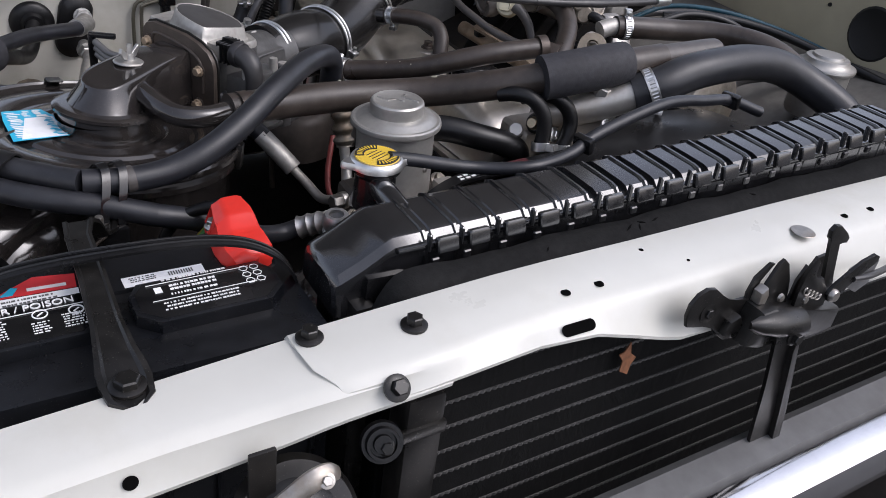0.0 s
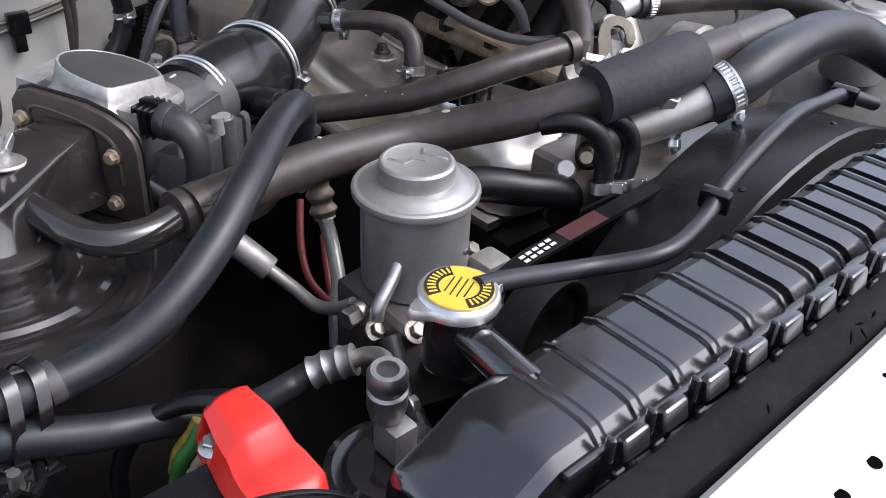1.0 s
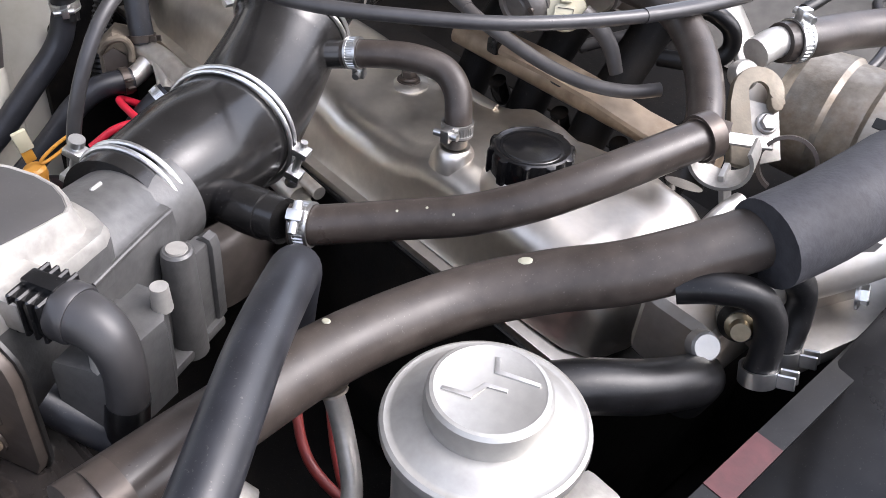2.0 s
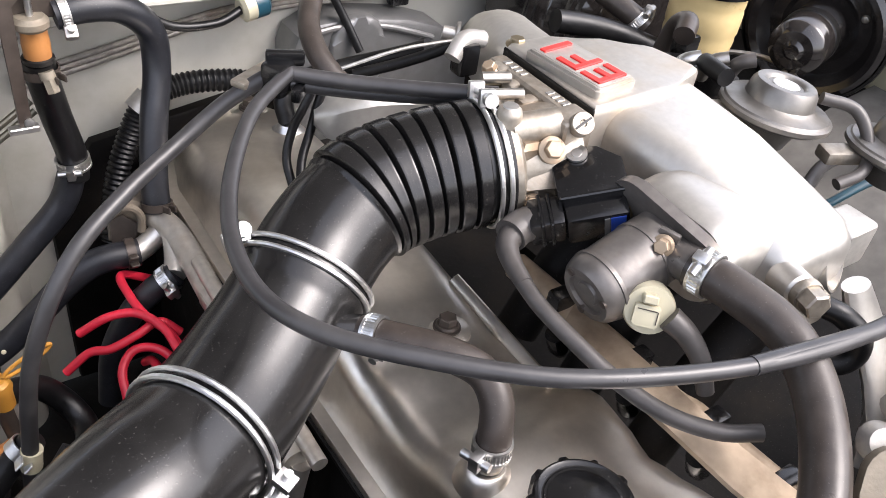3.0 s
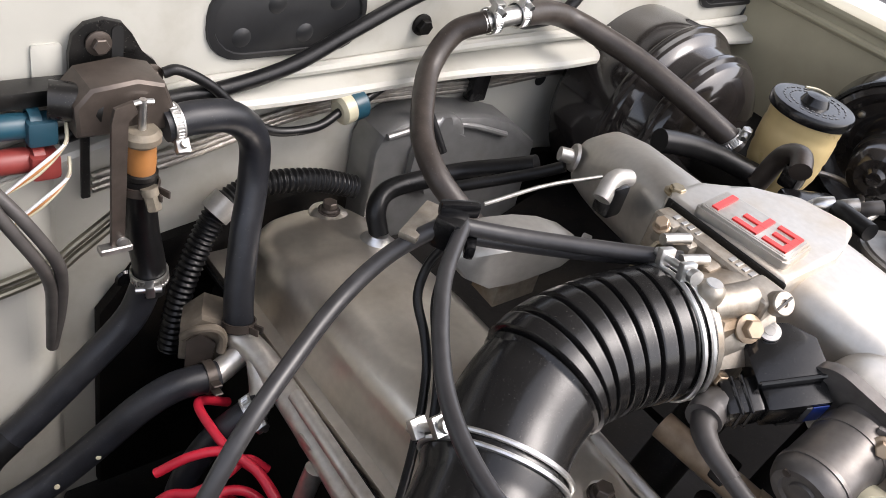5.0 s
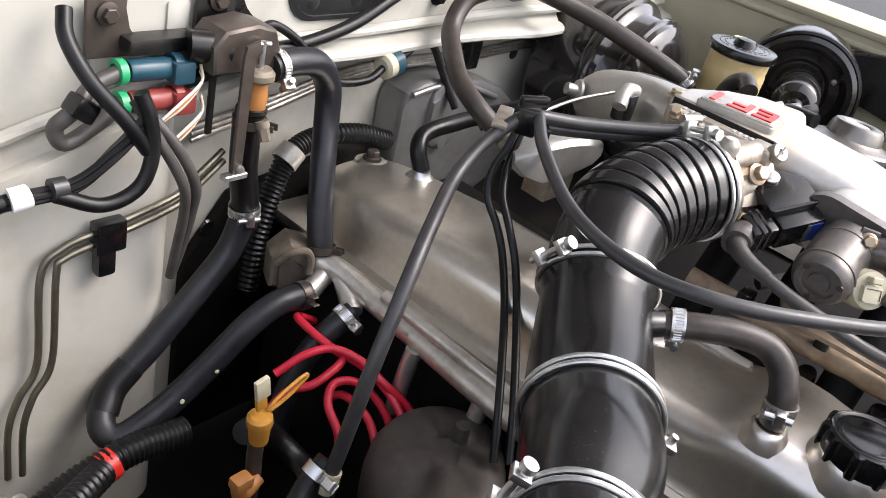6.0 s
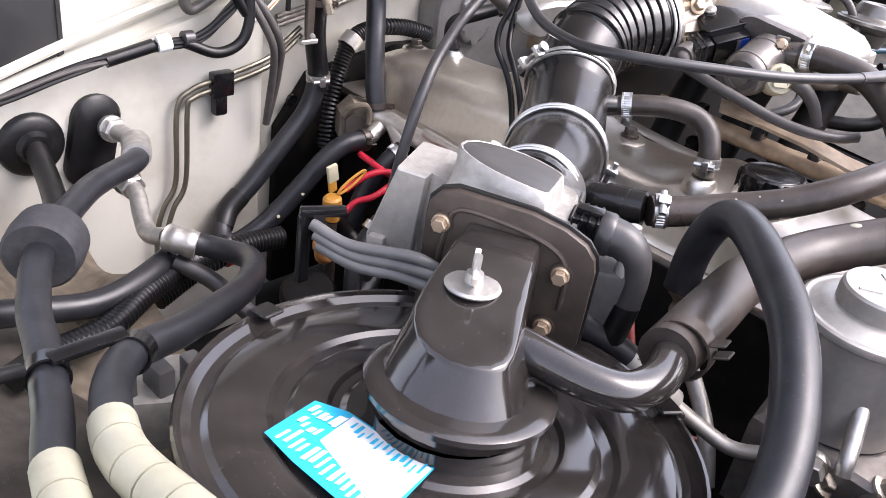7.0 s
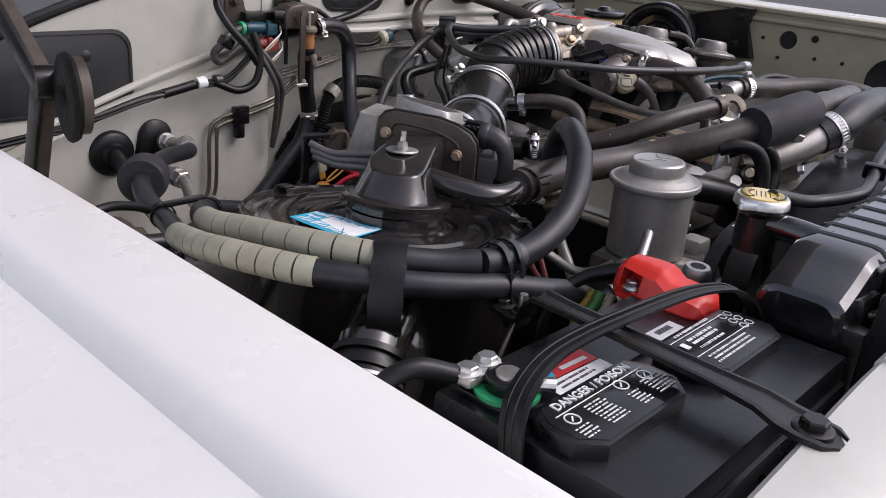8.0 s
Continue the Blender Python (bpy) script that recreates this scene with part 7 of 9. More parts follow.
def split_wrap(parent, pts, lo, hi, r, turns, gap=.0016):
    """Split conduit in short collars along a hose between two values of y, each a ring with a small gap to the next."""
    path = [p for p in spline(pts, 14) if lo <= p.y <= hi]
    n = len(path) - 1
    for k in range(turns):
        c = path[round(n * k / turns):round(n * (k + 1) / turns) + 1]
        q = [c[0].lerp(c[1], min(.45, gap / 2 / (c[1] - c[0]).length))] + c[1:-1] + [c[-1].lerp(c[-2], min(.45, gap / 2 / (c[-1] - c[-2]).length))]
        part("conduit_segment", sweep(bmesh.new(), q, r, 20), WRAP, parent)


hu = hose("wrapped_hose", UPP, .0122, HOSE, "black air-conditioning hose with a cream split wrap", "hose", "air-conditioning hoses", 7, 22)
split_wrap(hu, UPP, .311, .538, .0136, 10)
hl = hose("wrapped_hose", LOW, .0118, HOSE, "black air-conditioning hose with a cream split wrap", "hose", "air-conditioning hoses", 7, 22)
split_wrap(hl, LOW, .332, .535, .0132, 10)
part("ferrule", sweep(bmesh.new(), spline([(.100, .896, .7285), (.106, .884, .729), (.118, .872, .726)], 8), lambda t: .0158 - .0016 * abs(math.sin(t * 8)), 20), DULLZINC, hu, "crimped aluminium ferrule")
part("pipe", tube([(.114, 1.04, .742), (.112, .99, .737), (.100, .955, .728), (.092, .925, .722), (.098, .900, .728)], .0098, 6, 16), DULLZINC, hu, "aluminium pipe")
part("nut", hexhead(.015, .024, 1.1), DULLZINC, hu, "", aim((.114, 1.02, .740), (0, -1, -.1)))
part("nut", hexhead(.014, .022, 1.1), DULLZINC, hl, "", aim((.120, 1.058, .786), (-.1, -1, .2)))
part("elbow", tube([(.119, 1.06, .786), (.117, 1.005, .795), (.108, .975, .800)], .0098, 4, 16), DULLZINC, hl, "aluminium elbow")
part("ferrule", sweep(bmesh.new(), spline([(.111, .982, .800), (.101, .960, .802), (.087, .935, .8075)], 8), lambda t: .0155 - .0014 * abs(math.sin(t * 8)), 20), DULLZINC, hl, "crimped aluminium ferrule")
fr = thing("foam_collar", (-.06, .79, .82), "thick black foam collar round the hose", "collar")
part("ring", lathe([(.0115, -.020), (.026, -.020), (.0295, -.017), (.0305, 0), (.0295, .015), (.027, .018), (.0115, .018), (.0115, -.020)], 40), GREYFOAM, fr, "", aim((-.066, .785, .828), (-.62, -.78, .05)))
gr = thing("firewall_grommet", (.035, 1.08, .77), "round black rubber firewall grommet", "grommet", "firewall grommets")
part("disc", lathe([(0, .016), (.016, .016), (.020, .009), (.030, .0075), (.036, .003), (.0372, 0), (.0372, -.004)], 36), RUBBER, gr, "", aim((.040, 1.083, .772), (0, -1, 0)))
part("pipe", tube([(.040, 1.075, .772), (.030, 1.02, .762), (.010, .95, .762), (-.02, .87, .79), (-.055, .80, .82)], .0122, 5, 18), RUBBER, gr)
gr2 = thing("firewall_grommet", (.11, 1.08, .76), "oval black rubber firewall grommet", "grommet", "firewall grommets")
part("disc", loft([[(x, y, z) for x, y in rounded(.058 * f, .115 * f, .028 * f, 6)] for f, z in ((1, -.003), (1, .004), (.92, .008), (.6, .012))]), RUBBER, gr2, "", aim((.108, 1.083, .762), (0, -1, 0)) @ Matrix.Rotation(radians(-12), 4, 'Z'))
# strap, tape flap and clip on the hoses
st = thing("hose_strap", (-.12, .62, .83), "black plastic strap round two hoses", "strap")
for p, w in (((-.133, .622, .841), (-.35, -.9, .15)), ((-.082, .612, .841), (-.7, -.7, .25))):
    part("loop", lathe([(.0122, -.007), (.0140, -.007), (.0140, .007), (.0122, .007), (.0122, -.007)], 28), TANK, st, "", aim(p, w))
part("bridge", box(.05, .013, .004, .0015, 2, None, (-.108, .618, .8545)), TANK, st)
tp = thing("rubber_flap", (-.11, .29, .85), "black rubber flap wrapped over the two hoses", "flap")
path = spline([(-.085, .320, .880), (-.087, .317, .893), (-.094, .309, .9035), (-.106, .297, .9015), (-.119, .285, .891), (-.126, .279, .872), (-.129, .276, .852), (-.127, .278, .838)], 5)
secs = []
for i, p in enumerate(path):
    t = (path[min(i + 1, len(path) - 1)] - path[max(i - 1, 0)]).normalized()
    side = Vector((.72, -.68, 0))
    side = (side - t * side.dot(t)).normalized()
    up = t.cross(side)
    hw = .0145 - .002 * math.sin(i * .9) * .3
    secs.append([p + side * hw * a + up * b for a, b in ((-1, -.001), (-1, .001), (0, .002), (1, .001), (1, -.001))])
part("flap", loft(secs), RUBBER, tp)
part("hem", loft([[Vector(p) + (Vector(secs[-2][0]) - Vector(secs[-1][0])) * f + (Vector(secs[-1][2]) - (Vector(secs[-1][0]) + Vector(secs[-1][4])) / 2).normalized() * .0012 for p in secs[-1]] for f in (-.15, .5, 1.0)]), RUBBER, tp, "folded rubber edge")
zc = thing("hose_tie", (-.02, .245, .87), "black double strap holding the hoses to a bracket", "strap")
for dx in (-.010, .006):
    ring = spline([(-.012 + dx, .273, .890), (-.006 + dx, .263, .901), (-.003 + dx, .248, .899), (-.006 + dx, .235, .884), (-.011 + dx, .227, .866), (-.012 + dx, .223, .852)], 5)
    bm = bmesh.new()
    secs = [[p + Vector((a, a * .3, b)) for a, b in ((-.0042, -.001), (-.0042, .001), (.0042, .001), (.0042, -.001))] for p in ring]
    part("band", loft(secs), TANK, zc)
part("foot", box(.026, .014, .018, .003, 2, None, (-.014, .224, .842)), TANK, zc)
# washer bottle beside the fender
wb = thing("washer_bottle", (-.21, .74, .62), "milky green-tinted plastic washer bottle", "bottle")
part("bottle", prism([(-.28, .62), (-.18, .64), (-.155, .70), (-.165, .84), (-.28, .86)], .60, .795, .018, None, 3), WASHER, wb)
part("spout", lathe([(0, .03), (.022, .03), (.024, .025), (.024, 0), (.03, -.005)], 24), TANK, wb, "black filler cap", Matrix.Translation((-.235, .74, .795)))
hose("wire_loop", [(-.245, .60, .86), (-.225, .59, .872), (-.20, .597, .872), (-.17, .61, .862), (-.15, .62, .852)], .005, RUBBER, "looped black clip wire beside the hoses", "wire", "harness wires")
ign = thing("igniter_box", (-.05, .66, .70), "grey finned connector block behind the air cleaner", "connector block")
part("body", box(.09, .06, .05, .006, 2, None, (-.03, .665, .735), Matrix.Rotation(-.5, 4, 'Z')), AFM, ign)
for k in range(4):
    part("slot", box(.014, .028, .03, .003, 2, None, (-.065 + .024 * k, .672 - .013 * k, .768)), GREYPANEL, ign)
axl = thing("suspension_tower", (-.05, .90, .45), "dusty tan metal tower below the hoses", "suspension tower")
rnd = random.Random(11)
secs = []
for i in range(15):
    y = .80 + .02 * i
    row = [(-.22 + .016 * k, y, .655 + .012 * math.sin(k * .9 + i * .5) + .010 * math.sin(k * .37 - i * .8) + rnd.uniform(-.003, .003) - .004 * max(0, k - 15)) for k in range(20)]
    secs.append(row + [(.09, y, .45), (-.22, y, .45)])
part("tower", loft(secs), DUSTY, axl)
for p in ((-.06, .86, .665), (.03, .87, .665), (-.02, .94, .665)):
    bolt(axl, p, (0, 0, 1), .009, .012, STEEL)
def loom(name, pts, r, label, group="wiring looms", waves=26, mat=None):
    h = thing(name, pts[0], label, "loom", group)
    total = sum((b - a).length for a, b in zip(spline(pts, 12), spline(pts, 12)[1:]))
    n = total / .0055
    path = spline(pts, max(12, int(n * 8 / (len(pts) - 1))))
    part("tube", sweep(bmesh.new(), path, lambda t: r + .0010 * math.sin(t * 2 * math.pi * n), 14), mat or RUBBER, h)
    return h


loom("corrugated_loom", [(-.10, .80, .70), (-.06, .82, .695), (.0, .835, .690), (.06, .87, .69), (.12, .90, .685), (.2, .95, .66)], .0125, "black corrugated wiring loom")
lm = loom("corrugated_loom", [(.12, .97, .60), (.18, .985, .612), (.25, .99, .622), (.31, .985, .62)], .0145, "black corrugated wiring loom with red tape")
part("tape", tube([(.222, .9875, .6175), (.229, .988, .6185), (.236, .9885, .6195)], .0158, 3, 18), REDPL, lm, "band of red tape")

# ---- firewall fittings ----
def lines(name, paths, r, mat, label, cat, group=""):
    h = thing(name, paths[0][0], label, cat, group)
    for p in paths:
        part("tube", tube(p, r, 6, 10), mat, h)
    return h


base = [(.40, 1.085, .865), (.365, 1.078, .846), (.339, 1.075, .832), (.271, 1.074, .817), (.232, 1.074, .808), (.212, 1.074, .785), (.208, 1.074, .69), (.190, 1.074, .655), (.180, 1.074, .62), (.178, 1.074, .56)]
lines("brake_line", [base, [(x + (.014 if z < .80 else .002), y, z - (.011 if z > .80 else .004)) for x, y, z in base]], .0034, BRAKELINE, "pair of dull steel lines clipped to the firewall", "pipe", "steel lines")
cl = thing("line_clip", (.272, 1.07, .80), "black plastic clip on the steel lines", "clip", "line clips")
part("body", box(.030, .014, .032, .003, 2, None, (.273, 1.072, .811)), TANK, cl)
part("tail", box(.018, .014, .030, .004, 2, None, (.270, 1.073, .785)), TANK, cl)
har = [(-.20, 1.062, .80), (-.111, 1.06, .818), (-.011, 1.06, .835), (.082, 1.06, .856), (.172, 1.06, .874), (.232, 1.058, .880), (.268, 1.055, .905), (.292, 1.052, .93)]
def twisted(pts, r, k, n, turn=34.):
    """One strand of n that wind round a common path."""
    path = spline(pts, 14)
    out, run = [], 0.
    for i, p in enumerate(path):
        run += (p - path[i - 1]).length if i else 0
        a = run * turn * 2 * math.pi / 10 + 2 * math.pi * k / n + .5 * math.sin(run * 37)
        out.append(p + Vector((0, r * math.cos(a), r * math.sin(a) + .0022 * math.sin(run * 23 + 1))))
    return out


wh0 = thing("wiring_harness", har[0], "black twisted wiring harness under the firewall ledge", "harness", "wiring looms")
for k in range(4):
    part("wire", sweep(bmesh.new(), twisted(har, .0040, k, 4), .0030, 8), RUBBER if k != 2 else GREYTUBE, wh0)
part("tape", tube([(.120, 1.060, .8645), (.150, 1.060, .870), (.176, 1.059, .8755)], .0078, 5, 14), RUBBER, wh0, "black tape wrap")
t2 = thing("harness_tape", (.18, 1.05, .87), "white plastic sleeve round the harness", "sleeve")
part("sleeve", tube([(.180, 1.057, .877), (.187, 1.056, .878), (.194, 1.056, .879)], .0098, 3, 18), WHITELAB, t2)
part("sleeve", tube([(.212, 1.056, .880), (.218, 1.056, .880), (.224, 1.056, .880)], .0090, 3, 18), CABLE, t2)
hose("harness_branch", [(.215, 1.054, .875), (.250, 1.045, .862), (.280, 1.042, .872), (.292, 1.042, .898), (.292, 1.046, .93), (.285, 1.052, .955)], .0066, RUBBER, "black sleeved harness branch", "wire", "harness wires")
hose("harness_branch", [(.290, 1.045, .905), (.27, 1.05, .935), (.248, 1.065, .965), (.240, 1.085, .992), (.246, 1.10, 1.01)], .0066, RUBBER, "black sleeved harness branch", "wire", "harness wires")
for k, off in enumerate((0, .012)):
    hose("grey_harness", [(.285 + off, 1.06, .945 - off), (.305 + off, 1.045, .905), (.325 + off, 1.04, .865), (.335 + off * .7, 1.05, .83), (.338 + off * .5, 1.06, .79), (.340, 1.07, .745)], .0050, GREYTUBE, "grey sleeved harness running down the firewall", "wire", "harness wires")
sv = thing("vacuum_solenoids", (.33, 1.08, .93), "pair of vacuum solenoids, one blue and one dull red", "solenoid")
part("bracket", prism([(-.026, -.030), (.022, -.030), (.026, -.022), (.012, -.006), (.008, .012), (.010, .022), (.004, .026), (-.026, .020)], -.002, .002, .0008), PLATEMETAL, sv, "stained steel bracket", aim((.294, 1.108, .993), (0, -1, 0)))
bolt(sv, (.285, 1.104, 1.002), (0, -1, 0), .0068, .008, PLATEMETAL, flange=1.5)
part("tray", box(.075, .022, .014, .003, 2, None, (.335, 1.100, .976)), BRACKET, sv)
for z, mat, y in ((.957, BLUEPL, 1.090), (.930, REDCONN, 1.086)):
    part("coil", lathe([(0, 0), (.009, 0), (.0098, .003), (.0098, .036), (.0085, .040), (0, .040)], 24), mat, sv, "", aim((.296, y, z), (1, -.05, 0)))
    c = part("plug", box(.022, .020, .021, .004, 2, None, (.343, y - .006, z - .002)), mat, sv)
    part("collar", lathe([(.011, 0), (.013, 0), (.013, .008), (.011, .008), (.011, 0)], 20), mat, sv, "", aim((.336, y - .002, z), (1, -.05, 0)))
    part("nipple_clip", lathe([(.0075, 0), (.0115, .001), (.0115, .008), (.0075, .009)], 14), GREEN, sv, "green hose clip", aim((.284, y, z), (1, 0, 0)))
    for k in range(3):
        part("wire", tube([(.360, y - .012, z - .002 + .003 * k), (.355, y - .022, z - .008), (.335, y - .025, z - .022 - .003 * k), (.312, y - .020, z - .045)], .0014, 5, 6), (WHITELAB, ORANGE, CREAMPL)[k], c)
hose("vacuum_hose", [(.286, 1.088, .957), (.262, 1.085, .950), (.240, 1.075, .935), (.228, 1.08, .92), (.236, 1.08, .905), (.262, 1.082, .915), (.286, 1.084, .930)], .0068, GREYTUBE, "looped grey vacuum hose", "hose", "vacuum hoses")
part_c = thing("hose_joiner", (.245, 1.07, .94), "black plastic hose joiner", "joiner")
part("body", box(.022, .020, .018, .004, 2, None, (.246, 1.073, .938), Matrix.Rotation(.6, 4, 'Y')), TANK, part_c)
bpl = thing("black_bracket", (.40, 1.11, .96), "black steel bracket bolted to the firewall", "bracket")
part("plate", prism([(-.030, -.045), (.040, -.045), (.044, -.018), (.036, -.004), (.024, .006), (.018, .020), (.010, .030), (-.004, .034), (-.018, .031), (-.027, .022), (-.030, .008)], -.0025, .0025, .001), BRACKET, bpl, "", aim((.403, 1.110, .992), (0, -1, 0)))
for p in ((.394, 1.106, 1.008), (.434, 1.104, .978)):
    bolt(bpl, p, (0, -1, 0), .0066, .008, PLATEMETAL, flange=1.5)
part("slot", prism(rounded(.009, .030, .004), .0026, .0032, 0), INKSHADE, bpl, "", aim((.409, 1.110, 1.005), (0, -1, 0)))
hv2 = thing("heater_valve", (.405, 1.07, .93), "dark stained heater valve with a lever and an orange plastic neck", "valve")
part("body", prism([(-.040, -.020), (.030, -.022), (.034, -.004), (.026, .018), (.004, .024), (-.030, .020), (-.042, .006)], -.020, .018, .006, None, 3), PLATEMETAL, hv2, "", aim((.402, 1.078, .976), (0, -1, 0)))
part("arm", tube([(.350, 1.085, .978), (.368, 1.078, .977), (.384, 1.072, .975)], .0145, 4, 18), BRACKET, hv2)
part("collar", lathe([(0, 0), (.013, 0), (.0155, .003), (.0155, .008), (.012, .012), (0, .013)], 22), LIFTCAST, hv2, "", Matrix.Translation((.407, 1.056, .950)))
part("spindle", lathe([(0, .026), (.0028, .026), (.0030, .0), (0, 0)], 12), ZINC, hv2, "", Matrix.Translation((.407, 1.054, .962)))
part("spindle_bar", tube([(.399, 1.054, .985), (.407, 1.054, .986), (.415, 1.054, .985)], .0022, 3, 8), ZINC, hv2)
part("neck", lathe([(.0105, -.004), (.0118, 0), (.0122, .012), (.0112, .024), (.0125, .030), (.0105, .032)], 24), ORANGE, hv2, "orange plastic neck", Matrix.Translation((.409, 1.060, .922)))
part("ring", lathe([(.0120, 0), (.0138, .001), (.0138, .005), (.0120, .006)], 24), BRACKET, hv2, "", Matrix.Translation((.409, 1.060, .916)))
part("fitting", hexhead(.0062, .020, 1.1), LIFTCAST, hv2, "", aim((.411, 1.048, .912), (.15, -.35, -1)))
part("lever", prism([(-.006, .0), (-.004, .012), (.010, .016), (.014, .006), (.006, .0), (.0055, -.118), (-.0055, -.118)], -.0016, .0016, .0006), PLATEMETAL, hv2, "", aim((.386, 1.046, .976), (.05, -1, 0)))
part("foot", box(.026, .010, .006, .001, 1, None, (.384, 1.046, .860)), DULLZINC, hv2)
part("rivet", lathe([(0, .004), (.004, .003), (.0048, 0)], 14), DULLZINC, hv2, "", aim((.389, 1.045, .866), (0, -1, 0)))
part("rod", box(.007, .004, .075, .001, 1, None, (.372, 1.075, .930)), BRACKET, hv2)
hx = hose("heater_hose", [(.428, 1.063, .957), (.455, 1.063, .960), (.488, 1.066, .953), (.514, 1.072, .925), (.515, 1.066, .885), (.501, 1.046, .84), (.490, 1.026, .79), (.486, 1.012, .758)], .0138, HOSE, "black heater hose bent down to the engine", "hose", "heater hoses", 7, 20)
clamp(hx, (.436, 1.063, .958), (1, 0, .1), .0146, .008, (.2, -1, -.9), DULLZINC)
spring_clamp(hx, (.4865, 1.014, .765), (-.1, -.3, -1), .0146, .008, (.3, -1, 0), PLATEMETAL)
hy = hose("heater_hose", [(.409, 1.062, .918), (.410, 1.066, .90), (.418, 1.074, .85), (.426, 1.074, .805), (.424, 1.07, .78)], .0145, RUBBER, "black straight heater hose below the valve", "hose", "heater hoses", 7, 20)
spring_clamp(hy, (.410, 1.064, .905), (0, 0, 1), .0153, .008, (.5, -1, 0), PLATEMETAL)
clamp(hy, (.4262, 1.0735, .797), (.1, 0, -1), .0155, .011, (-.4, -1, 0))
hz = hose("heater_hose", [(.425, 1.072, .792), (.408, 1.07, .753), (.369, 1.068, .713), (.32, 1.068, .664), (.278, 1.064, .632), (.256, 1.045, .612), (.262, 1.026, .604), (.290, 1.020, .616), (.325, 1.017, .638), (.36, 1.010, .674), (.39, 1.003, .708), (.42, .998, .727), (.458, .994, .728)], .0138, HOSE, "black heater hose looping low beside the engine", "hose", "heater hoses", 7, 20)
spring_clamp(hz, (.450, .9955, .728), (1, -.1, 0), .0146, .009, (0, -1, .3), PLATEMETAL)
for k in range(3):
    part("paint_fleck", lathe([(0, .0012), (.0022, .0008), (.0026, 0)], 10), CREAMPL, hz, "", aim(((.332, 1.004, .648), (.318, 1.004, .640), (.352, .998, .668))[k], (-.2, -1, .4)))
part("sleeve", sweep(bmesh.new(), spline([(.300, 1.068, .648), (.278, 1.064, .632), (.262, 1.052, .617)], 8), .0150, 18), RUBBER, hz, "black protective sleeve")
hc = hose("bypass_line", [(.478, .946, .729), (.455, .950, .712), (.432, .955, .685), (.410, .955, .64), (.400, .95, .58)], .0128, HOSE, "black coolant hose dropping beside the engine", "hose", "heater hoses", 7, 18)
clamp(hc, (.470, .9475, .723), (-.7, .1, -.5), .0136, .011, (.2, -1, .2))
lc = loom("corrugated_loom", [(.66, 1.10, .822), (.612, 1.108, .836), (.555, 1.115, .838), (.515, 1.112, .826), (.490, 1.105, .79), (.468, 1.095, .74), (.455, 1.085, .68)], .0118, "black corrugated wiring loom behind the valve cover")
part("clip", lathe([(.0135, -.010), (.0155, -.010), (.0155, .010), (.0135, .010), (.0135, -.010)], 20), AFM, lc, "grey plastic clip", aim((.512, 1.111, .824), (-.7, -.1, -.6)))
bf = thing("vacuum_filter", (.63, 1.09, .92), "small blue and cream inline vacuum filter", "filter")
part("cap", lathe([(0, 0), (.010, 0), (.0145, .003), (.0145, .014), (0, .014)], 24), CREAMPL, bf, "", aim((.614, 1.092, .925), (1, .1, .15)))
part("body", lathe([(0, .014), (.0148, .014), (.0148, .028), (.010, .032), (0, .032)], 24), BLUEPL, bf, "", aim((.614, 1.092, .925), (1, .1, .15)))
hose("vacuum_hose", [(.616, 1.091, .925), (.585, 1.084, .917), (.54, 1.085, .920), (.508, 1.088, .942), (.482, 1.092, .968), (.455, 1.096, .984), (.442, 1.098, .982)], .0045, RUBBER, "thin black vacuum hose on the firewall", "hose", "vacuum hoses")
hose("vacuum_hose", [(.642, 1.095, .93), (.665, 1.10, .938), (.69, 1.108, .943), (.72, 1.11, .935), (.74, 1.10, .90), (.755, 1.08, .86)], .0050, RUBBER, "thin black vacuum hose on the firewall", "hose", "vacuum hoses")
hose("bonnet_cable", [(.36, 1.10, .935), (.44, 1.10, .955), (.50, 1.098, .962), (.56, 1.096, .978), (.62, 1.098, 1.005), (.69, 1.10, 1.035), (.76, 1.10, 1.055)], .0070, RUBBER, "black sleeved cable across the firewall", "cable", "control cables")
tri = [[(.40, 1.138, .865 - .007 * k), (.50, 1.14, .882 - .006 * k), (.60, 1.141, .902 - .005 * k), (.70, 1.141, .908 - .005 * k), (.84, 1.141, .905 - .005 * k), (.98, 1.141, .910 - .005 * k), (1.01, 1.14, .905 - .006 * k), (1.02, 1.138, .87)] for k in range(3)]
lines("brake_line", tri, .0032, STEEL, "three dull steel lines across the firewall", "pipe", "steel lines")
for x, z in ((.838, .905),):
    c = thing("line_clip", (x, 1.14, z), "black plastic clip on the steel lines", "clip", "line clips")
    part("body", box(.024, .016, .042, .003, 2, None, (x, 1.136, z)), TANK, c)
part_w = thing("fire_bolt", (.715, 1.115, .995), "rusty bolt in the firewall", "bolt")
bolt(part_w, (.715, 1.117, .995), (0, -1, 0), .008, .010, DARKMETAL, flange=1.4)
gp = thing("tunnel_cover", (.77, 1.10, .78), "grey painted stamped cover behind the engine", "cover")
part("panel", prism([(-.10, -.16), (.16, -.16), (.15, -.03), (.10, .005), (.05, .022), (-.03, .034), (-.075, .032), (-.098, .02), (-.105, .0)], 0, .045, .012, None, 4), SHIELD, gp, "", aim((.785, 1.146, .858), (0, -1, 0)))
part("boss", prism(rounded(.07, .10, .03, 6), .04, .054, .010, None, 4), SHIELD, gp, "", aim((.762, 1.146, .845), (0, -1, 0)))
part("bead", tube([(.69, 1.100, .878), (.74, 1.099, .884), (.80, 1.099, .876), (.87, 1.099, .852)], .004, 6, 10), SHIELD, gp)

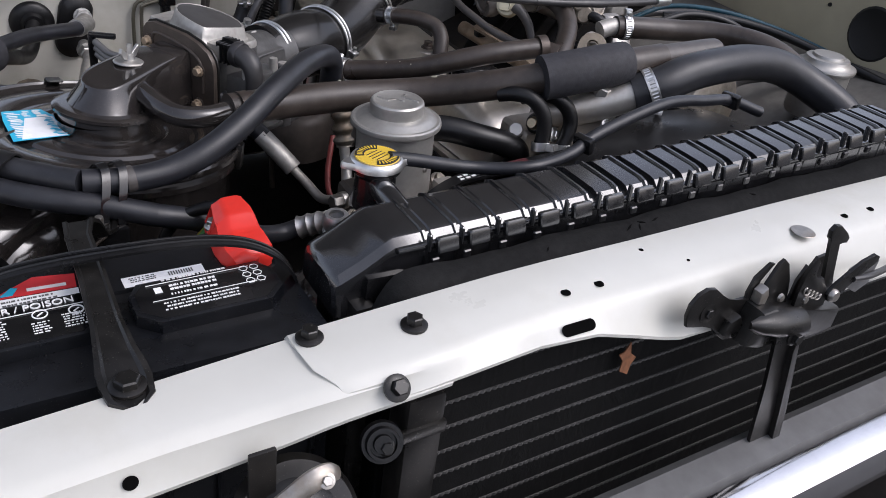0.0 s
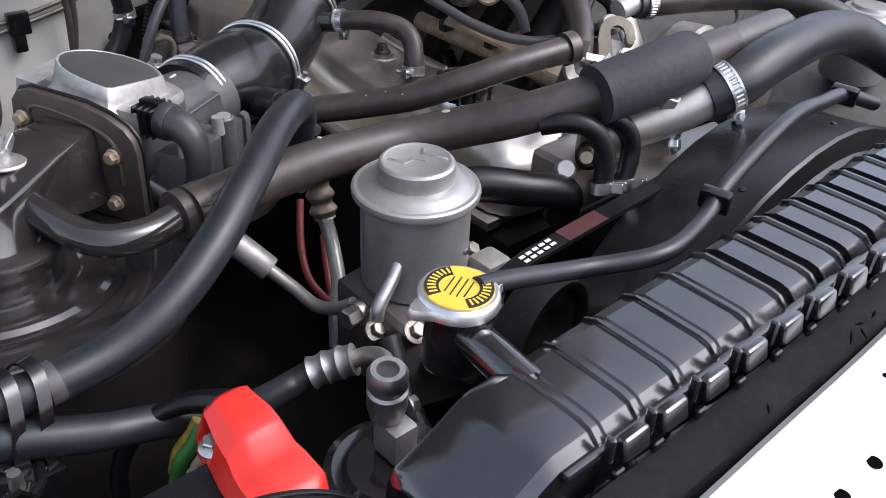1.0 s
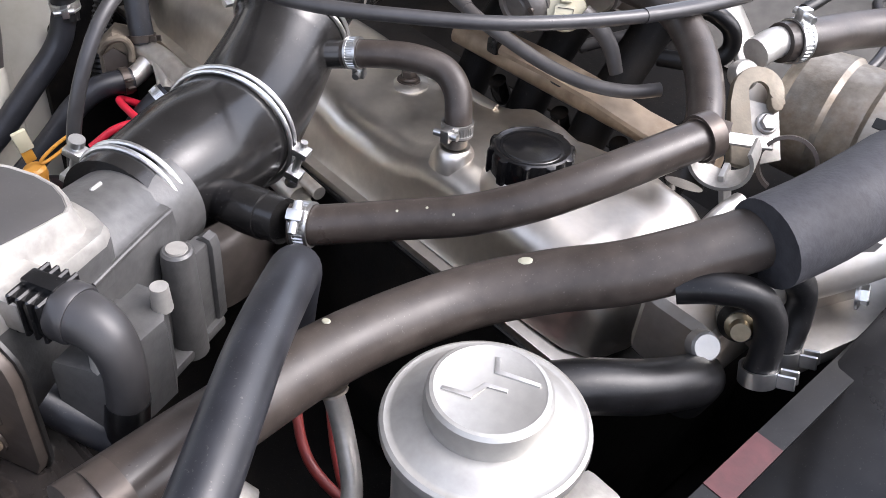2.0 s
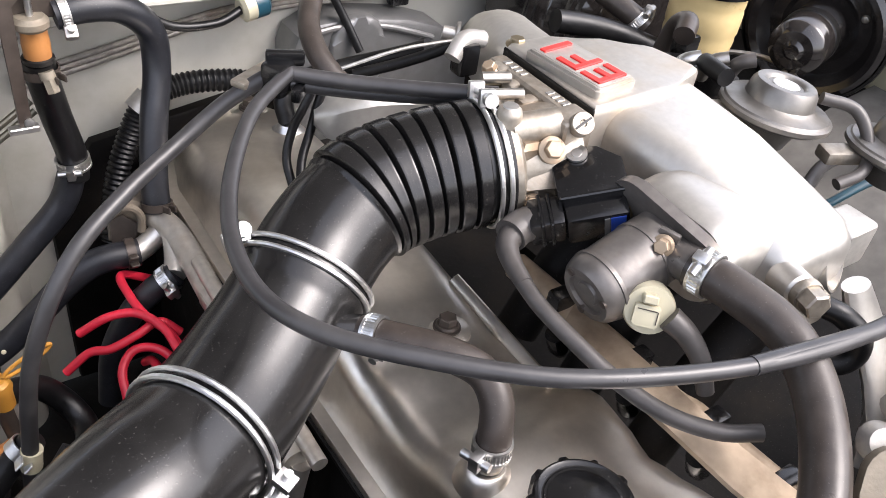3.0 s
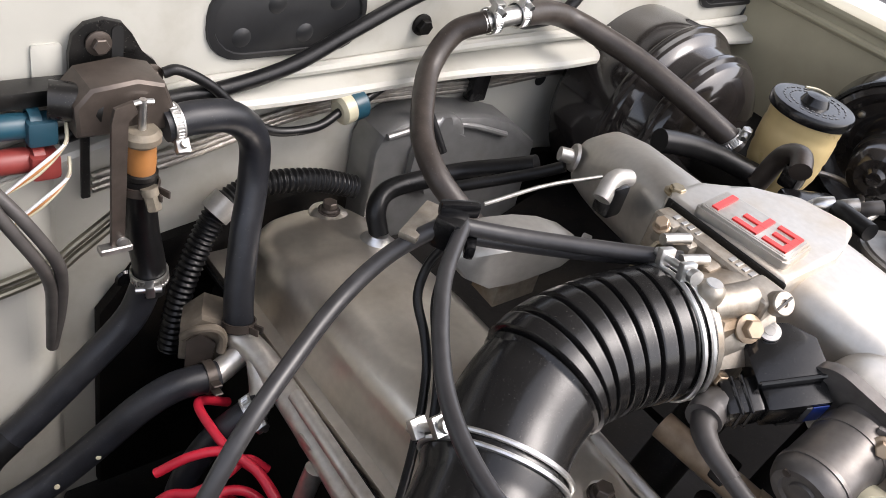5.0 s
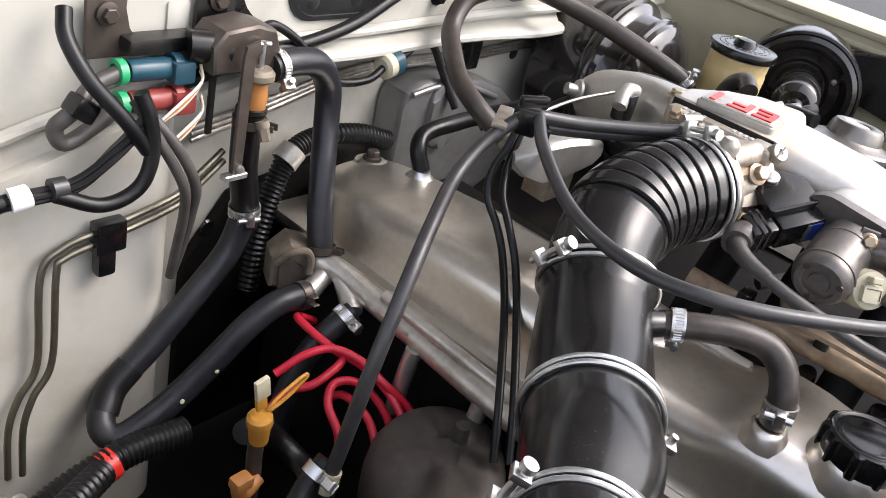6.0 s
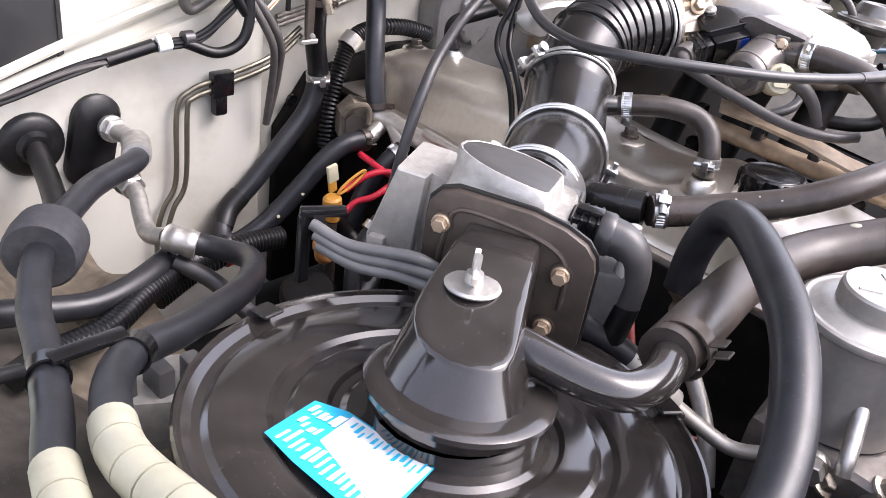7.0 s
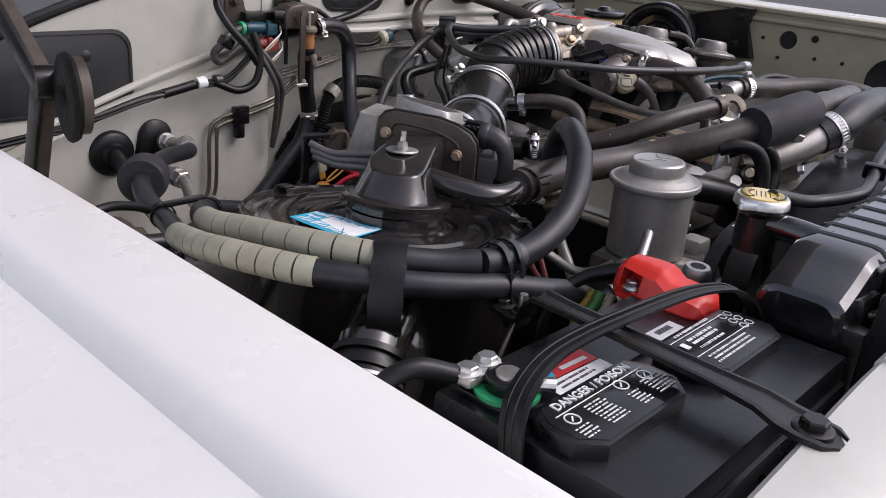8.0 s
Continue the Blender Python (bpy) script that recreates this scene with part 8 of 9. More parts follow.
# hoses above the rear of the engine
ha = hose("breather_pipe", [(.757, 1.070, 1.018), (.730, 1.084, 1.001), (.700, 1.074, .973), (.670, 1.040, .955), (.648, 1.005, .940), (.641, .968, .925), (.652, .938, .906), (.668, .920, .888)], .0112, BROWN, "brown rubber hose looped over the engine rear", "hose", "rubber hoses", 7, 18)
hb2 = hose("booster_hose", [(.800, 1.070, 1.022), (.85, 1.082, 1.016), (.897, 1.090, 1.003), (.925, 1.068, .994), (.956, 1.025, .981), (.980, .965, .963), (1.000, .912, .945), (1.012, .895, .935)], .0128, BROWN, "brown rubber vacuum hose to the brake booster", "hose", "rubber hoses", 7, 18)
clamp(hb2, (1.006, .903, .940), (.4, -.6, -.5), .0138, .010, (0, -.5, 1))
part("joiner", tube([(.750, 1.071, 1.016), (.78, 1.068, 1.022), (.81, 1.072, 1.023)], .0098, 4, 16), ZINC, ha, "bright steel pipe joiner")
for p in ((.760, 1.0695, 1.0185), (.797, 1.070, 1.0225)):
    clamp(ha, p, (1, 0, .1), .0122, .010, (0, -.3, 1))
hose("loop_hose", [(.82, 1.09, 1.005), (.85, 1.10, .995), (.90, 1.105, .998), (.925, 1.105, 1.02), (.93, 1.105, 1.05)], .0068, RUBBER, "thin black hose looped on the cowl", "hose", "vacuum hoses")
hose("cover_hose", [(.634, 1.018, .826), (.634, 1.030, .848), (.652, 1.038, .862), (.695, 1.030, .872), (.728, 1.015, .883), (.752, .985, .902), (.765, .962, .918)], .0100, RUBBER, "black breather hose from the valve cover", "hose", "rubber hoses", 7, 16)
hose("cover_hose", [(.70, 1.00, .880), (.735, .975, .898), (.76, .95, .918), (.772, .935, .932)], .0058, RUBBER, "thin black hose to the plenum", "hose", "vacuum hoses")
hose("plenum_hose", [(.90, .925, .945), (.94, .915, .938), (.98, .90, .928), (1.02, .87, .915)], .0125, RUBBER, "black hose behind the plenum", "hose", "rubber hoses", 7, 16)
jn = thing("cable_clip", (.54, .845, .97), "black plastic clip joining the cables", "clip")
part("block", box(.022, .020, .026, .004, 2, None, (.538, .845, .984), Matrix.Rotation(.5, 4, 'Z')), TANK, jn)
part("jaw", box(.030, .008, .012, .003, 2, None, (.545, .848, .998), Matrix.Rotation(-.4, 4, 'Z')), TANK, jn)
part("jaw", box(.028, .008, .012, .003, 2, None, (.552, .835, .976), Matrix.Rotation(.8, 4, 'Z')), TANK, jn)
part("arm", box(.05, .014, .006, .002, 2, None, (.53, .866, .978), Matrix.Rotation(.5, 4, 'Z')), DIRTYCAST, jn)
for off in (0, 1):
    hose("vacuum_hose", [(.535, .845 + .004 * off, .990 - .010 * off), (.58, .818 + .006 * off, .986 - .010 * off), (.63, .780 + .008 * off, .989 - .010 * off), (.672 + .004 * off, .742 + .006 * off, .996 - .006 * off)], .0062, CABLE, "grey-black vacuum hose over the throttle", "hose", "vacuum hoses")
sb = thing("air_valve", (.645, .86, .89), "pale cast air valve beside the throttle", "valve")
secs = []
for x, y, z0, z1, w in ((.590, .884, .912, .926, .010), (.600, .880, .902, .934, .018), (.618, .872, .896, .943, .022), (.640, .864, .900, .9465, .021), (.660, .856, .908, .9465, .019), (.676, .848, .914, .944, .015), (.688, .842, .920, .938, .008)):
    secs.append([(x + .35 * a * w, y + a * w, z) for a, z in ((-1, z0 + .004), (-1, z1 - .006), (-.75, z1 - .001), (-.4, z1), (.4, z1), (.75, z1 - .001), (1, z1 - .006), (1, z0 + .004), (.6, z0), (-.6, z0))])
part("body", loft(secs), RESERVOIR, sb)
part("base", prism([(-.022, -.016), (.026, -.016), (.024, .016), (-.02, .014)], -.05, -.02, .003), DIRTYCAST, sb, "", Matrix.Translation((.645, .866, .925)))
part("pipe", tube([(.648, .930, .898), (.640, .905, .915), (.648, .880, .925), (.67, .86, .925)], .0065, 5, 16), DIRTYCAST, sb)
part("tab", box(.012, .008, .003, .001, 1, None, (.684, .829, .947), Matrix.Rotation(.5, 4, 'Z')), ZINC, sb)
hose("white_wire", [(.62, .89, .955), (.67, .875, .972), (.72, .86, .98)], .0017, DULLZINC, "thin pale wire beside the plenum", "wire", "harness wires")
hp = thing("vacuum_port", (.70, .85, .97), "black plastic vacuum port on the plenum", "port")
part("body", box(.02, .018, .03, .004, 2, None, (.716, .842, .972)), TANK, hp)
part("cap", tube([(.70, .84, .975), (.715, .845, .988), (.735, .845, .985)], .008, 4, 12), AFM, hp)

# cables looping over the engine
ca = hose("accelerator_cable", [(.538, .848, .988), (.502, .858, .964), (.460, .852, .940), (.405, .825, .922), (.358, .801, .895), (.320, .787, .828), (.304, .790, .728), (.298, .80, .66)], .0064, CABLE, "long black sleeved cable arched over the engine", "cable", "control cables", 8, 12)
part("ferrule", tube([(.306, .790, .735), (.304, .790, .725), (.303, .791, .715)], .0085, 3, 14), CREAMPL, ca)
cb = hose("throttle_cable", [(.545, .840, .990), (.492, .795, .986), (.448, .730, .972), (.428, .660, .970), (.436, .600, .976), (.480, .550, .976), (.550, .500, .973), (.650, .462, .970), (.750, .446, .967), (.850, .450, .963), (.905, .460, .960)], .0056, CABLE, "long grey-black throttle cable in a wide loop", "cable", "control cables", 8, 12)
part("ferrule", tube([(.890, .457, .961), (.910, .461, .960), (.926, .464, .959)], .0090, 3, 14), ZINC, cb, "bright metal cable ferrule")
part("heat_sleeve", tube([(.650, .462, .970), (.75, .446, .967), (.80, .448, .965)], .0062, 5, 12), CABLE, cb)
for pts in ([(.590, .885, .945), (.581, .884, .928), (.572, .887, .905), (.563, .879, .882), (.560, .857, .860), (.551, .835, .838), (.518, .797, .808), (.462, .746, .768), (.436, .718, .725)], [(.600, .884, .945), (.593, .882, .928), (.586, .880, .905), (.571, .866, .885), (.559, .842, .866), (.548, .817, .840), (.522, .785, .808), (.474, .738, .768), (.446, .708, .725)]):
    hose("vacuum_hose", pts, .0040, RUBBER, "thin black hose passing under the duct", "hose", "vacuum hoses")
# distributor, ignition leads and dipstick low beside the engine
dist = thing("distributor", (.41, .78, .55), "dark brown rubber boot over the distributor beside the engine", "distributor")
BOOT = [(.345, .770), (.368, .803), (.400, .822), (.440, .822), (.474, .806), (.490, .775), (.484, .742), (.462, .715), (.428, .694), (.388, .690), (.356, .712), (.342, .742)]
secs = []
for f, z in ((.96, .63), (1.02, .655), (1.03, .680), (1.0, .698), (.94, .7075), (.84, .7125), (.60, .7155), (.25, .7160)):
    secs.append([(.416 + (x - .416) * f, .757 + (y - .757) * f, z + .006 * math.sin(9 * k) * (1 - f) * 1.5 - .06 * (.416 - x) * .5) for k, (x, y) in enumerate(BOOT)])
part("boot", loft([spline([*q, q[0]], 4)[:-1] for q in secs]), BOOTRUBBER, dist, "", None, 60)
part("tower", lathe([(0, .020), (.007, .020), (.0085, .004), (.012, 0)], 16), BOOTRUBBER, dist, "", Matrix.Translation((.440, .760, .714)))
for pts in ([(.470, .990, .690), (.435, .982, .715), (.433, .949, .713), (.439, .920, .708), (.453, .895, .700), (.455, .857, .690), (.452, .825, .672)], [(.380, .945, .690), (.406, .934, .710), (.431, .922, .715), (.447, .896, .710), (.452, .865, .700), (.467, .842, .680), (.470, .815, .655)],
            [(.385, .850, .630), (.397, .863, .660), (.402, .889, .680), (.418, .901, .690), (.438, .893, .690), (.450, .874, .680), (.454, .850, .660), (.450, .830, .630)], [(.360, .930, .660), (.383, .926, .680), (.400, .912, .690), (.426, .910, .700), (.448, .914, .704), (.465, .905, .690)],
            [(.430, .915, .655), (.434, .897, .670), (.435, .863, .665), (.425, .835, .648), (.415, .81, .62)]):
    hose("ignition_cable", pts, .0044, REDWIRE, "bright red ignition cable in a tangle", "wire", "red wires", 7, 12)
dip = thing("dipstick", (.298, .868, .70), "amber dipstick handle with a pale tab", "dipstick")
part("tube", tube([(0.305, 0.877, 0.572), (0.303, 0.875, 0.652), (0.300, 0.874, 0.684), (0.299, 0.873, 0.702)], .0072, 4, 12), PLATEMETAL, dip)
part("handle", lathe([(0, .012), (.0085, .012), (.0112, .009), (.0118, .002), (.0098, -.004), (.0085, -.020), (0, -.022)], 24), DIPYELLOW, dip, "", aim((0.299, 0.873, 0.724), (-.1, 0, 1)))
part("tab", box(.014, .005, .022, .0015, 2, None, (0.294, 0.871, 0.768), Matrix.Rotation(-.2, 4, 'Y')), CREAMPL, dip, "pale plastic tab")
part("stem", box(.011, .004, .016, .0015, 2, None, (0.296, 0.872, 0.751), Matrix.Rotation(-.2, 4, 'Y')), DIPYELLOW, dip)
ring = [Vector((.325 + .020 * math.cos(a), .871, .749 + .010 * math.cos(a) + .005 * math.sin(a))) for a in (2 * math.pi * k / 20 for k in range(21))]
part("ring", sweep(bmesh.new(), ring, .0018, 8, False), DIPYELLOW, dip)
ring2 = thing("dipstick", (.352, .742, .66), "yellow dipstick pull ring low beside the boot", "dipstick")
part("ring", sweep(bmesh.new(), [Vector((.352 + .005 * math.cos(a), .742 + .010 * math.cos(a), .668 + .014 * math.sin(a))) for a in (2 * math.pi * k / 22 for k in range(23))], .0026, 8, False), DIPYELLOW, ring2)
part("tube", tube([(.352, .744, .655), (.354, .746, .62), (.357, .75, .56)], .0045, 4, 10), PLATEMETAL, ring2)
sensor = thing("vacuum_tee", (0.278, 0.862, 0.672), "brown plastic clamp on the dipstick tube", "clamp")
part("body", tube([(0.271, 0.857, 0.686), (0.275, 0.859, 0.667), (0.289, 0.865, 0.657), (0.303, 0.869, 0.660)], .0072, 4, 12), ORANGE, sensor)
part("clasp", box(.018, .014, .012, .003, 2, None, (0.273, 0.857, 0.684)), ORANGE, sensor)
lh = hose("lower_hose", [(.31, .80, .735), (.290, .80, .715), (.268, .79, .695), (.255, .775, .66), (.25, .76, .60)], .0105, RUBBER, "black hose below the accelerator cable", "hose", "rubber hoses")
spring_clamp(lh, (.300, .800, .727), (-.7, 0, -.6), .0113, .010, (0, -1, .3))
hose("lower_hose", [(.30, .89, .70), (.33, .905, .68), (.35, .90, .655), (.36, .875, .64), (.35, .84, .64), (.33, .82, .62)], .0115, RUBBER, "black hose curled deep beside the dipstick", "hose", "rubber hoses")

# ---- brake parts and regulators on the far side ----
bb = thing("brake_booster", (1.07, 1.06, .78), "gloss-black two-stage brake booster drum", "brake booster")
BO = aim((1.083, 1.088, .876), (0, -1, .02))
part("drum", lathe([(0, -.04), (.112, -.04), (.120, -.03), (.122, .0), (.122, .050), (.119, .060), (.110, .066), (.1075, .070), (.1065, .100), (.103, .112), (.094, .120), (.070, .128), (.030, .134), (0, .134)], 64), GLOSS, bb, "", BO)
part("rim", lathe([(.121, .044), (.1255, .046), (.1265, .050), (.1255, .054), (.120, .056)], 64), GLOSS, bb, "", BO)
part("rim", lathe([(.106, .092), (.1105, .094), (.1115, .098), (.1105, .102), (.104, .105)], 64), GLOSS, bb, "", BO)
mc = thing("master_cylinder", (1.07, .90, .84), "dark cast brake master cylinder", "master cylinder")
part("body", tube([(1.072, 1.0, .872), (1.07, .92, .872), (1.068, .80, .870)], .024, 4, 20), DARKMETAL, mc)
part("neck", lathe([(0, .05), (.018, .05), (.022, 0)], 20), DARKMETAL, mc, "", Matrix.Translation((1.066, .864, .875)))
for k in range(2):
    part("pipe", tube([(1.05, .85 - .03 * k, .868), (1.10, .80 - .02 * k, .885), (1.15, .79 - .02 * k, .90), (1.17, .83, .90), (1.14, .88, .89), (1.10, .90, .87)], .0032, 6, 8), STEEL, mc)
br = thing("brake_fluid_reservoir", (1.066, .864, .90), "yellowed plastic brake-fluid reservoir with black cap", "reservoir")
BM = Matrix.Translation((1.066, .864, .905))
part("tank", lathe([(0, -.012), (.026, -.012), (.034, 0), (.039, .016), (.0405, .030), (.0398, .036), (.0412, .040), (.0412, .062), (.0398, .066), (.0405, .070), (.0405, .082), (0, .082)], 44), FLUID, br, "", BM)
part("cap", lathe([(.0430, .0835), (.0455, .0840), (.0460, .0855), (.0460, .0925), (.0445, .0950), (.0410, .0955), (.016, .0955), (.0145, .099), (.012, .1035), (.004, .105), (0, .105)], 48), TANK, br, "black lettered screw cap", BM)
for k in range(26):
    a = 2 * math.pi * k / 26
    if k % 7 != 6:
        part("text_bar", box(.0045, .0015, .0005, 0, 1, None, (0, .034, .0958)), GREYPANEL, br, "", BM @ Matrix.Rotation(a, 4, 'Z'))
        part("text_bar", box(.0035, .0015, .0005, 0, 1, None, (0, .027, .0958)), GREYPANEL, br, "", BM @ Matrix.Rotation(a + .1, 4, 'Z'))
part("rim_wire", tube([(1.092, .892, 1.0015), (1.104, .882, 1.0015), (1.109, .868, 1.0)], .0015, 4, 6), CREAMPL, br)
mot = thing("wiper_motor", (1.19, .83, .92), "gloss-black cylindrical motor beside the reservoir", "motor")
part("drum", lathe([(0, 0), (.008, -.002), (.012, .002), (.022, .003), (.031, .010), (.033, .014), (.033, .085), (0, .09)], 36), GLOSS, mot, "", aim((1.150, .793, .930), (.95, .30, .04)))
part("band", lathe([(.033, .045), (.0345, .046), (.0345, .058), (.033, .059)], 36), BRACKET, mot, "", aim((1.150, .793, .930), (.95, .30, .04)))
air = thing("charcoal_canister", (1.26, .84, .86), "large black ribbed drum on the inner fender", "canister")
AX = Vector((.95, .30, .04)).normalized()
part("drum", lathe([(0, .014), (.040, .014), (.046, .010), (.060, .010), (.064, .004), (.070, -.010), (.078, -.014), (.084, -.010), (.087, .002), (.088, .05), (0, .055)], 48), GLOSS, air, "", aim((1.235, .822, .932), AX))
part("rim", lathe([(.086, -.008), (.0895, -.006), (.0905, -.002), (.0895, .002), (.086, .003)], 48), BRACKET, air, "", aim((1.235, .822, .932), AX))
for k in range(3):
    a = radians(30 + 120 * k)
    part("screw", lathe([(0, .004), (.004, .003), (.005, 0)], 12), STEEL, air, "", aim((1.235, .822, .932), AX) @ Matrix.Translation((.053 * math.cos(a), .053 * math.sin(a), .010)) @ Matrix.Rotation(math.pi, 4, 'X'))
part("lug", box(.02, .02, .02, .004, 2, None, (1.295, .84, 1.005)), BRACKET, air)
egr = thing("vacuum_diaphragm", (.925, .66, .94), "dull silver round vacuum diaphragm", "diaphragm", "diaphragms")
part("lower_dish", lathe([(0, -.03), (.02, -.03), (.026, -.012), (.046, -.004), (.050, -.001), (.050, .003), (.046, .005)], 44), DIAPH, egr, "", aim((.925, .662, .972), (.1, 0, 1)))
part("upper_dish", lathe([(.049, .002), (.046, .006), (.035, .008), (.031, .011), (.029, .022), (.026, .0265), (.021, .0275), (.0175, .0262), (.0155, .0238), (0, .0236)], 44), DIAPH, egr, "", aim((.925, .662, .972), (.1, 0, 1)))
part("arm", box(.06, .02, .012, .003, 2, None, (.885, .685, .968), Matrix.Rotation(-.4, 4, 'Z')), DIRTYCAST, egr)
part("vent", lathe([(0, .001), (.011, .001), (.012, 0)], 24), WHITELAB, egr, "pale filter disc", aim((.9275, .662, .9962), (.1, 0, 1)))
egr2 = copy_thing(egr, Matrix.Translation((1.005, .575, .925)))
tagged(egr2, "dull silver round vacuum diaphragm beside a bracket")
hose("modulator_hose", [(.952, .640, .990), (.975, .618, .985), (.975, .595, .965), (.955, .58, .95), (.93, .585, .94)], .0055, GREYTUBE, "grey hose looped from the diaphragm", "hose", "vacuum hoses")
hose("modulator_hose", [(.895, .70, .99), (.91, .735, .985), (.94, .745, .97), (.97, .74, .95)], .0085, RUBBER, "black hose beside the diaphragm", "hose", "vacuum hoses")
vs = thing("switch_block", (.93, .76, .95), "black vacuum switch block with silver nozzles", "switch block")
part("body", box(.06, .03, .035, .005, 2, None, (.95, .775, .945), Matrix.Rotation(-.5, 4, 'Z')), TANK, vs)
for k in range(3):
    part("nozzle", tube([(.91 + .025 * k, .765 - .012 * k, .958), (.905 + .025 * k, .755 - .012 * k, .978), (.915 + .025 * k, .745 - .012 * k, .985)], .007, 4, 12), (ZINC, STEEL, GREYTUBE)[k], vs)
clm = thing("hose_elbow", (.98, .82, .95), "brown-black rubber elbow with connector", "elbow")
part("elbow", tube([(.985, .845, .925), (.985, .835, .965), (.975, .815, .98), (.955, .80, .975)], .011, 5, 16), BROWN, clm)
part("plug", box(.022, .02, .024, .004, 2, None, (.978, .812, .957)), TANK, clm)
can = thing("fuel_filter", (1.10, .26, .84), "silver round canister beyond the radiator hose", "canister")
part("body", lathe([(0, -.08), (.040, -.08), (.042, -.075), (.042, -.005), (.047, -.003), (.048, .001), (.047, .004), (.040, .006), (.036, .010), (.034, .015), (.026, .016), (.024, .020), (0, .021)], 44), RESERVOIR, can, "", aim((1.105, .262, .905), (0, 0, 1)))
part("bracket", box(.05, .01, .03, .003, 2, None, (1.14, .27, .87)), BRACKET, can)
hose("wire_bundle", [(.88, .44, .93), (.95, .43, .945), (1.02, .40, .935), (1.06, .34, .90), (1.08, .30, .87)], .006, RUBBER, "black wires beside the silver canister", "wire", "harness wires")
hose("wire_bundle", [(1.02, .55, .90), (1.10, .50, .91), (1.18, .44, .90), (1.24, .35, .88), (1.28, .22, .86)], .0075, RUBBER, "black wires along the inner fender", "wire", "harness wires")
hose("wire_bundle", [(1.0, .62, .87), (1.08, .60, .90), (1.16, .54, .905), (1.24, .46, .89), (1.29, .36, .87)], .0045, BLUEPL, "dull blue wire along the inner fender", "wire", "harness wires")
alt = thing("alternator", (.93, .42, .78), "dull aluminium alternator casing", "alternator")
part("case", lathe([(0, -.07), (.05, -.07), (.062, -.055), (.064, -.02), (.060, -.015), (.060, .015), (.064, .02), (.062, .06), (.04, .072), (0, .074)], 36), DIRTYCAST, alt, "", aim((.90, .36, .835), (.1, -1, .05)))
for k in range(10):
    a = 2 * math.pi * k / 10
    part("vent_slot", box(.010, .03, .002, .0008, 1), INKSHADE, alt, "", aim((.90, .36, .835), (.1, -1, .05)) @ Matrix.Rotation(a, 4, 'Z') @ Matrix.Translation((.063, 0, .04)) @ Matrix.Rotation(radians(90), 4, 'Y') @ Matrix.Rotation(radians(90), 4, 'Z'))
# ---- open hood above, hinged at the cowl ----
hood = thing("hood", (.52, 1.16, 1.09), "white hood panel propped open above the bay", "hood", kind="structure")
HM = Matrix.Translation((.52, 1.17, 1.10)) @ Matrix.Rotation(radians(HOOD), 4, 'X')
part("skin", box(1.62, 1.30, .012, .004, 2, None, (0, -.66, .02)), WHITE, hood, "", HM)
for x in (-.74, -.25, .25, .74):
    part("brace", box(.07, 1.22, .03, .010, 2, None, (x, -.66, 0)), WHITE, hood, "", HM)
for y in (-.08, -.62, -1.22):
    part("brace", box(1.52, .07, .03, .010, 2, None, (0, y, .002)), WHITE, hood, "", HM)
# unseen grey sheet, added to dim what glossy parts reflect of the hood
part("reflection_sheet", box(1.46, 1.14, .012, .004, 2, None, (0, -.66, -.022)), DUSTYPANEL, hood, "unseen grey sheet added to dim the hood's reflection", HM)
# hood hinge on the fender
for c, length, turn in (((-.247, .717, 1.054), .215, -53.9), ((-.245, .662, .925), .150, 21.6)):
    am = Matrix.Translation(c) @ Matrix.Rotation(radians(turn), 4, 'X')
    arm = part("hinge_arm", box(.008, .022, length, .003, 2), BRACKET, hood, "dark steel hinge arm", am)
    for d in (-.0095, .0095):
        part("arm_flange", box(.014, .003, length * .98, .001, 1, None, (.006, d, 0)), PLATEMETAL, arm, "", am)
part("hinge_knuckle", lathe([(0, .016), (.013, .016), (.016, .010), (.016, -.010), (0, -.010)], 24), BRACKET, hood, "", aim((-.240, .634, .992), (1, -.2, 0)))
bolt(hood, (-.224, .631, .992), (1, -.2, 0), .007, .006, STEEL)
part("spring_band", lathe([(.0330, .0), (.0350, .0), (.0350, .016), (.0330, .016), (.0330, .0)], 40), PLATEMETAL, hood, "brown-black spring band", aim((-.246, .580, .990), (1, -.2, 0)))
bm = bmesh.new()
sp = [Vector((0, 0, 0)) + Vector(((.012 + .0019 * k * .25) * math.cos(k * .5), (.012 + .0019 * k * .25) * math.sin(k * .5), 0)) for k in range(52)]
part("hinge_spring", sweep(bm, sp, .0055, 8, True, 1.6), DARKMETAL, hood, "", aim((-.243, .580, .990), (1, -.2, 0)))


# dusty inner wheel housing and dark parts low beside the engine
hs = []
for y in (.62, .70, .80, .90, 1.0, 1.08):
    hs.append([(x, y, z) for x, z in ((-.292, .70), (-.22, .712 + .01 * math.sin(y * 9)), (-.14, .700), (-.06, .668 + .012 * math.sin(y * 14)), (.0, .61), (.03, .54), (.04, .45), (.0, .45), (-.05, .60), (-.14, .68), (-.22, .69), (-.292, .68))])
wh = part("wheel_housing", loft(hs), GRIME)
tagged(wh, "grimy dark wheel housing below the hoses", "wheel housing", kind="structure")
hose("grey_hose", [(-.12, .86, .735), (-.06, .87, .712), (.0, .865, .70), (.05, .875, .70), (.10, .90, .70)], .0135, HOSE, "dull black hose over the wheel housing", "hose", "rubber hoses")
hose("grey_hose", [(.10, .885, .705), (.125, .85, .69), (.14, .80, .67), (.17, .76, .655), (.22, .74, .65)], .0095, CABLE, "dark grey hose dropping behind the air cleaner", "hose", "rubber hoses")
hose("grey_hose", [(.20, .80, .62), (.25, .79, .63), (.30, .80, .65), (.34, .82, .68)], .012, HOSE, "dull black hose low beside the engine", "hose", "rubber hoses")
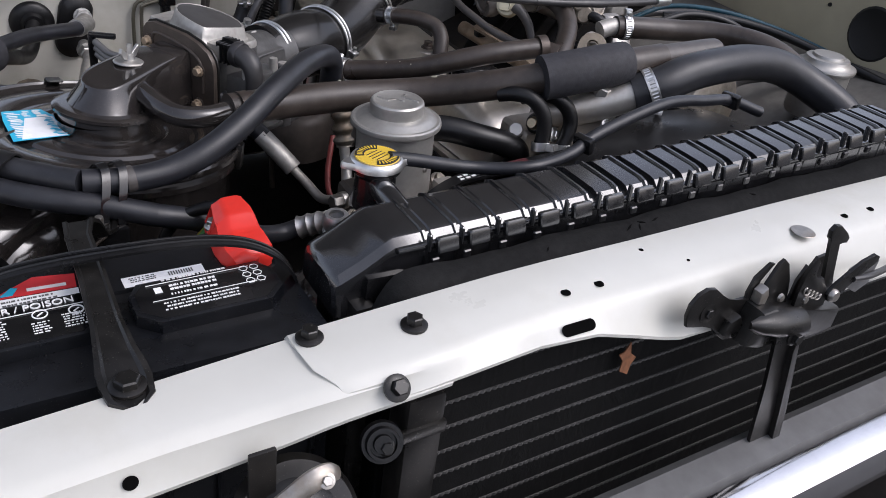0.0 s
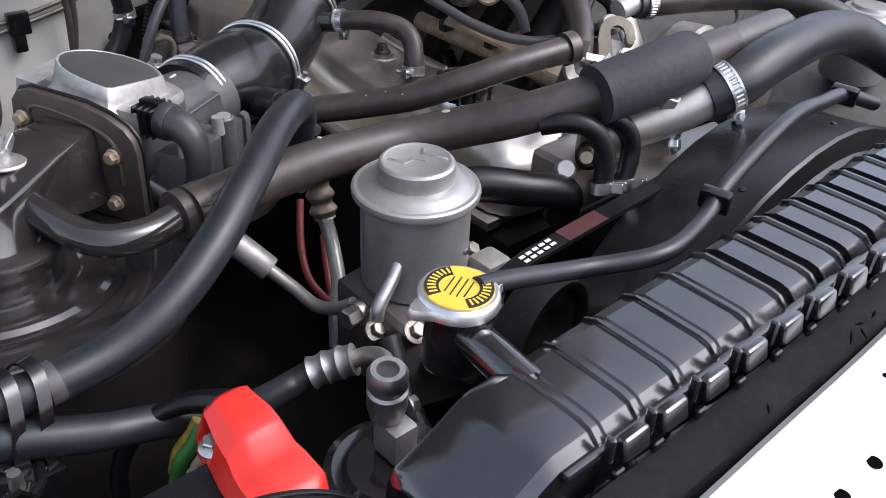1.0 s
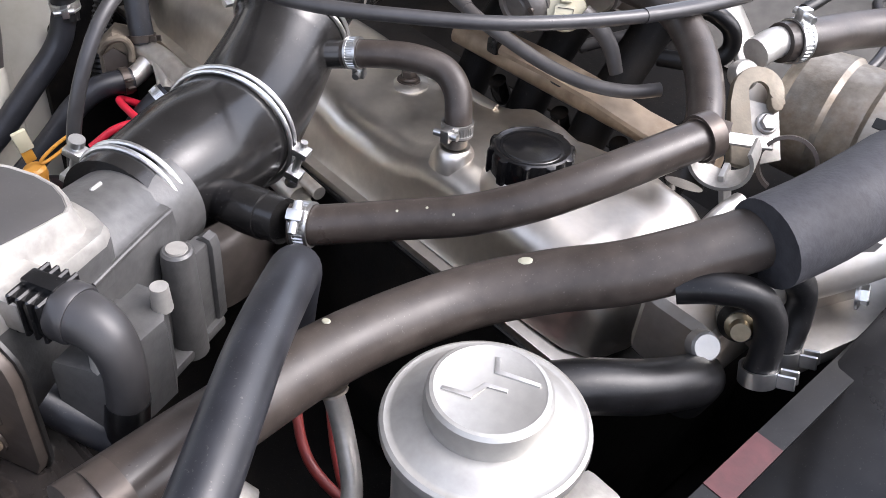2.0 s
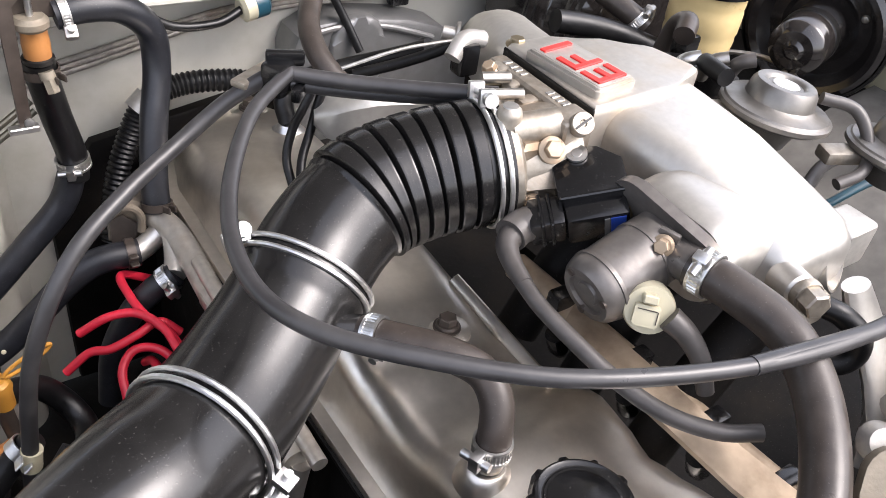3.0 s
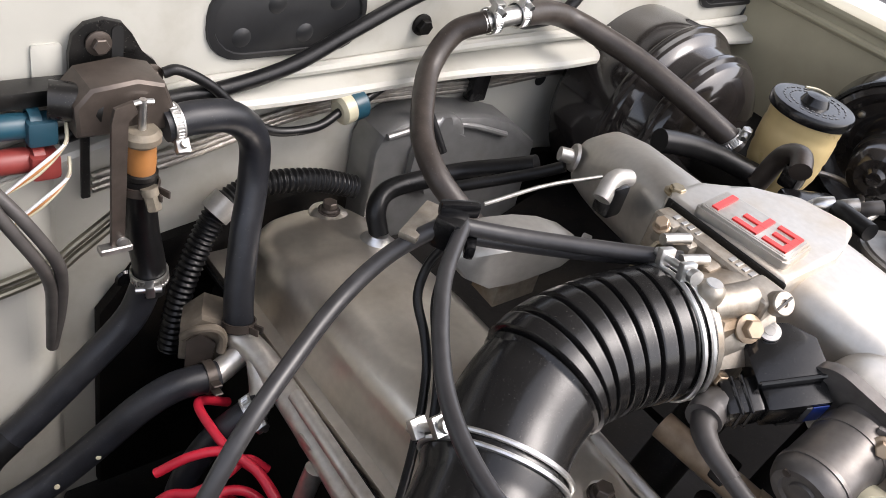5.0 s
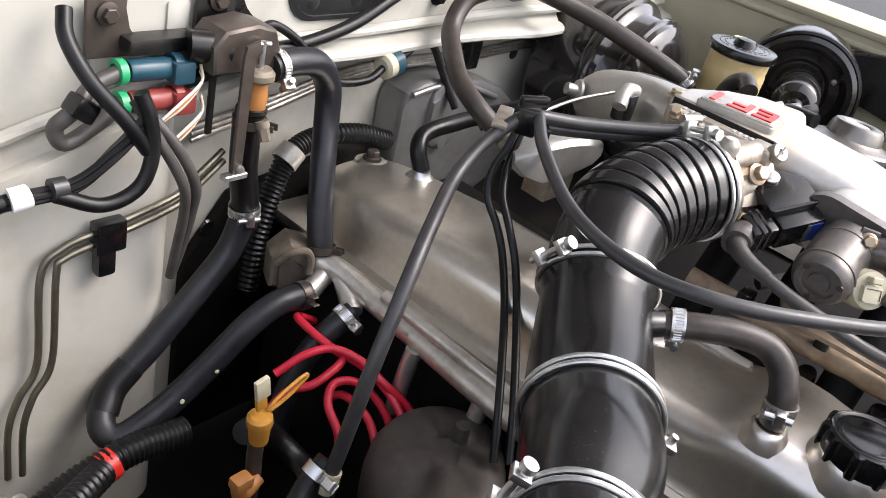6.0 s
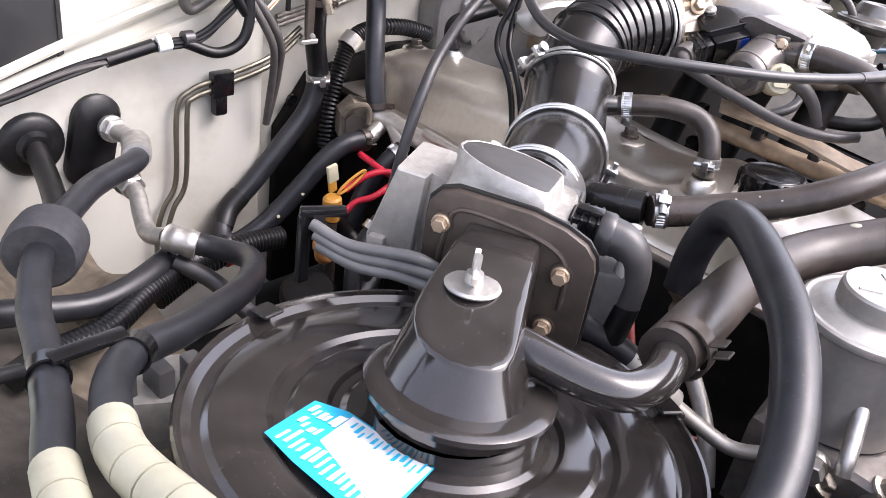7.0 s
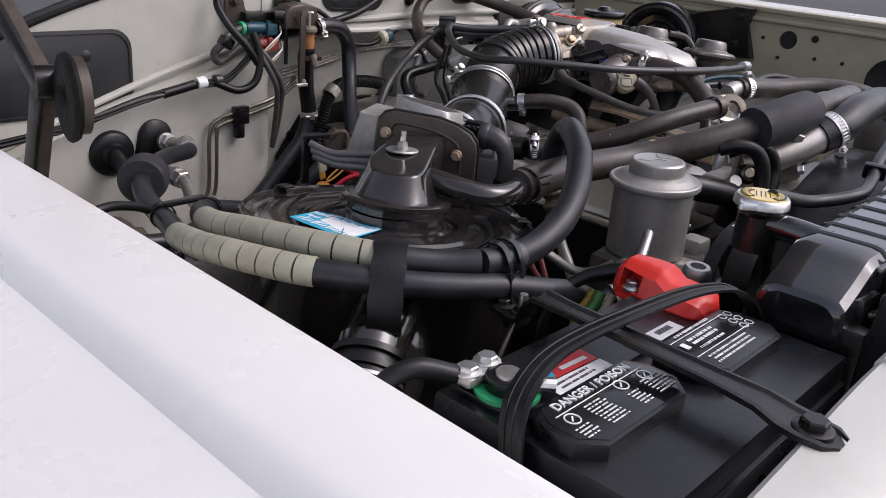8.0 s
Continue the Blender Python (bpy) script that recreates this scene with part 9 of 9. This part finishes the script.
flt = thing("oil_filter", (.25, .82, .58), "black oil filter low beside the engine", "oil filter")
part("can", lathe([(0, -.06), (.030, -.06), (.034, -.05), (.034, .03), (.030, .036), (.024, .038), (0, .038)], 30), DARKMETAL, flt, "", aim((.262, .86, .600), (-.3, -.3, 1)))
part("rim", lathe([(.034, -.05), (.037, -.05), (.037, -.044), (.034, -.044)], 30), DARKMETAL, flt, "", aim((.262, .86, .600), (-.3, -.3, 1)))
# inner wheel housing on the far side, coloured dark for shade, with a dusty shelf
hs = []
for y in (.06, .20, .35, .50, .65, .80, .95, 1.10):
    hs.append([(x, y, z + .006 * math.sin(y * 11)) for x, z in ((1.312, .86), (1.24, .85), (1.14, .815), (1.04, .77), (.95, .74), (.86, .70), (.82, .60), (.80, .45), (.86, .45), (.90, .62), (1.04, .74), (1.20, .81), (1.312, .83))])
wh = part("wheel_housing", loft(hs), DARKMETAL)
tagged(wh, "oily wheel housing on the far side of the bay, colour darkened for shade", "wheel housing", kind="structure")
shelf = part("wheel_housing_shelf", loft([[(x, y, z + .006 * math.sin(y * 11)) for x, z in ((1.310, .868), (1.24, .858), (1.14, .823), (1.05, .782), (1.03, .770), (1.04, .768), (1.14, .812), (1.24, .846), (1.310, .856))] for y in (.08, .20, .35, .50, .62, .70, .76)]), DUSTYPANEL)
tagged(shelf, "dusty grey shelf on the far wheel housing", "wheel housing", kind="structure")
for k, (y0, z0) in enumerate(((.40, .86), (.62, .84), (.30, .83))):
    hose("wire_bundle", [(.86, y0 + .05, z0 - .04), (.94, y0, z0 - .01), (1.02, y0 + .03 * k, z0 + .015), (1.12, y0 + .06, z0 + .02), (1.22, y0 + .02, z0 + .03)], .0055 + .002 * k, CABLE, "dark sleeved wires over the wheel housing", "wire", "harness wires")
# black sheet on the lower bulkhead behind the engine, standing in for deep shade
ins = thing("bulkhead_shade_sheet", (.7, 1.14, .42), "black sheet low on the firewall, added for deep shade", "insulation")
part("pad", prism([(.405, .43), (1.28, .43), (1.28, .74), (1.0, .78), (.62, .80), (.46, .775), (.405, .70)], 0, .012, .004), DARKMETAL, ins, "", Matrix.Translation((0, 1.148, 0)) @ Matrix.Rotation(radians(90), 4, 'X'))
for x, z in ((.43, .74), (.62, .76), (.82, .75), (1.02, .74), (1.2, .70), (.62, .60), (1.02, .60)):
    part("button", lathe([(0, .003), (.008, .0025), (.010, 0)], 16), TANK, ins, "black button on the added shade sheet", aim((x, 1.136, z), (0, -1, 0)))
